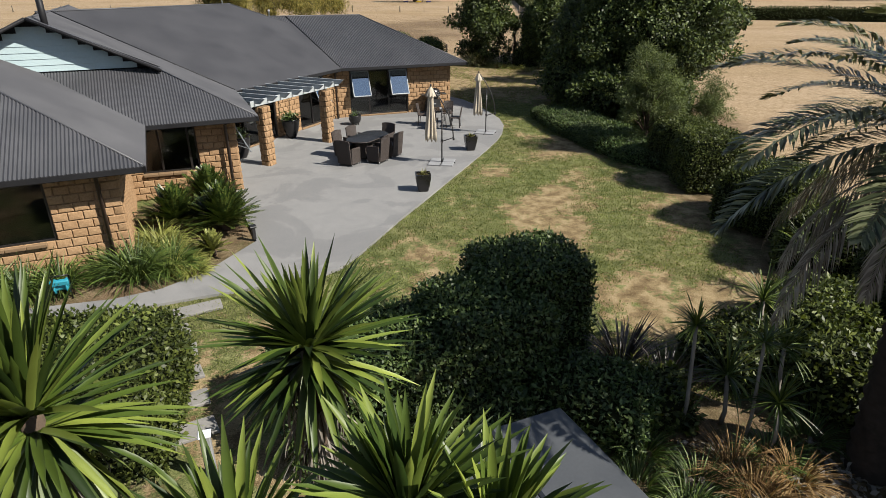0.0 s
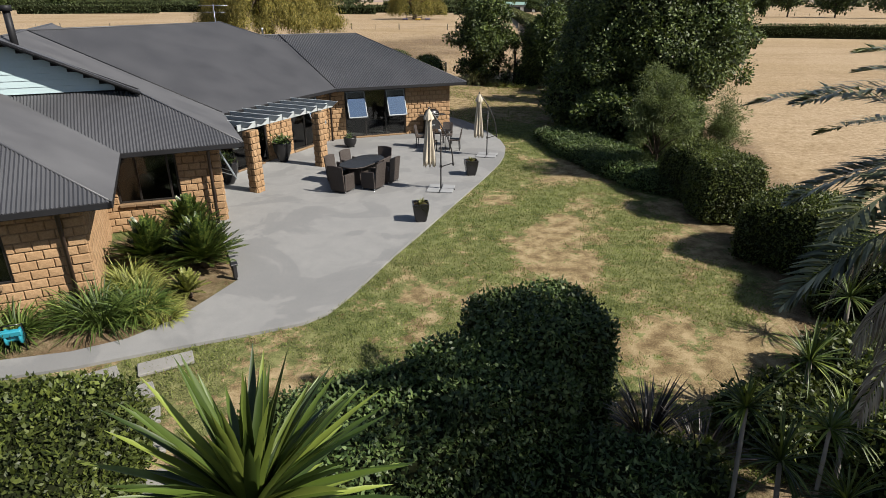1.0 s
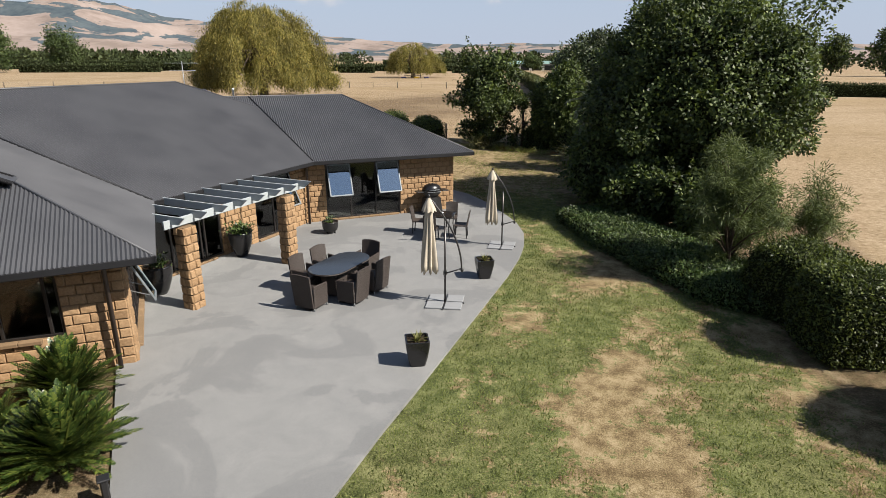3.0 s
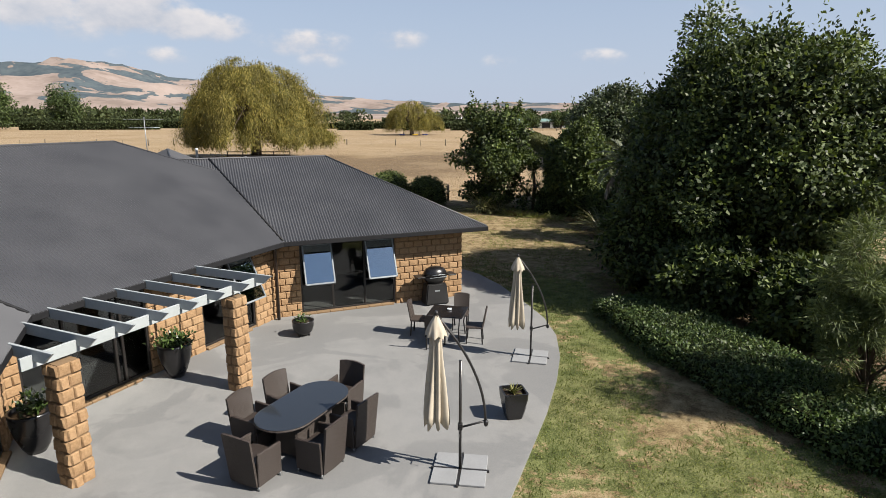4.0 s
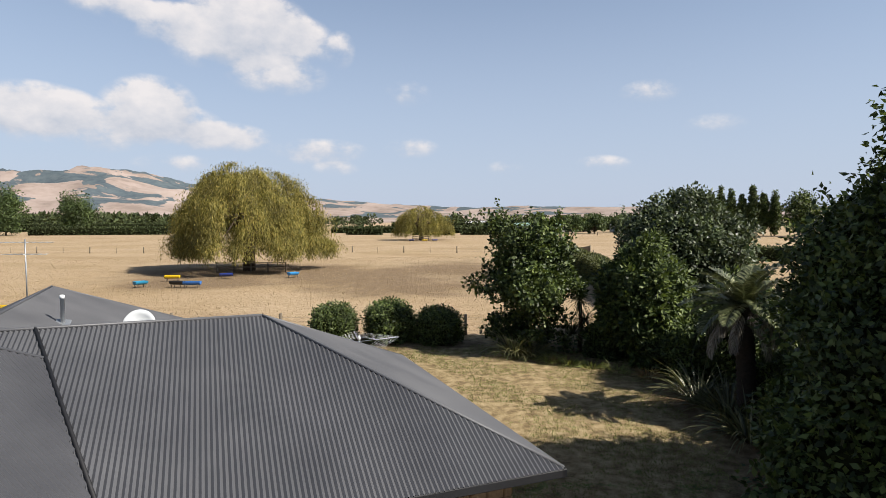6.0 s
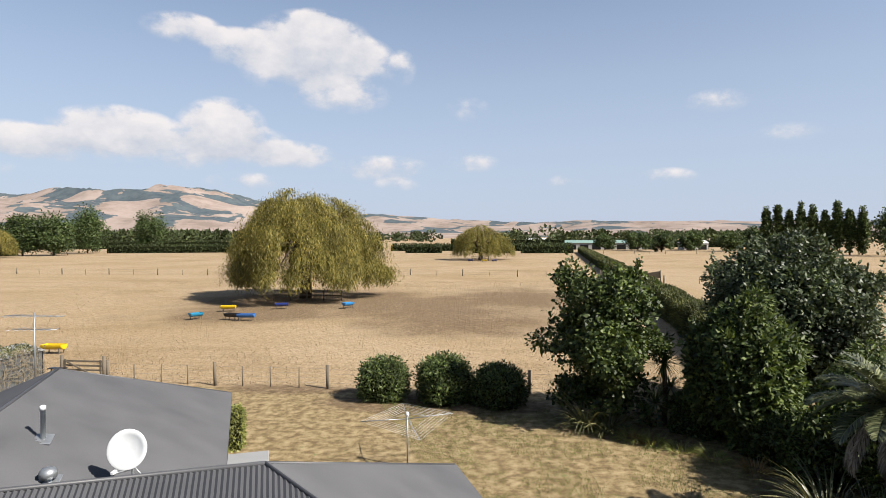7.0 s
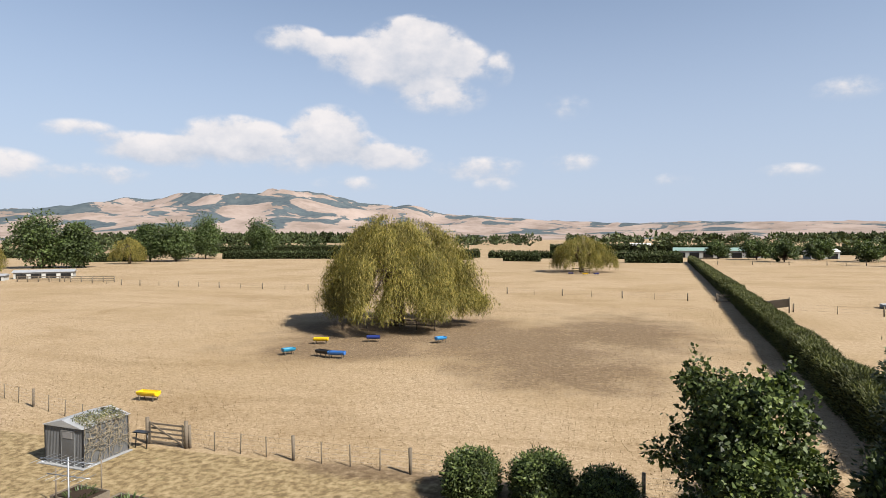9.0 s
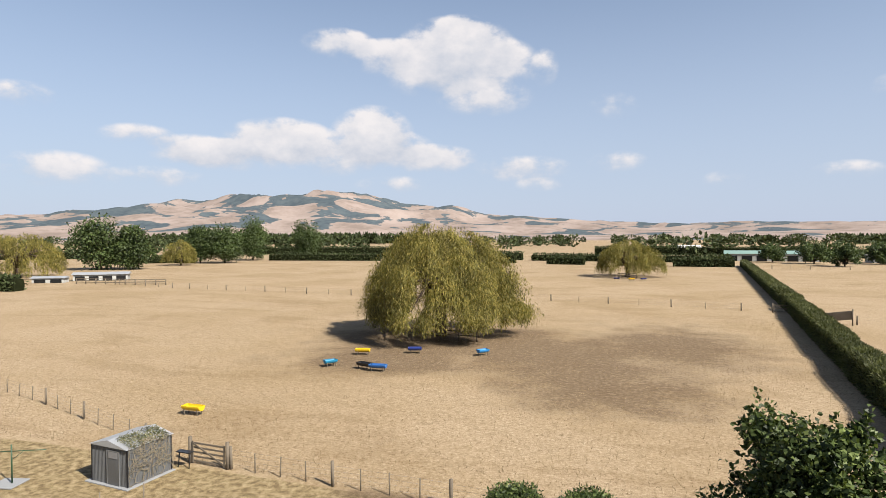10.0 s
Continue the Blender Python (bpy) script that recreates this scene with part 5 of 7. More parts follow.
round_pot((-6.3, 24.55, PATIO_Z), URN, "large round black urn with bushy green plant", bushy(0.3, 0.15, 420, 0.11))
round_pot((-7.42, 21.45, PATIO_Z), URN, "large round black urn with sparse plant", bushy(0.35, 0.12, 160, 0.11))
bowl = round_pot((-4.0, 27.05, PATIO_Z), BOWL, "low round black bowl planter on feet", bushy(0.25, 0.08, 90, 0.08))
for k in range(3):
    a = 2.1 * k
    part("foot", turned([(0.03, 0), (0.035, 0.05), (0.03, 0.08)], 8), M_pot, bowl).matrix_basis = pose(0.15 * math.cos(a), 0.15 * math.sin(a), 0)

# ---- barbecue ----
bbq = thing("barbecue", "black hooded gas barbecue on a covered cart", "barbecue", (-0.5, 29.85, PATIO_Z), 22)
bbq.scale = (1.12, 1.12, 1.08)
bm = bmesh.new()
for w0, z0, w1, z1 in ((0.7, 0.02, 0.56, 0.62),):
    vs = [bm.verts.new((x * w, y * w * 0.62, z)) for w, z in ((w0, z0), (w1, z1)) for x, y in ((-0.5, -0.5), (0.5, -0.5), (0.5, 0.5), (-0.5, 0.5))]
    for q in ((0, 1, 5, 4), (1, 2, 6, 5), (2, 3, 7, 6), (3, 0, 4, 7), (4, 5, 6, 7), (3, 2, 1, 0)):
        bm.faces.new([vs[k] for k in q])
bmesh.ops.bevel(bm, geom=bm.edges[:], offset=0.03, segments=2, affect="EDGES")
part("cart", bm, M_dark, bbq)
bm = turned([(0.2, 0.62), (0.3, 0.72), (0.34, 0.8), (0.34, 0.83)], 24)
bmesh.ops.scale(bm, vec=(1.0, 0.75, 1.0), verts=bm.verts[:])
part("bowl", bm, M_dark, bbq)
bm = turned([(0.345, 0.84), (0.33, 0.94), (0.26, 1.04), (0.15, 1.09), (0.02, 1.1)], 24)
bmesh.ops.scale(bm, vec=(1.0, 0.75, 1.0), verts=bm.verts[:])
hood = part("hood", bm, M_pot, bbq, "glossy black hood")
part("handle", tubes("handle", M_steel, [([(-0.18, -0.26, 0.9), (-0.18, -0.31, 0.92), (0.18, -0.31, 0.92), (0.18, -0.26, 0.9)], 0.012)], 8), M_steel, hood)
for s in (-1, 1):
    part("side_table", boxes(((0.24, 0.36, 0.035), (s * 0.46, 0, 0.84), None, 0.012)), M_dark, bbq)
part("badge", boxes(((0.14, 0.006, 0.04), (0, -0.19, 0.42), (-6, 0, 0))), M_steel, bbq, "small pale badge")
part("trim_ring", boxes(((0.5, 0.012, 0.02), (0, -0.265, 0.835), None, 0.003)), M_steel, bbq)
for x in (-0.26, 0.26):
    part("wheel", turned([(0.03, 0), (0.07, 0.0), (0.07, 0.04), (0.03, 0.04)], 16), M_dark, bbq).matrix_basis = pose(x, -0.16, 0.07, 90)

# a low dark drain cover by the side path, and lights under the eaves
lamp = thing("wall_light", "round white light under the eave", "light", (-5.75, 17.75, 2.18))
part("globe", turned([(0.02, -0.06), (0.08, -0.04), (0.09, 0.0), (0.05, 0.05)], 16), M_white, lamp)
part("mount", turned([(0.05, 0.05), (0.05, 0.1)], 12), M_fascia, lamp)


# ---- garden beds by the house ----
cycad((-7.0, 14.55, 0), 1.15, 21)
cycad((-5.75, 14.55, 0), 1.2, 22, label="dark green cycad with yellowing outer fronds")
cycad((-6.75, 16.35, 0), 1.1, 23)
cycad((-5.5, 12.95, 0), 0.6, 24, M_grass_pale, 60, "small yellowing cycad in bare soil")
for i, (x, y, s) in enumerate(((-6.75, 11.75, 0.95), (-7.25, 12.05, 0.8), (-6.2, 12.1, 0.75), (-8.7, 10.9, 0.8), (-9.4, 10.9, 0.8), (-8.2, 11.3, 0.7), (-10.2, 10.5, 0.8))):
    clump("agapanthus", "arching green strap-leaved agapanthus clump", (x, y, 0), M_grass, 260, s, 0.038, (25, 85), 1.5, 30 + i, "plant", 0.2, "agapanthus along the wall")
for i, (x, y, s) in enumerate(((-6.75, 13.2, 0.75), (-6.35, 12.85, 0.6), (-7.15, 13.45, 0.7), (-5.9, 12.3, 0.45), (-5.6, 11.95, 0.4), (-6.0, 12.75, 0.4))):
    clump("spider_plant", "pale yellow-green striped grass clump", (x, y, 0), M_grass_pale, 220, s, 0.028, (25, 85), 1.7, 50 + i, "plant", 0.18, "pale grasses in the bed")

M_teal = plain("turquoise_plastic", (0.03, 0.32, 0.42), 0.4, 0.5, 0, 20, 0.1)
reel = thing("hose_reel", "turquoise and black garden hose reel", "hose reel", (-7.85, 10.85, 0), 22)
for s in (-1, 1):
    part("frame", tubes("frame", M_dark, [([(s * 0.16, -0.1, 0), (s * 0.16, 0.0, 0.5), (s * 0.16, 0.12, 0)], 0.015)], 8), M_dark, reel)
part("handle", tubes("handle", M_dark, [([(-0.16, 0, 0.5), (0.16, 0, 0.5)], 0.015)], 8), M_dark, reel)
part("drum", turned([(0.05, -0.13), (0.16, -0.13), (0.16, -0.1), (0.1, -0.09), (0.1, 0.09), (0.16, 0.1), (0.16, 0.13), (0.05, 0.13)], 20), M_teal, reel, "turquoise drum").matrix_basis = pose(0, 0, 0.28, 0, 90, 0)
box_ = part("cover", boxes(((0.34, 0.1, 0.12), (0, -0.12, 0.4), (10, 0, 0), 0.02)), M_teal, reel)

light = thing("path_light", "black wedge-shaped path light at the bed's corner", "path light", (-4.78, 13.85, 0), 30)
part("body", boxes(((0.1, 0.1, 0.36), (0, 0, 0.18), None, 0.02)), M_dark, light)
part("cap", boxes(((0.16, 0.14, 0.04), (0, 0, 0.38), (12, 0, 0), 0.01)), M_dark, light)
bollard = thing("bollard_light", "pale square bollard beside the stepping stones", "bollard", (-3.05, 5.95, 0), 20)
part("post", boxes(((0.13, 0.13, 0.7), (0, 0, 0.35), None, 0.012)), M_slab, bollard)
part("cap", boxes(((0.16, 0.16, 0.03), (0, 0, 0.71), None, 0.008)), M_white, bollard)

# stepping stones
for i, (x, y, turn) in enumerate(((-4.9, 10.35, 30), (-5.18, 9.4, 29), (-4.8, 8.75, 27), (-4.45, 8.07, 29), (-4.1, 7.4, 30), (-6.0, 9.85, 34), (-6.9, 9.0, 33), (-3.75, 6.75, 30))):
    bm = boxes(((0.92, 0.4, 0.06), (0, 0, 0), None, 0.012))
    for v in bm.verts:
        v.co.x += 0.01 * math.sin(i * 3 + v.co.y * 9)
    ob = solo("paver", bm, M_paver, "rectangular grey concrete stepping stone in grass", "paver", "", "stepping stones")
    ob.matrix_basis = pose(x, y, 0.012, 0.4 * math.sin(i), 0.5 * math.cos(i), turn)

# ---- foreground plants under the camera ----
yucca((-1.03, 3.85), 3.45, 61, 0.74, 190)
yucca((-2.62, 3.0), 3.5, 62, 0.86, 190)
yucca((-0.19, 2.35), 3.42, 63, 0.6, 130)
yucca((-1.12, 2.25), 3.12, 64, 0.66, 120)
yucca((0.28, 2.25), 3.3, 65, 0.52, 110)
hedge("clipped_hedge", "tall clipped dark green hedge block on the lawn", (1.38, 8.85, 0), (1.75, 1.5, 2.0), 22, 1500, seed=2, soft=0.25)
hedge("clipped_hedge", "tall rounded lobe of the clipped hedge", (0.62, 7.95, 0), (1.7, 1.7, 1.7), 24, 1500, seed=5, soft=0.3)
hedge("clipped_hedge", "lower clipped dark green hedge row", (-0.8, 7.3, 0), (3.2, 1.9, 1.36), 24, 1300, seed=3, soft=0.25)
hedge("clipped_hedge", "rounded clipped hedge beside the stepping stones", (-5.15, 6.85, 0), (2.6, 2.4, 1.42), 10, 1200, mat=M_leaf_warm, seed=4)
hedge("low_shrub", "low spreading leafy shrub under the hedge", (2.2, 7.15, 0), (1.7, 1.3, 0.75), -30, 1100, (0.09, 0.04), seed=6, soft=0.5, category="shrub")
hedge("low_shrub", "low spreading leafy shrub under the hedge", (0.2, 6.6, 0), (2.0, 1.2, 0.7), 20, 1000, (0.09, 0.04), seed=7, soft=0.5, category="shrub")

M_cover = plain("grey_vinyl_cover", (0.085, 0.092, 0.10), 0.55, 0.4, 0, 25, 0.15)
spa = thing("spa_pool", "covered spa pool with dark grey vinyl lid", "spa pool", (1.02, 4.84, 0), 25)
part("cabinet", boxes(((2.05, 2.05, 0.8), (0, 0, 0.4), None, 0.12)), M_bark, spa, "brown timber cabinet")
for s in (-1, 1):
    bm = boxes(((1.08, 2.18, 0.1), (s * 0.546, 0, 0.86), (0, s * 1.5, 0), 0.035))
    part("lid", bm, M_cover, spa, "padded vinyl lid half")

for i, (x, y, head, s, trunk) in enumerate(((3.35, 6.75, 1.85, 0.42, 0.035), (4.15, 6.5, 1.75, 0.4, 0.03), (4.0, 6.9, 0.95, 0.6, 0.04), (4.45, 6.35, 0.9, 0.55, 0.04), (7.4, 11.0, 1.0, 0.65, 0.05), (4.9, 7.2, 1.2, 0.5, 0.04), (5.4, 8.8, 1.1, 0.6, 0.05))):
    rng = np.random.default_rng(80 + i)
    c = thing("cordyline", "slender cordyline with spiky green head", "cordyline", (x, y, 0), 0, "cordylines in the bed")
    part("stem", tubes("stem", M_dead, [([(0.12, 0.1, 0), (0.1, 0.02, head * 0.3), (0, 0, head)], [trunk, trunk * 0.8, trunk * 0.7])], 7), M_dead, c)
    v, f = blades(rng, 60, s, 0.035, (-25, 85), 0.5, 4, 0.02, (0, 0, head))
    part("leaf_head", mesh_of("leaf_head", v, f, M_yucca), M_yucca, c)
clump("flax", "dark purple-leaved flax clump", (3.0, 8.35, 0), M_purple, 90, 0.95, 0.045, (25, 85), 0.7, 90, "flax")
clump("flax", "dark purple-leaved flax clump", (3.6, 7.9, 0), M_purple, 60, 0.8, 0.04, (25, 85), 0.7, 91, "flax")
for i, (x, y, mat, label, s) in enumerate(((2.75, 6.35, M_grass, "green tussock of strap leaves", 0.5), (3.3, 5.75, M_grass, "green tussock of strap leaves", 0.5), (3.0, 5.3, M_grass, "green tussock of strap leaves", 0.45),
                                          (3.85, 6.0, M_grass_dry, "dry golden grass clump on bare soil", 0.6), (3.95, 5.55, M_grass_dry, "dry golden grass clump on bare soil", 0.55), (4.6, 5.85, M_grass_dry, "dry golden grass clump on bare soil", 0.5), (4.45, 6.2, M_grass, "green tussock of strap leaves", 0.5),
                                          (2.5, 5.75, M_grass, "green tussock of strap leaves", 0.4), (5.2, 6.6, M_grass, "green tussock of strap leaves", 0.5))):
    clump("tussock", label, (x, y, 0), mat, 190, s, 0.02, (20, 85), 1.5, 100 + i, "grass clump", 0.15, "tussocks in the bed")
rng = np.random.default_rng(12)
n = 900
p = np.stack([3.0 + 2.6 * rng.random(n), 4.0 + 2.6 * rng.random(n), 0.01 + 0.03 * rng.random(n)], 1)
v, f = leaf_quads(p, rng.normal(size=p.shape) * np.array([1, 1, 0.25]), 0.12, 0.07, rng)
tagged(new("bark_chips", mesh_of("bark_chips", v, f, M_dead)), "pale bark chips and dead leaves on bare soil", "mulch", "", "stuff")


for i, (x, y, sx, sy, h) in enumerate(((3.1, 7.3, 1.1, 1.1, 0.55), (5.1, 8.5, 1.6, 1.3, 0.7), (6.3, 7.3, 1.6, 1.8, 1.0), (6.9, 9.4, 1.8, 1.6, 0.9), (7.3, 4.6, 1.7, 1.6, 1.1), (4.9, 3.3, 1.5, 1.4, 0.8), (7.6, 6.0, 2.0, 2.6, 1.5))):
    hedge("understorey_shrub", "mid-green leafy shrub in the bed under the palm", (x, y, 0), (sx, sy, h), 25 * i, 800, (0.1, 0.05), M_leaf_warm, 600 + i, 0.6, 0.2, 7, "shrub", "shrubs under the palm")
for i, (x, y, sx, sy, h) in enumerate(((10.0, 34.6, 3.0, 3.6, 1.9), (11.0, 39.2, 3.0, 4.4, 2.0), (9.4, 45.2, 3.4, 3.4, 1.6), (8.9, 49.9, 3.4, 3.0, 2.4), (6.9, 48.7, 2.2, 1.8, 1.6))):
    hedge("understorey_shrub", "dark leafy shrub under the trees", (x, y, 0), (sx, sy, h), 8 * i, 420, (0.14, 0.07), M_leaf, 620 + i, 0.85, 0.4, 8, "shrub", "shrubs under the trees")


# ---- phoenix palm ----
M_palm_bark = plain("palm_bark", (0.055, 0.044, 0.035), 0.95, 0.1, 0, 10, 0.5, 0.9)
def palm(at, top, fronds, length, seed, label):
    rng = np.random.default_rng(seed)
    root = thing("palm_tree", label, "palm", (at[0], at[1], 0))
    part("trunk", tubes("trunk", M_palm_bark, [([(0.15 - 0.15 * k / 40, -0.1 + 0.1 * k / 40, -0.1 + (top + 0.1) * k / 40) for k in range(41)], [0.27 + 0.05 * (k % 2) - 0.03 * k / 40 for k in range(41)])], 14), M_bark, root)
    rows, dead = [], []
    for k in range(fronds):
        az = 2.399 * k
        el = np.radians(74 - 80 * (k / fronds) ** 0.9)
        rows.append(feather(rng, az, el, length * (0.85 + 0.3 * rng.random()), 0.75 + 0.35 * rng.random(), 0.48, 100, (0.12 * np.cos(az), 0.12 * np.sin(az), top), 0.45, 0.020, 0.14))
    for k in range(int(fronds * 0.45)):
        az = 2.399 * k + 0.7
        dead.append(feather(rng, az, np.radians(5 - 30 * rng.random()), length * (0.75 + 0.35 * rng.random()), 1.3 + 0.3 * rng.random(), 0.36, 70, (0.15 * np.cos(az), 0.15 * np.sin(az), top - 0.2), 0.1, 0.011, 0.9))
    v, f = joined(*rows)
    part("fronds", mesh_of("fronds", v, f, M_palm), M_palm, root, "arching grey-green fronds")
    v, f = joined(*dead)
    v[:, 2] = np.maximum(v[:, 2], 0.3)
    part("dead_fronds", mesh_of("dead_fronds", v, f, M_dead), M_dead, root, "hanging dead grey fronds")
    return root


palm((5.6, 6.2), 4.5, 42, 2.6, 5, "tall palm with hanging dead grey fronds")

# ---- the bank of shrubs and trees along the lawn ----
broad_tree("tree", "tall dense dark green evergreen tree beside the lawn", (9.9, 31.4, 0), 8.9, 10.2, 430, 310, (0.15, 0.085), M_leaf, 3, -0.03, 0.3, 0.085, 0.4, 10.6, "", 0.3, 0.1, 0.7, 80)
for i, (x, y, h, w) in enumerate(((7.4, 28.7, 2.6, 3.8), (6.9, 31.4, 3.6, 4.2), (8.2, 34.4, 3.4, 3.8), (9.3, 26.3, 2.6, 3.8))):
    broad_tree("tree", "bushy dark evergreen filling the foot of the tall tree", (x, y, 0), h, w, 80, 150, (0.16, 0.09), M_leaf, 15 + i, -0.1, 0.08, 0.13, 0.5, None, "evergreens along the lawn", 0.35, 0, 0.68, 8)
broad_tree("tree", "dense grey-green evergreen tree at the garden's end", (11.0, 50.6, 0), 8.4, 7.6, 240, 190, (0.19, 0.10), M_leaf_grey, 5, -0.03, 0.22, 0.1, 0.6, None, "", 0.3, 0, 0.68, 40)
broad_tree("tree", "dark glossy broad-leaved tree at the garden's end", (7.9, 47.3, 0), 5.7, 4.4, 170, 230, (0.24, 0.10), M_leaf, 12, -0.03, 0.18, 0.11, 0.5, None, "", 0.2, 0, 0.68, 14)
broad_tree("tree", "low dark fine-leaved tree behind the flax", (10.2, 43.0, 0), 4.4, 4.2, 100, 200, (0.18, 0.06), M_leaf, 13, -0.03, 0.15, 0.13, 0.7, None, "", 0.3, 0, 0.7)
broad_tree("tree", "dense dark evergreen tree behind the flax", (11.6, 38.0, 0), 5.6, 4.6, 110, 200, (0.19, 0.095), M_leaf, 6, -0.03, 0.2, 0.13, 1.0, None, "", 0.3, 0, 0.7)
broad_tree("tree", "upright leafy garden tree with loose crown", (3.3, 49.9, 0), 6.35, 6.0, 230, 110, (0.18, 0.13), M_leaf, 8, 0.03, 0.13, 0.085, 0.1, None, "", 0.35, 0.1, 0.26, 34)
broad_tree("tree", "feathery pale green tree by the shrubs", (7.7, 22.4, 0), 3.9, 2.9, 60, 420, (0.17, 0.016), M_leaf_fine, 9, 0.12, 0.07, 0.13, 0.5, None, "", 0.5)
broad_tree("tree", "feathery pale green tree by the shrubs", (10.0, 22.6, 0), 3.5, 2.2, 26, 320, (0.16, 0.015), M_leaf_fine, 10, 0.2, 0.06, 0.14, 0.5, None, "", 0.5)
GC = [(4.35, 28.6), (4.85, 25.6), (5.6, 23.2), (6.45, 21.0), (7.6, 19.9)]
for i, (p, q) in enumerate(zip(GC, GC[1:])):
    p, q = Vector(p), Vector(q)
    d = q - p
    off = Vector((-d.y, d.x)).normalized() * 1.2
    m = (p + q) / 2 + off
    hedge("low_hedge", "low dark groundcover hedge edging the lawn", (m.x, m.y, 0), (d.length + 0.7, 2.5, 0.55), math.degrees(math.atan2(d.y, d.x)), 1000, (0.08, 0.04), seed=120 + i, soft=0.3, group="low hedge along the lawn")
for i, (x, y, w, h, mat) in enumerate(((8.3, 18.25, 1.75, 1.85, M_leaf_warm), (8.35, 20.2, 1.8, 1.75, M_leaf_warm), (8.75, 14.95, 2.3, 1.65, M_leaf_warm), (8.75, 12.4, 2.0, 1.45, M_leaf_warm), (9.3, 9.8, 2.2, 1.5, M_leaf_warm))):
    hedge("round_shrub", "clipped round yellow-green shrub", (x, y, 0), (w, w, h), 20 * i, 1000, (0.07, 0.035), mat, 130 + i, 0.5, 0.08, 8, "shrub", "clipped shrubs along the lawn")
for i, (x, y, w, h) in enumerate(((-6.65, 52.2, 2.5, 2.2), (-3.7, 52.0, 2.6, 2.45), (-1.15, 51.7, 2.5, 2.05))):
    hedge("round_shrub", "rounded glossy green shrub by the fence", (x, y, 0), (w * 0.76, w * 0.76, h * 0.80), 30 * i, 520, (0.15, 0.065), M_leaf, 140 + i, 0.75, 0.14, 8, "shrub", "shrubs by the fence", 0.34)
for i, (x, y, s, mat, label) in enumerate(((2.4, 48.6, 1.5, M_flax, "tall olive-green flax clump"), (3.2, 48.2, 1.1, M_flax, "olive-green flax clump"), (7.9, 41.3, 1.7, M_flax, "large variegated flax clump"), (8.1, 39.6, 1.6, M_flax, "large variegated flax clump"),
                                           (7.9, 37.9, 1.4, M_flax, "large variegated flax clump"), (3.9, 47.3, 0.5, M_grass_pale, "yellow-green edging plant"), (4.6, 46.8, 0.5, M_grass_pale, "yellow-green edging plant"), (5.4, 46.2, 0.45, M_grass_pale, "yellow-green edging plant"),
                                           (6.3, 45.5, 0.45, M_grass_pale, "yellow-green edging plant"), (7.3, 44.6, 0.45, M_grass_dry, "yellow-green edging plant"), (4.3, 47.1, 0.4, M_grass_dry, "yellow-green edging plant"))):
    clump("flax" if s > 1 else "edging_plant", label + " by the lawn", (x, y, 0), mat, 150 if s > 1 else 110, s, 0.06 if s > 1 else 0.03, (30, 85), 1.5, 150 + i, "flax" if s > 1 else "plant", 0.3, "planting at the garden's end")
rng = np.random.default_rng(170)
c = thing("cabbage_tree", "dark spiky cabbage tree at the bed's back", "cabbage tree", (5.6, 49.3, 0))
part("trunk", tubes("trunk", M_bark, [([(0, 0, 0), (0.05, 0, 1.4), (0, 0, 2.4)], [0.12, 0.1, 0.08])], 8), M_bark, c)
v, f = joined(blades(rng, 110, 0.85, 0.05, (-60, 85), 0.5, 4, 0.05, (0, 0, 2.5)), blades(rng, 100, 0.8, 0.06, (-60, 50), 0.5, 4, 0.05, (0.25, 0.1, 1.5)), blades(rng, 90, 0.8, 0.06, (-30, 85), 0.5, 4, 0.05, (-0.4, -0.2, 0.9)))
part("leaf_head", mesh_of("leaf_head", v, f, M_cycad), M_cycad, c)
palm((8.5, 39.6), 3.6, 26, 1.7, 15, "fan-like bright green palm among the trees")


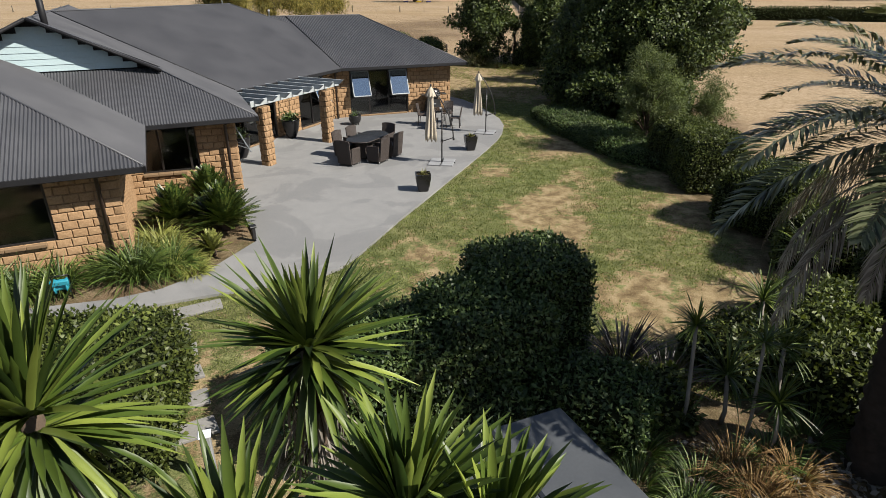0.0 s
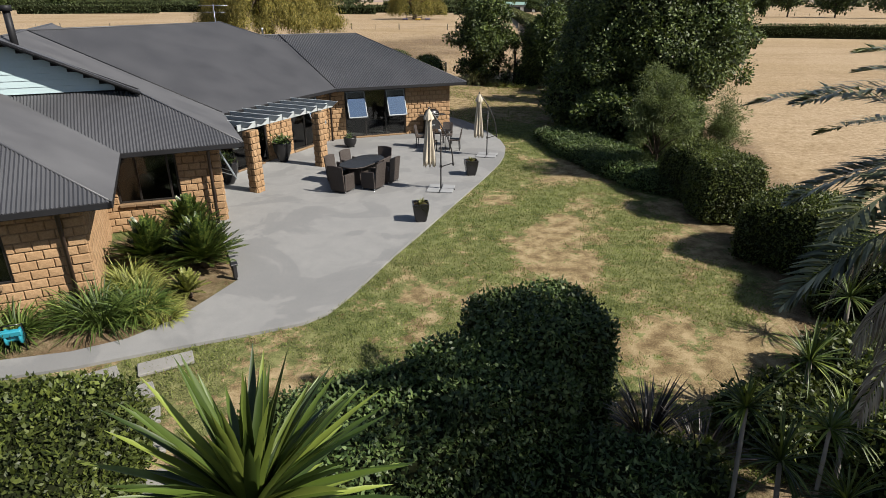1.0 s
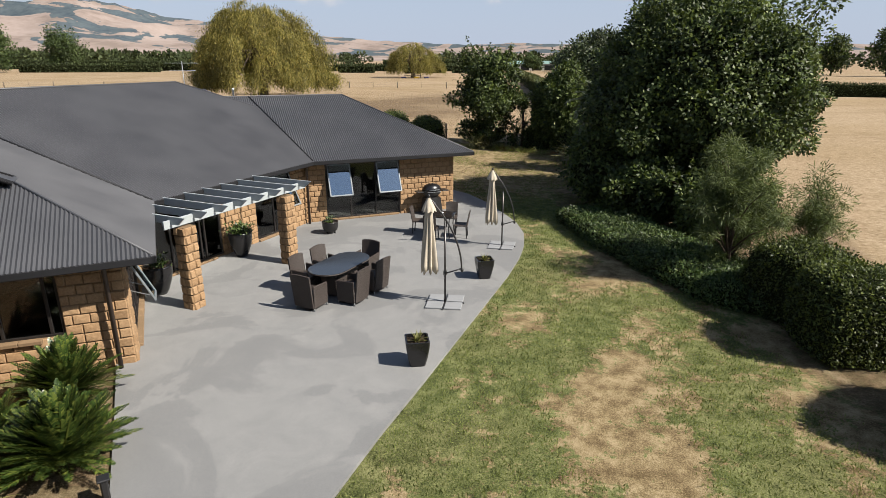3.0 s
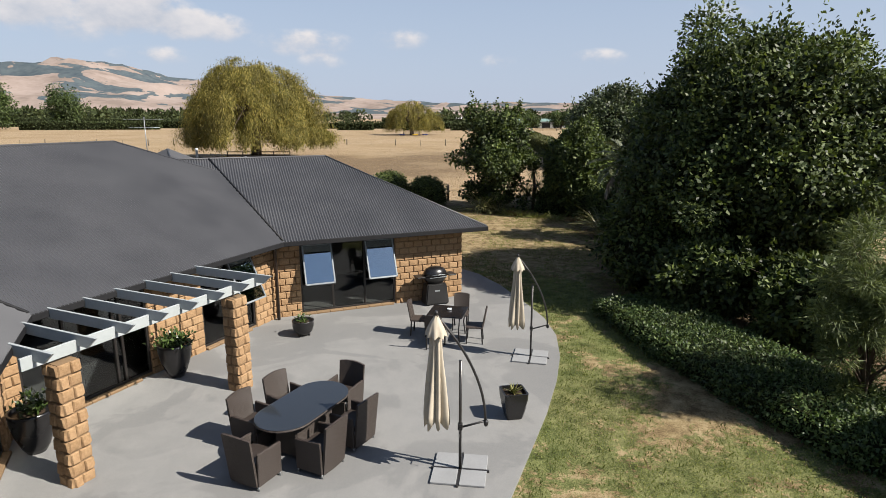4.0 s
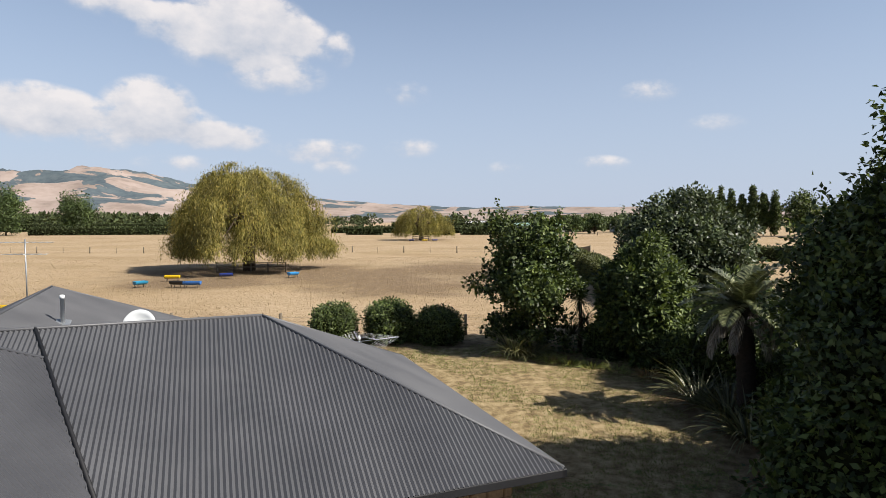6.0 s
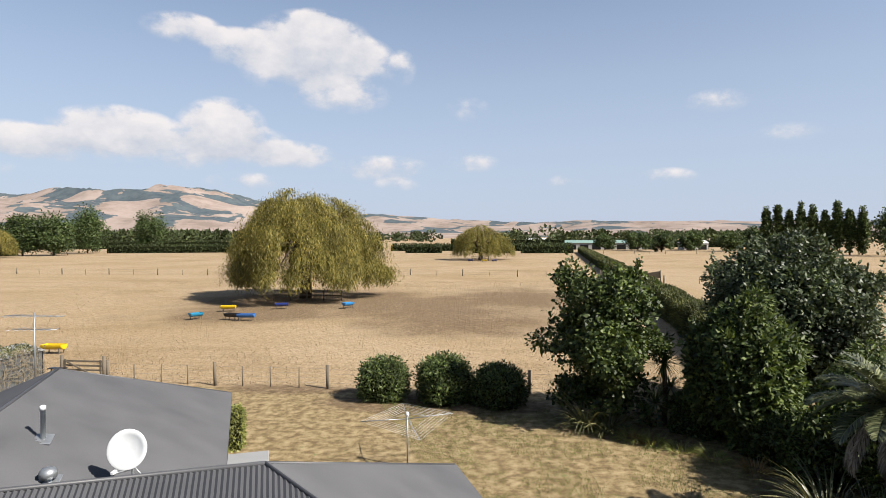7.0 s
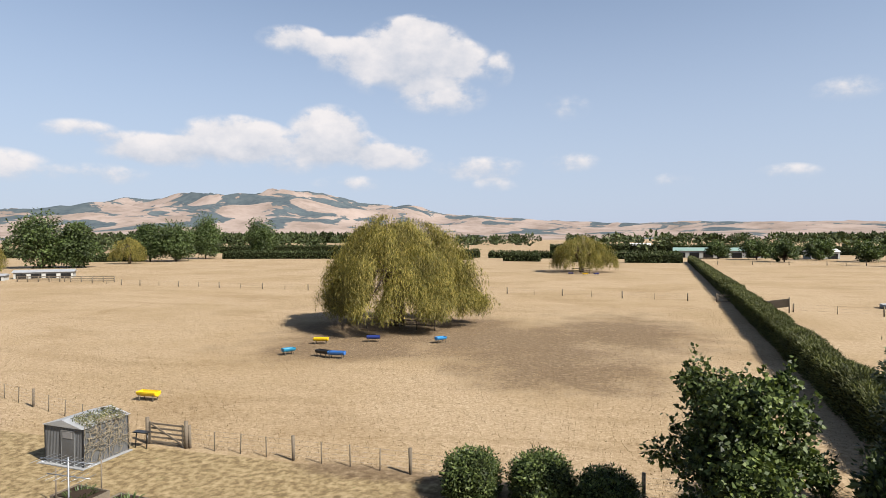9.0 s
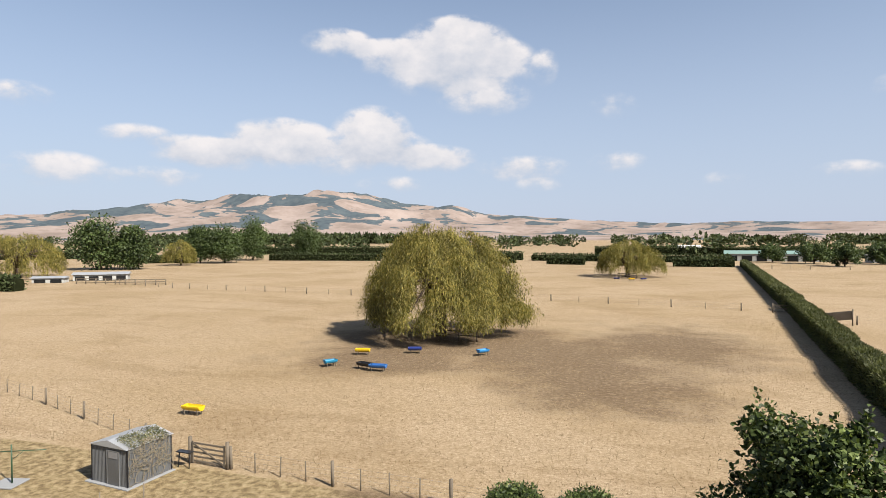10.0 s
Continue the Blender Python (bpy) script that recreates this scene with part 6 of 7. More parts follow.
# ---- paddock: weeping willows ----
def willow(at, height, spread, strands, seed, label, leaf=0.5, hem=1.0):
    rng = np.random.default_rng(seed)
    root = thing("willow_tree", label, "tree", at, 0, "weeping willows")
    plumes = 150
    # plumes: a domed top, straight flanks and a skirt, each a fall of strands from one bough
    s = rng.random(plumes) ** 0.95
    az = 2.399963 * np.arange(plumes) + rng.normal(size=plumes) * 0.25
    lobe = 1 + 0.12 * np.sin(az * 3 + seed) + 0.09 * np.sin(az * 7 + seed * 2)
    wide = (1 - np.clip((s - 0.05) / 0.95, 0, 1) ** 2.7) ** 0.58 * 0.88 * lobe * (0.66 + 0.34 * rng.random(plumes) ** 0.4)
    foot = np.stack([np.cos(az) * wide * spread / 2, np.sin(az) * wide * spread / 2, height * (0.27 + 0.70 * s) * (0.91 + 0.12 * rng.random(plumes))], 1)
    own = rng.integers(0, plumes, strands)
    girth = height * (0.024 + 0.034 * rng.random(plumes))[own]
    off = rng.normal(size=(strands, 3))
    off[:, 2] = -np.abs(off[:, 2]) * 0.55 + 0.3
    top = foot[own] + off * girth[:, None]
    fall = height * (0.20 + 0.20 * rng.random(plumes)[own]) * (0.65 + 0.5 * rng.random(strands))
    hang = np.clip(np.minimum(fall, top[:, 2] - hem - rng.random(strands) * height * 0.09), 0.5, None)
    per = 21
    t = np.linspace(0, 1, per)[None, :, None]
    out = unit(top * np.array([1, 1, 0]) + rng.normal(size=top.shape) * np.array([0.6, 0.6, 0]))
    p = top[:, None, :] + out[:, None, :] * (height * 0.115 * np.sin(np.minimum(t * 2.4, 1.45))) + np.array([0, 0, -1.0]) * (t ** 1.35) * hang[:, None, None] + rng.normal(size=(strands, per, 3)) * height * 0.011
    p = p.reshape(-1, 3)
    way = rng.normal(size=p.shape) * 0.45 + np.array([0, 0, -1.0])
    v, f = leaf_quads(p, way, leaf * (0.5 + 0.7 * rng.random(len(p))), leaf * 0.15, rng, np.repeat(off + unit(top * np.array([1, 1, 0])) * 0.7 + np.array([0, 0, 0.3]), per, 0))
    rows = [([(0, 0, -0.2), (0.1, 0, height * 0.22), (0.2, 0.1, height * 0.5)], [spread * 0.045, spread * 0.036, spread * 0.018])]
    for k in range(0, plumes, 6):
        q = foot[k] * np.array([0.85, 0.85, 0.95])
        rows.append(([(0, 0, height * 0.18), (q[0] * 0.4, q[1] * 0.4, height * 0.5), tuple(q)], [spread * 0.018, spread * 0.011, 0.03]))
    part("trunk", tubes("trunk", M_bark, rows, 8), M_bark, root)
    part("crown", mesh_of("crown", v, f, M_willow), M_willow, root)
    return root


willow((-26.1, 97.0, 0), 14.0, 18.0, 6600, 201, "large yellow-green weeping willow in the paddock", 0.5, 1.55)
willow((-9.2, 213.3, 0), 11.4, 18.5, 1500, 202, "weeping willow farther across the paddock", 0.6)
willow((-187.0, 157.0, 0), 14.5, 27.0, 1300, 203, "weeping willow by the far stock yard", 0.8)
willow((-200.0, 238.0, 0), 12.0, 13.0, 600, 204, "small weeping willow by the far trees", 0.8)

# trees across the paddock
for i, (x, y, h, w) in enumerate(((-203, 200, 21, 22), (-193, 206, 18, 15), (-209, 260, 20, 18), (-197, 263, 19.5, 20), (-206, 296, 23, 20), (-191, 324, 22, 20))):
    broad_tree("tree", "broad dark green paddock tree", (x, y, 0), h, w, 80, 100, (0.9, 0.55), M_leaf_mid, 210 + i, -0.02, 0.4, 0.2, 0.4, None, "trees across the paddock")
for i, (x, y, h, w) in enumerate(((61.6, 318, 10, 17), (66.8, 295, 9.3, 16), (86, 318, 9.5, 14), (98, 300, 10, 13), (112, 310, 11, 14), (48, 330, 9, 12))):
    broad_tree("tree", "round green paddock tree by the far sheds", (x, y, 0), h, w, 50, 90, (0.7, 0.45), M_leaf_mid, 220 + i, 0.02, 0.3, 0.2, 0.3, None, "trees across the paddock")
for i in range(9):
    broad_tree("poplar", "tall narrow dark poplar in a row", (97 + 3.5 * i, 262 - 1.4 * i, 0), 20.0 + 1.8 * math.sin(i * 2.3), 4.6, 130, 60, (0.6, 0.34), M_leaf, 230 + i, -0.06, 0.25, 0.19, 2.0, None, "row of poplars", 0.05)
for i, (x, y, h, w) in enumerate(((128, 238, 20, 13), (142, 232, 16, 12), (155, 222, 19, 13), (170, 215, 17, 12), (-120, 330, 12, 10), (-100, 335, 13, 9))):
    broad_tree("tree", "dark conifer-like paddock tree", (x, y, 0), h, w, 50, 90, (0.8, 0.5), M_leaf, 250 + i, 0.06, 0.3, 0.2, 0.9, None, "trees across the paddock")


# ---- hedgerows ----
def hedgerow(p, q, width, height, per_m, leaf, seed, label, mat=None, rough=0.18):
    """A long uneven hedge from p to q: a near-black core as inner shade, and a coat of leaf sprays."""
    rng = np.random.default_rng(seed)
    p, q = Vector(p), Vector(q)
    d = q - p
    length = d.length
    root = thing("hedgerow", label, "hedge", (p.x, p.y, 0), math.degrees(math.atan2(d.y, d.x)))
    n = int(length / 1.2)
    vs, fs = [], []
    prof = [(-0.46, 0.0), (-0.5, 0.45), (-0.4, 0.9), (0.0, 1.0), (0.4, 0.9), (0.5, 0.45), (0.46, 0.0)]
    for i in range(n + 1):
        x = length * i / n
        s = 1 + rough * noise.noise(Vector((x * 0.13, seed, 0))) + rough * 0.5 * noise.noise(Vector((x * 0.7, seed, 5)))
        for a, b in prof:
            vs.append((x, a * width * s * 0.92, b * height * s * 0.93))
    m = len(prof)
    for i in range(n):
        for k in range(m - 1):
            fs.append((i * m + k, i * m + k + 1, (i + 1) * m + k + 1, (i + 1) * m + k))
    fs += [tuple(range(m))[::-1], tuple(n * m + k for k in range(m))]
    # the strip is an added dark solid, shade painted behind the sprays
    part("inner_growth", mesh_of("inner_growth", vs, fs, M_core), M_core, root, "near-black core that stands for inner shade")
    k = int(length * per_m)
    x = rng.random(k) * length
    u = rng.random(k) * (m - 1)
    i0 = np.floor(u).astype(int)
    t = (u - i0)[:, None]
    pr = np.array(prof)
    yz = pr[i0] * (1 - t) + pr[np.minimum(i0 + 1, m - 1)] * t
    s = np.array([1 + rough * noise.noise(Vector((a * 0.13, seed, 0))) + rough * 0.5 * noise.noise(Vector((a * 0.7, seed, 5))) for a in x])
    pts = np.stack([x, yz[:, 0] * width * s, np.maximum(yz[:, 1] * height * s - 0.05, 0.03)], 1)
    out = np.stack([np.zeros(k), yz[:, 0] * 1.2, yz[:, 1] - 0.2], 1) + rng.normal(size=(k, 3)) * 0.45
    v, f = leaf_quads(pts, out, leaf[0] * (0.6 + 0.8 * rng.random(k)), leaf[1], rng)
    part("foliage", mesh_of("foliage", v, f, mat or M_hedgerow), mat or M_hedgerow, root)
    return root


M_hedgerow = leaf_material("hedgerow_leaf", (0.045, 0.056, 0.013), (0.10, 0.115, 0.030), (0.19, 0.20, 0.065), 0.6, 0.3, 0.2, 0.3)
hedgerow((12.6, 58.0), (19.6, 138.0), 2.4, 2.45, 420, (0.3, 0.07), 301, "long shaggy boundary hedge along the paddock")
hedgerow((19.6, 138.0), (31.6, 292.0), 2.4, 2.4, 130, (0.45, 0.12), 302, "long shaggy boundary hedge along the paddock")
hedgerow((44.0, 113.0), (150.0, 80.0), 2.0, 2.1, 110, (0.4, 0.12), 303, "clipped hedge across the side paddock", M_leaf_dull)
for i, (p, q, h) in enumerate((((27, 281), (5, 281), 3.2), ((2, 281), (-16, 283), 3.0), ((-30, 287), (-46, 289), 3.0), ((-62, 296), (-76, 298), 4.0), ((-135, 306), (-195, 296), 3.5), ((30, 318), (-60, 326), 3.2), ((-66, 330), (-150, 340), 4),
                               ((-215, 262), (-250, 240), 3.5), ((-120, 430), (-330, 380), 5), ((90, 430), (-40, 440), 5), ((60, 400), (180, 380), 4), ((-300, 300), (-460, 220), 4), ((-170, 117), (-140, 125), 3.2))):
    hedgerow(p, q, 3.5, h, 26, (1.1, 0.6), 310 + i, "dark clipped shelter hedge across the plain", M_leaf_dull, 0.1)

# far woods: clumps of trees out to the hills
rng = np.random.default_rng(330)
vs, fs, n = [], [], 0
for k in range(430):
    b = np.radians(-78 + 150 * rng.random())
    r = 360 + 1150 * rng.random() ** 0.8
    if r < 430 and rng.random() < 0.6:
        r += 250
    h, w = 6 + 7 * rng.random() + r * 0.003, 8 + 10 * rng.random()
    if rng.random() < 0.25:
        w *= 2.6
    cx, cy = math.sin(b) * r, 28 + math.cos(b) * r
    m = 110
    d = unit(rng.normal(size=(m, 3)))
    p = d * (rng.random((m, 1)) ** 0.3) * np.array([w / 2, w / 2, h * 0.46]) + np.array([cx, cy, h * 0.5])
    v, f = leaf_quads(p, d + rng.normal(size=d.shape) * 0.4, 3.2, 2.4, rng)
    vs.append(v)
    fs.append(f + n)
    n += len(v)
tagged(new("far_woods", mesh_of("far_woods", np.concatenate(vs), np.concatenate(fs), M_leaf_dull)), "scattered trees across the distant plain", "woods", "", "stuff")
# pale ground of other paddocks shows between them; the far bush at the hills' foot
for i, (p, q, h) in enumerate((((-900, 900), (-420, 1150), 15), ((300, 1250), (620, 1150), 9))):
    hedgerow(p, q, 30, h, 5, (7.0, 4.5), 340 + i, "belt of dark trees far across the plain", M_leaf_dull, 0.5)

# ---- far buildings ----
M_shed_roof = plain("zinc_roof", (0.50, 0.51, 0.52), 0.4, 0.5, 0.4, 12, 0.12)
M_wall_far = plain("pale_shed_wall", (0.50, 0.50, 0.47), 0.8, 0.2, 0, 3, 0.1)
M_roof_green = plain("green_shed_roof", (0.24, 0.36, 0.32), 0.6, 0.3, 0, 3, 0.15)
M_roof_white = plain("white_shed_roof", (0.80, 0.80, 0.80), 0.5, 0.3, 0, 3, 0.08)
M_dark_gap = plain("dark_opening", (0.02, 0.02, 0.02), 0.9, 0.1)


def far_shed(at, size, turn, roof, label, bays=3):
    w, d, h = size
    s = thing("farm_shed", label, "shed", at, turn)
    part("wall", boxes(((w, d, h), (0, 0, h / 2))), M_wall_far, s)
    bm = bmesh.new()
    q = [bm.verts.new(c) for c in ((-w / 2 - 0.4, -d / 2 - 0.4, h), (w / 2 + 0.4, -d / 2 - 0.4, h), (w / 2 + 0.4, d / 2 + 0.4, h), (-w / 2 - 0.4, d / 2 + 0.4, h), (-w / 2 - 0.4, 0, h + d * 0.17), (w / 2 + 0.4, 0, h + d * 0.17))]
    for f in ((0, 1, 5, 4), (2, 3, 4, 5), (1, 2, 5), (3, 0, 4), (3, 2, 1, 0)):
        bm.faces.new([q[k] for k in f])
    part("roof", bm, roof, s)
    for k in range(bays):
        x = -w / 2 + w * (k + 0.5) / bays
        part("door", boxes(((w / bays * 0.7, 0.1, h * 0.75), (x, -d / 2 - 0.02, h * 0.375))), M_dark_gap, s)
    return s


far_shed((52, 345, 0), (44, 9, 3.4), -4, M_roof_green, "long farm shed with pale green roof", 7)
far_shed((92, 335, 0), (12, 8, 3.2), 8, M_roof_white, "white farm building among trees", 2)
far_shed((20, 470, 0), (14, 9, 4.0), 3, M_roof_white, "large white-roofed shed far off", 3)
far_shed((112, 290, 0), (10, 7, 3.2), -10, M_roof_green, "small farmhouse beside the trees", 3)
far_shed((-153, 158, 0), (14, 4, 1.7), 38, M_shed_roof, "pale open stock shed by the yards", 4)
far_shed((-158, 146, 0), (8, 3, 1.3), 30, M_shed_roof, "low pale farm building by the yards", 2)

# ---- fences ----
M_post = plain("weathered_timber", (0.20, 0.165, 0.125), 0.95, 0.1, 0, 12, 0.3, 0.5)
M_wire = plain("fence_wire", (0.30, 0.29, 0.27), 0.5, 0.4, 0.6)


def fence(points, gap, height, seed, label, radius=0.05, wires=4, stout=4):
    r = random.Random(seed)
    p0 = Vector(points[0])
    root = thing("fence", label, "fence", (p0.x, p0.y, 0))
    for p, q in zip(points, points[1:]):
        p, q = Vector(p) - p0, Vector(q) - p0
        d = q - p
        n = max(1, round(d.length / gap))
        for k in range(n + 1):
            c = p + d * (k / n)
            big = k % stout == 0
            h = height * (1.12 if big else 0.95) + r.uniform(-0.05, 0.05)
            lean = (r.uniform(-0.04, 0.04), r.uniform(-0.04, 0.04))
            part("post", tubes("post", M_post, [([(c.x, c.y, -0.1), (c.x + lean[0], c.y + lean[1], h)], radius * (1.5 if big else 0.55))], 7), M_post, root)
        for w in range(wires):
            z = height * (0.25 + 0.7 * w / max(1, wires - 1))
            part("wire", tubes("wire", M_wire, [([(p.x, p.y, z), ((p + q).x / 2, (p + q).y / 2, z - 0.02), (q.x, q.y, z)], 0.004)], 4), M_wire, root)
    return root


fence([(-9.9, 53.75), (-22.1, 54.0)], 1.55, 1.05, 401, "post and wire fence between lawn and paddock", 0.055)
fence([(-9.9, 53.75), (0.3, 53.6), (8.5, 53.4)], 2.6, 1.0, 402, "post and wire fence behind the shrubs", 0.05)
fence([(-29.5, 55.6), (-43.0, 59.5), (-70.0, 66.0)], 2.1, 1.05, 403, "post and wire fence beyond the shed", 0.05)
fence([(11.6, 134.6), (-25, 141.0), (-61, 138.6), (-111.5, 142.0), (-150, 150.0)], 5.5, 1.15, 404, "old fence line across the paddock", 0.07, 3, 2)
fence([(24, 122), (70, 112), (130, 98)], 5.0, 1.15, 405, "fence line across the side paddock", 0.07, 3, 2)
fence([(38, 270), (150, 262)], 6.0, 1.3, 406, "far paddock fence of timber posts", 0.09, 3, 2)


def rail_gate(at, turn, width, height, label, rails=5):
    g = thing("field_gate", label, "gate", at, turn)
    for x in (0, width):
        part("gate_post", tubes("gate_post", M_post, [([(x, 0, -0.1), (x, 0, height + 0.25)], 0.1)], 10), M_post, g)
    for k in range(rails):
        z = 0.15 + (height - 0.2) * k / (rails - 1)
        part("rail", boxes(((width - 0.3, 0.035, 0.1), (width / 2, 0, z), None, 0.006)), M_post, g)
    for x in (0.2, width - 0.2):
        part("stile", boxes(((0.1, 0.04, height), (x, -0.03, height / 2 + 0.05), None, 0.006)), M_post, g)
    part("brace", boxes((((width - 0.4) * 1.08, 0.03, 0.09), (width / 2, -0.035, height / 2 + 0.05), (0, math.degrees(math.atan2(height - 0.2, width - 0.4)), 0), 0.006)), M_post, g)
    return g


rail_gate((-24.75, 54.0, 0), -2, 2.5, 1.15, "weathered timber five-rail farm gate")
rail_gate((15.9, 133.6, 0), -8, 3.0, 1.2, "pale timber gate at the hedge gap", 3)
rampy = thing("loading_ramp", "weathered timber stock loading ramp", "loading ramp", (22.3, 121.8, 0), -15)
part("ramp_wall", boxes(((3.4, 0.12, 1.0), (-0.6, 0.6, 1.1), (0, -10, 0))), M_post, rampy)
part("ramp_wall", boxes(((3.4, 0.12, 1.0), (-0.6, -0.6, 1.1), (0, -10, 0))), M_post, rampy)
part("deck", boxes(((3.4, 1.2, 0.1), (-0.6, 0, 0.6), (0, -10, 0))), M_post, rampy)
for z in (1.1, 1.5, 1.9):
    part("end_rail", boxes(((0.08, 1.3, 0.12), (1.1, 0, z))), M_slab, rampy)
for y in (-0.6, 0.6):
    part("ramp_post", tubes("ramp_post", M_post, [([(1.1, y, 0), (1.1, y, 2.1)], 0.09)], 8), M_post, rampy)
ring = solo("water_trough", turned([(1.3, 0), (1.3, 0.6), (1.18, 0.6), (1.15, 0.35)], 24), M_slab, "round concrete water trough in the side paddock", "trough")
ring.matrix_basis = pose(38.9, 130, 0)
yard = thing("stock_yard", "weathered timber rail yard by the far sheds", "stock yard", (-120, 148.5, 0), 8)
for x in range(-9, 1):
    part("post", tubes("post", M_post, [([(x * 3.0, 0, -0.1), (x * 3.0, 0, 1.5)], 0.12)], 6), M_post, yard)
for z in (0.5, 0.95, 1.4):
    part("rail", boxes(((27, 0.08, 0.16), (-13.5, 0, z))), M_post, yard)

# ---- feed troughs made of barrels ----
TROUGHS = {"turquoise": (0.02, 0.26, 0.45), "yellow": (0.75, 0.50, 0.01), "navy": (0.02, 0.045, 0.24), "sky_blue": (0.03, 0.24, 0.55), "black": (0.02, 0.02, 0.022), "blue": (0.04, 0.17, 0.50)}


def feed_trough(at, turn, colour, length=1.35):
    mat = plain("barrel_" + colour, TROUGHS[colour], 0.4, 0.5, 0, 14, 0.12)
    t = thing("feed_trough", colour.replace("_", " ") + " half-barrel plastic feed trough on legs", "feed trough", at, turn, "feed troughs in the paddock")
    bm = bmesh.new()
    n, rad = 12, 0.34
    rings = []
    for x, k in ((-length / 2, 0.93), (-length / 2 + 0.05, 1.0), (0, 1.03), (length / 2 - 0.05, 1.0), (length / 2, 0.93)):
        outer = [bm.verts.new((x, rad * k * math.cos(math.pi + math.pi * i / n), 0.62 + rad * k * math.sin(math.pi + math.pi * i / n))) for i in range(n + 1)]
        inner = [bm.verts.new((x * 0.96, rad * k * 0.93 * math.cos(math.pi + math.pi * i / n), 0.625 + rad * k * 0.93 * math.sin(math.pi + math.pi * i / n))) for i in range(n + 1)]
        rings.append((outer, inner))
    for (a, ai), (b, bi) in zip(rings, rings[1:]):
        for i in range(n):
            bm.faces.new((a[i], a[i + 1], b[i + 1], b[i]))
            bm.faces.new((ai[i + 1], ai[i], bi[i], bi[i + 1]))
        for i in (0, n):
            bm.faces.new((a[i], b[i], bi[i], ai[i]))
    for (o, inn) in (rings[0], rings[-1]):
        bm.faces.new(o)
        bm.faces.new(inn)
    bmesh.ops.recalc_face_normals(bm, faces=bm.faces[:])
    part("barrel", bm, mat, t)
    for x in (-length * 0.35, length * 0.35):
        for y in (-0.22, 0.22):
            part("leg", boxes(((0.05, 0.05, 0.42), (x, y * 1.1, 0.2), (8 if y < 0 else -8, 0, 0))), M_post, t)
    return t


feed_trough((-29.9, 77.3, 0), 55, "turquoise", 1.2)
feed_trough((-29.6, 83.2, 0), 15, "yellow", 1.5)
feed_trough((-24.8, 85.6, 0), 20, "navy", 1.4)
feed_trough((-17.8, 86.7, 0), 50, "sky_blue", 1.2)
feed_trough((-26.3, 77.2, 0), -15, "black", 1.5)
feed_trough((-24.8, 76.9, 0), 5, "blue", 1.6)
feed_trough((-31.0, 61.0, 0), 2, "yellow", 1.5)
for i, (x, y, c) in enumerate(((-11.5, 199, "navy"), (-7.5, 198, "yellow"), (-4.5, 199, "navy"))):
    feed_trough((x, y, 0), 20 * i, c, 1.6)
rails = thing("tree_guard", "timber rail guard round the willow trunk", "rail guard", (-24.6, 94.0, 0), 0)
for x in (-4.5, -2.4, -0.3, 1.8, 4.0):
    part("post", tubes("post", M_post, [([(x, 0, -0.1), (x, 0, 1.25)], 0.08)], 8), M_post, rails)
for z in (0.65, 1.15):
    part("rail", boxes(((8.6, 0.06, 0.13), (-0.25, -0.08, z))), M_post, rails)
guard = thing("tree_guard", "timber rail guard under the farther willow", "rail guard", (-9.0, 206, 0), 0)
for x in (-2.5, 0, 2.5):
    part("post", tubes("post", M_post, [([(x, 0, -0.1), (x, 0, 1.5)], 0.12)], 6), M_post, guard)
for z in (0.8, 1.4):
    part("rail", boxes(((5.4, 0.1, 0.2), (0, -0.08, z))), M_post, guard)

# ---- garden shed ----
M_shed = plain("grey_shed_steel", (0.17, 0.175, 0.18), 0.45, 0.4, 0.3, 15, 0.15)
M_vine = plain("dry_vine", (0.30, 0.255, 0.185), 0.95, 0.1, 0, 12, 0.25)
shed = thing("garden_shed", "small grey ribbed steel shed under a dry vine", "shed", (-27.62, 50.5, 0), -4)
SW, SD, SH = 2.5, 2.55, 1.88


def ribbed(length, height, step=0.1):
    vs, fs, n = [], [], int(length / step)
    for i in range(n * 2 + 1):
        x = length * i / (2 * n)
        for z in (0, height):
            vs.append((x, 0.012 if i % 2 else -0.012, z))
    for i in range(n * 2):
        fs.append((2 * i, 2 * i + 2, 2 * i + 3, 2 * i + 1))
    return mesh_of("cladding", vs, fs, M_shed)


for m, length in ((pose(0, 0, 0), SW), (pose(SW, 0, 0, 0, 0, 90), SD), (pose(SW, SD, 0, 0, 0, 180), SW), (pose(0, SD, 0, 0, 0, -90), SD)):
    part("cladding", ribbed(length, SH), M_shed, shed, "ribbed grey steel sheet").matrix_basis = m
bm = bmesh.new()
o = 0.1
q = [bm.verts.new(c) for c in ((-o, -o, SH), (SW + o, -o, SH), (SW + o, SD + o, SH), (-o, SD + o, SH), (SW / 2, -o, SH + 0.33), (SW / 2, SD + o, SH + 0.33))]
for f in ((0, 4, 5, 3), (4, 1, 2, 5), (0, 1, 4), (2, 3, 5), (3, 2, 1, 0)):
    bm.faces.new([q[k] for k in f])
part("roof", bm, M_shed_roof, shed, "pale zinc roof")
door = part("door", boxes(((0.8, 0.03, 1.65), (1.55, -0.03, 0.85), None, 0.006)), M_shed, shed)
part("frame", boxes(((0.04, 0.04, 1.7), (1.13, -0.035, 0.86)), ((0.04, 0.04, 1.7), (1.97, -0.035, 0.86)), ((0.88, 0.04, 0.04), (1.55, -0.035, 1.7))), M_steel, door)
part("window", boxes(((0.62, 0.02, 0.3), (1.55, -0.055, 1.5))), M_soffit, door)
for x, y in ((0, 0), (SW, 0), (SW, SD)):
    part("corner_post", boxes(((0.05, 0.05, SH), (x, y, SH / 2))), M_fascia, shed)
part("slab", boxes(((SW + 0.5, SD + 0.3, 0.06), (SW / 2 - 0.05, SD / 2 - 0.05, 0.01), None, 0.01)), M_slab, shed)
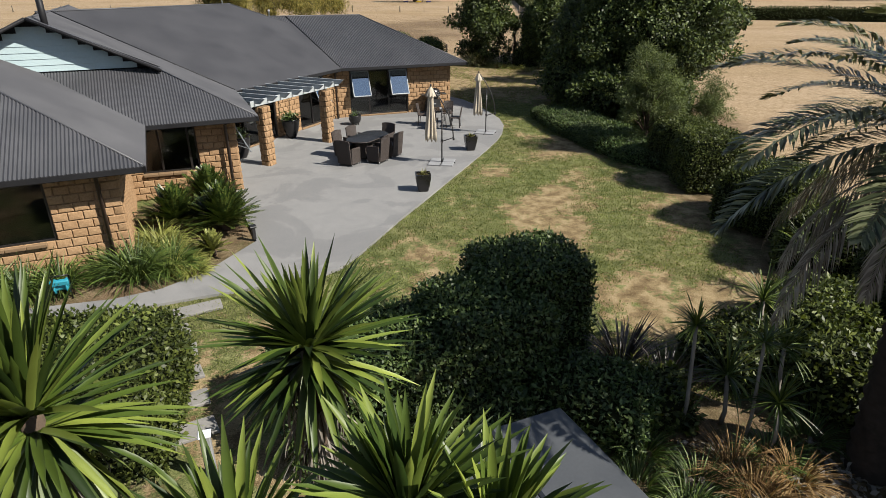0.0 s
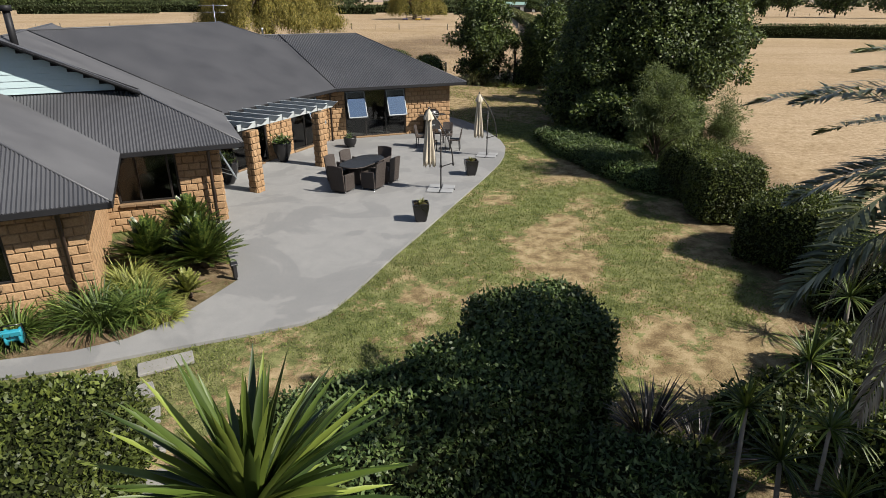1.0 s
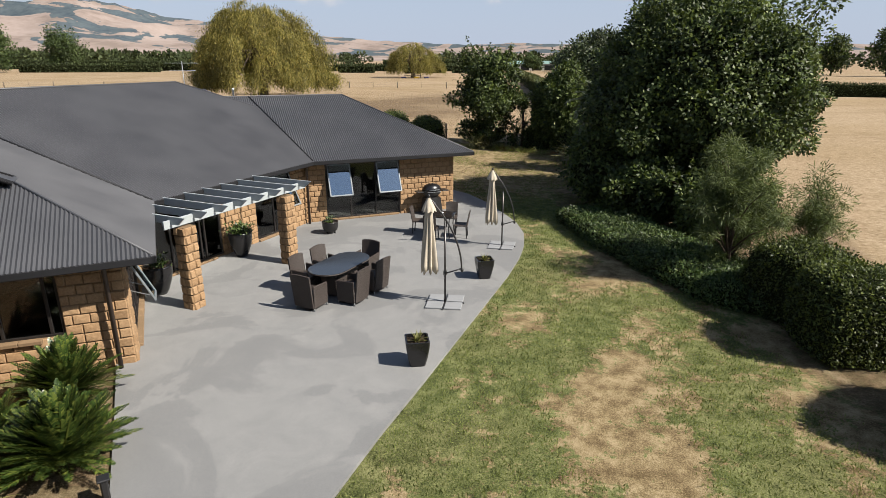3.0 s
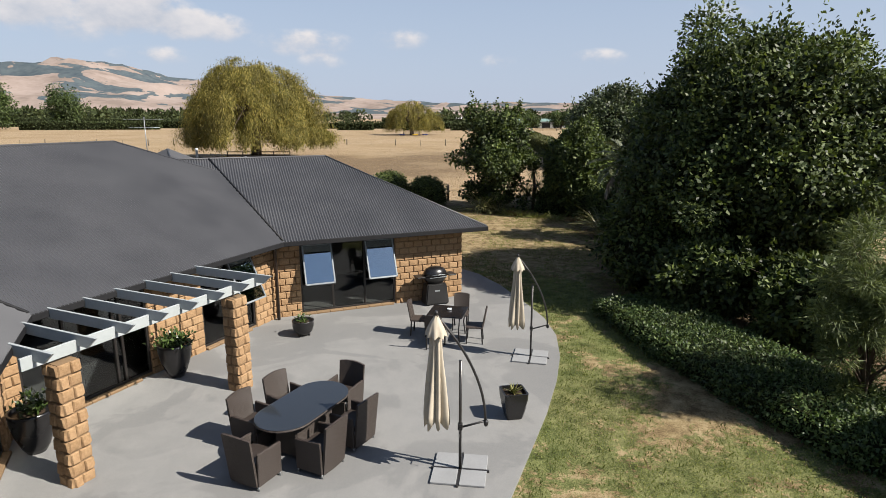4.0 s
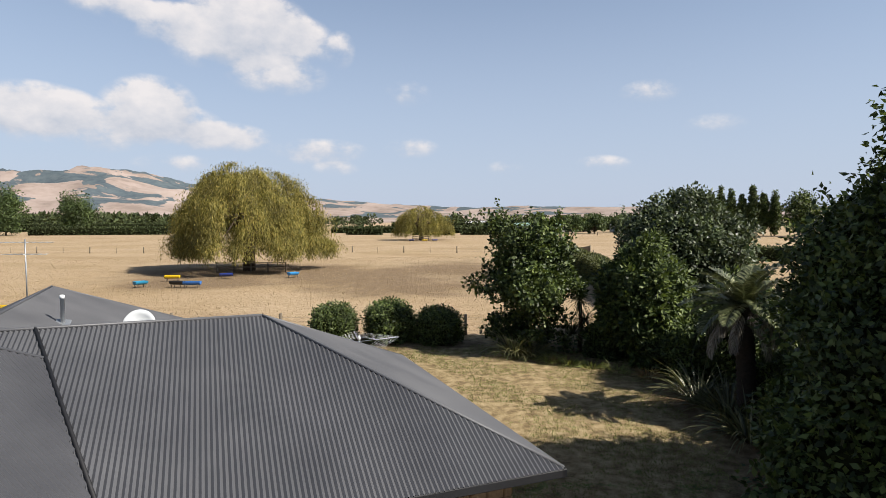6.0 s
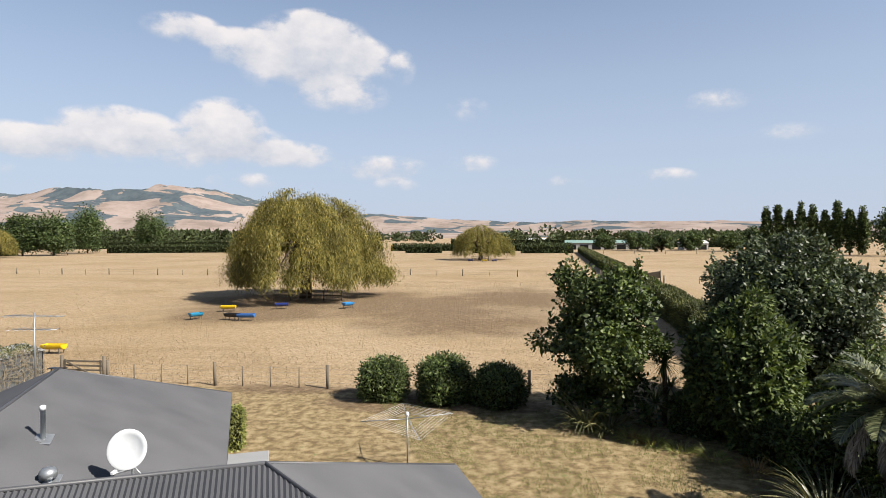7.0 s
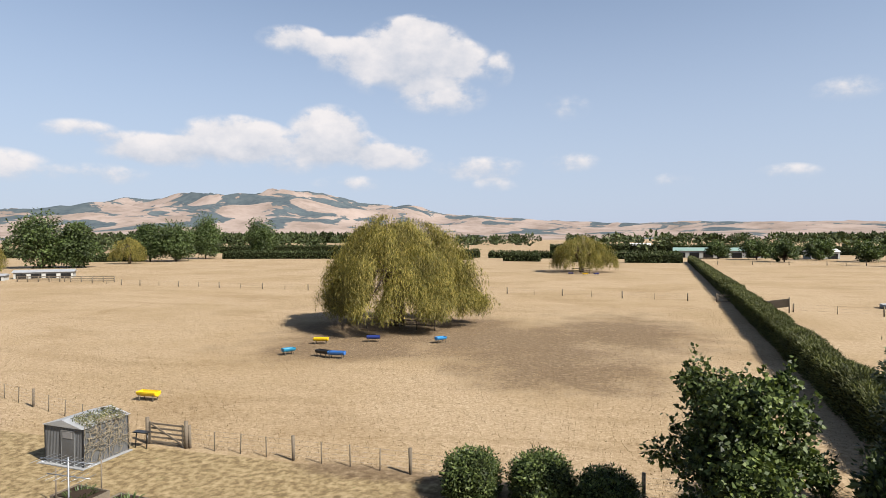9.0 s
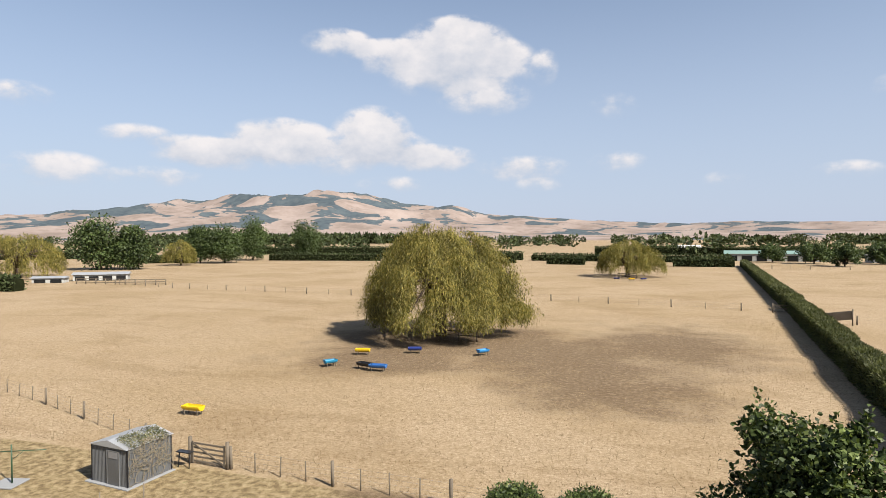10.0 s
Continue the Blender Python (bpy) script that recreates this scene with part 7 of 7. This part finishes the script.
vine = thing("dry_vine", "tangle of bare grey vine over the shed's side", "vine", (-27.62, 50.5, 0), -4)
r = random.Random(9)
rows = []
for k in range(85):
    y, z = r.uniform(0.2, 2.3), r.uniform(0.7, 2.0)
    path = []
    a = r.uniform(0, 6.28)
    for s in range(7):
        path.append((SW + 0.06 + 0.1 * r.random(), y, max(0.1, z)))
        a += r.uniform(-1.1, 1.1)
        y = min(2.6, max(0.0, y + 0.22 * math.cos(a)))
        z = min(2.15, z + 0.2 * math.sin(a))
    rows.append((path, 0.012))
for k in range(40):
    x, y = r.uniform(1.4, 2.6), r.uniform(0.1, 2.5)
    rows.append(([(x, y, SH + 0.36 - abs(x - SW / 2) * 0.27), (x + r.uniform(-0.3, 0.3), y + r.uniform(-0.3, 0.3), SH + 0.42 - abs(x - SW / 2) * 0.27)], 0.012))
part("vine_tangle", tubes("vine_tangle", M_vine, rows, 5), M_vine, vine)
rng = np.random.default_rng(410)
n = 900
p = np.stack([1.5 + 1.15 * rng.random(n), 0.1 + 2.3 * rng.random(n), np.zeros(n)], 1)
p[:, 2] = SH + 0.40 - np.abs(p[:, 0] - SW / 2) * 0.27 + 0.12 * rng.random(n)
v, f = leaf_quads(p, rng.normal(size=p.shape), 0.11, 0.06, rng)
part("leaves", mesh_of("leaves", v, f, M_flax), M_flax, vine, "sparse olive leaves")
bench = thing("trestle", "dark metal trestle beside the shed", "trestle", (-24.9, 53.3, 0), 0)
for x in (0, 0.7):
    part("leg", tubes("leg", M_dark, [([(x, 0, 0), (x, 0.1, 0.8)], 0.03)], 6), M_dark, bench)
part("top", boxes(((0.9, 0.35, 0.05), (0.35, 0.1, 0.82))), M_dark, bench)

# ---- rotary clothesline, green washing line, raised beds ----
line = thing("rotary_clothesline", "white rotary clothesline standing open on the lawn", "clothesline", (-4.1, 43.9, 0), 12)
part("pole", tubes("pole", M_steel, [([(0, 0, 0), (0, 0, 1.8)], 0.03)], 10), M_steel, line)
part("head", turned([(0.05, 1.68), (0.06, 1.75), (0.04, 1.85)], 12), M_white, line)
tips = [(1.55, 0.1, 1.72), (-0.1, 1.45, 1.75), (-1.55, -0.1, 1.62), (0.35, -1.2, 1.3)]
for t in tips:
    part("arm", tubes("arm", M_steel, [([(0, 0, 1.62), t], 0.014)], 8), M_steel, line)
    part("stay", tubes("stay", M_steel, [([(0, 0, 1.8), tuple(c * 0.45 + (1.62 * 0.55 if i == 2 else 0) for i, c in enumerate(t))], 0.008)], 6), M_steel, line)
for k in range(6):
    s = 0.5 + 0.1 * k
    for a, b in zip(tips, tips[1:] + tips[:1]):
        pa, pb = ((c[0] * s, c[1] * s, 1.62 + (c[2] - 1.62) * s) for c in (a, b))
        part("cord", tubes("cord", M_white, [([pa, pb], 0.0035)], 4), M_white, line)
post = thing("washing_line", "dark green T-shaped washing line post", "clothesline", (-31.0, 48.9, 0), 15)
M_green = plain("green_paint", (0.02, 0.075, 0.035), 0.5, 0.4, 0, 20, 0.2)
part("base", boxes(((1.3, 1.2, 0.06), (-0.2, 0, 0.02), None, 0.01)), M_slab, post)
part("pole", tubes("pole", M_green, [([(0, 0, 0), (0, 0, 1.95)], 0.035)], 10), M_green, post)
part("cross_arm", tubes("cross_arm", M_green, [([(-1.8, 0, 1.5), (0, 0, 1.62), (1.8, 0, 1.75)], 0.022)], 8), M_green, post)
part("arm_brace", tubes("arm_brace", M_green, [([(0, 0, 1.2), (0.6, 0, 1.62)], 0.014)], 6), M_green, post)
step = solo("back_step", boxes(((1.5, 1.0, 0.1), (0, 0, 0.03), None, 0.02)), M_slab, "pale concrete slab on the lawn behind the house", "slab")
step.matrix_basis = pose(-9.8, 44.0, 0, 0, 0, 22)
hedge("narrow_shrub", "narrow yellow-green shrub against the back wall", (-10.75, 45.1, 0), (0.6, 0.9, 1.5), 20, 900, (0.09, 0.045), M_grass_pale, 430, 0.5, 0.1, 6, "shrub")
for i, (x, y) in enumerate(((-22.4, 47.6), (-19.9, 47.4))):
    bed = thing("raised_bed", "weathered timber raised garden bed", "garden bed", (x, y, 0), -5, "raised beds")
    for s in (-1, 1):
        part("plank", boxes(((1.9, 0.05, 0.28), (0, s * 0.6, 0.14))), M_post, bed)
        part("plank", boxes(((0.05, 1.2, 0.28), (s * 0.95, 0, 0.14))), M_post, bed)
    part("soil", boxes(((1.85, 1.15, 0.1), (0, 0, 0.17))), M_soil, bed)
    v, f = blades(np.random.default_rng(420 + i), 60, 0.3, 0.05, (30, 85), 0.8, 3, 0.5)
    part("plant", mesh_of("plant", v + np.array([0, 0, 0.2]), f, M_leaf_bright), M_leaf_bright, bed)
for i, (x, y) in enumerate(((-23.0, 47.0), (-22.0, 48.3))):
    stake = solo("garden_stake", tubes("garden_stake", M_post, [([(0, 0, -0.1), (0.02, 0, 1.5)], 0.03)], 6), M_post, "thin timber garden stake", "stake")
    stake.matrix_basis = pose(x, y, 0)

# ---- grass: tufts on lawn and paddock ----
M_turf = leaf_material("turf", (0.11, 0.14, 0.038), (0.22, 0.26, 0.078), (0.36, 0.38, 0.14), 0.8, 0.1, 0.4, 0.6)
M_straw = leaf_material("straw", (0.24, 0.165, 0.09), (0.38, 0.28, 0.165), (0.52, 0.41, 0.26), 0.9, 0.1, 0.15, 0.4)


def tufts(name, label, rng, p, mat, size, width):
    way = rng.normal(size=p.shape) * 0.55 + np.array([0, 0, 1.0])
    v, f = leaf_quads(p, way, size * (0.5 + rng.random(len(p))), width, rng)
    tagged(new(name, mesh_of(name, v, f, mat)), label, "grass", "", "stuff")


rng = np.random.default_rng(500)
n = 260000
p = np.stack([-7.5 + 16.0 * rng.random(n), 7.5 + 44 * rng.random(n) ** 1.35, np.zeros(n)], 1)
EDGE_Y = [7, 9.3, 10.5, 11.8, 13.0, 15.46, 18.06, 21.45, 24.3, 27.0, 30.0, 34, 40, 52]
EDGE_X = [-7.5, -7.5, -5.6, -2.65, -1.95, -1.05, 0.0, 1.3, 2.3, 2.82, 2.45, 0.9, -2, -7]
gap = p[:, 0] - np.interp(p[:, 1], EDGE_Y, EDGE_X)
cover = np.array([grass_cover(a, b) for a, b in p[:, :2]]) + 0.17 + 0.3 * np.clip(1 - gap / 1.3, 0, 1)
bare = ((p[:, 0] - 9.3) / 2.6) ** 2 + ((p[:, 1] - 28) / 26) ** 2 < 1
keep = (gap > 0.02) & (cover + 0.18 * rng.random(n) > 0.56) & ~bare & ((p[:, 0] > -3.2) | (p[:, 1] > 7.5))
tufts("turf", "patchy green turf on the mown lawn", rng, p[keep], M_turf, 0.06, 0.016)
n = 60000
p = np.stack([-75 + 95 * rng.random(n), 54 + 70 * rng.random(n) ** 1.4, np.zeros(n)], 1)
tufts("dry_pasture", "dry straw tufts across the paddock", rng, p, M_straw, 0.12, 0.03)
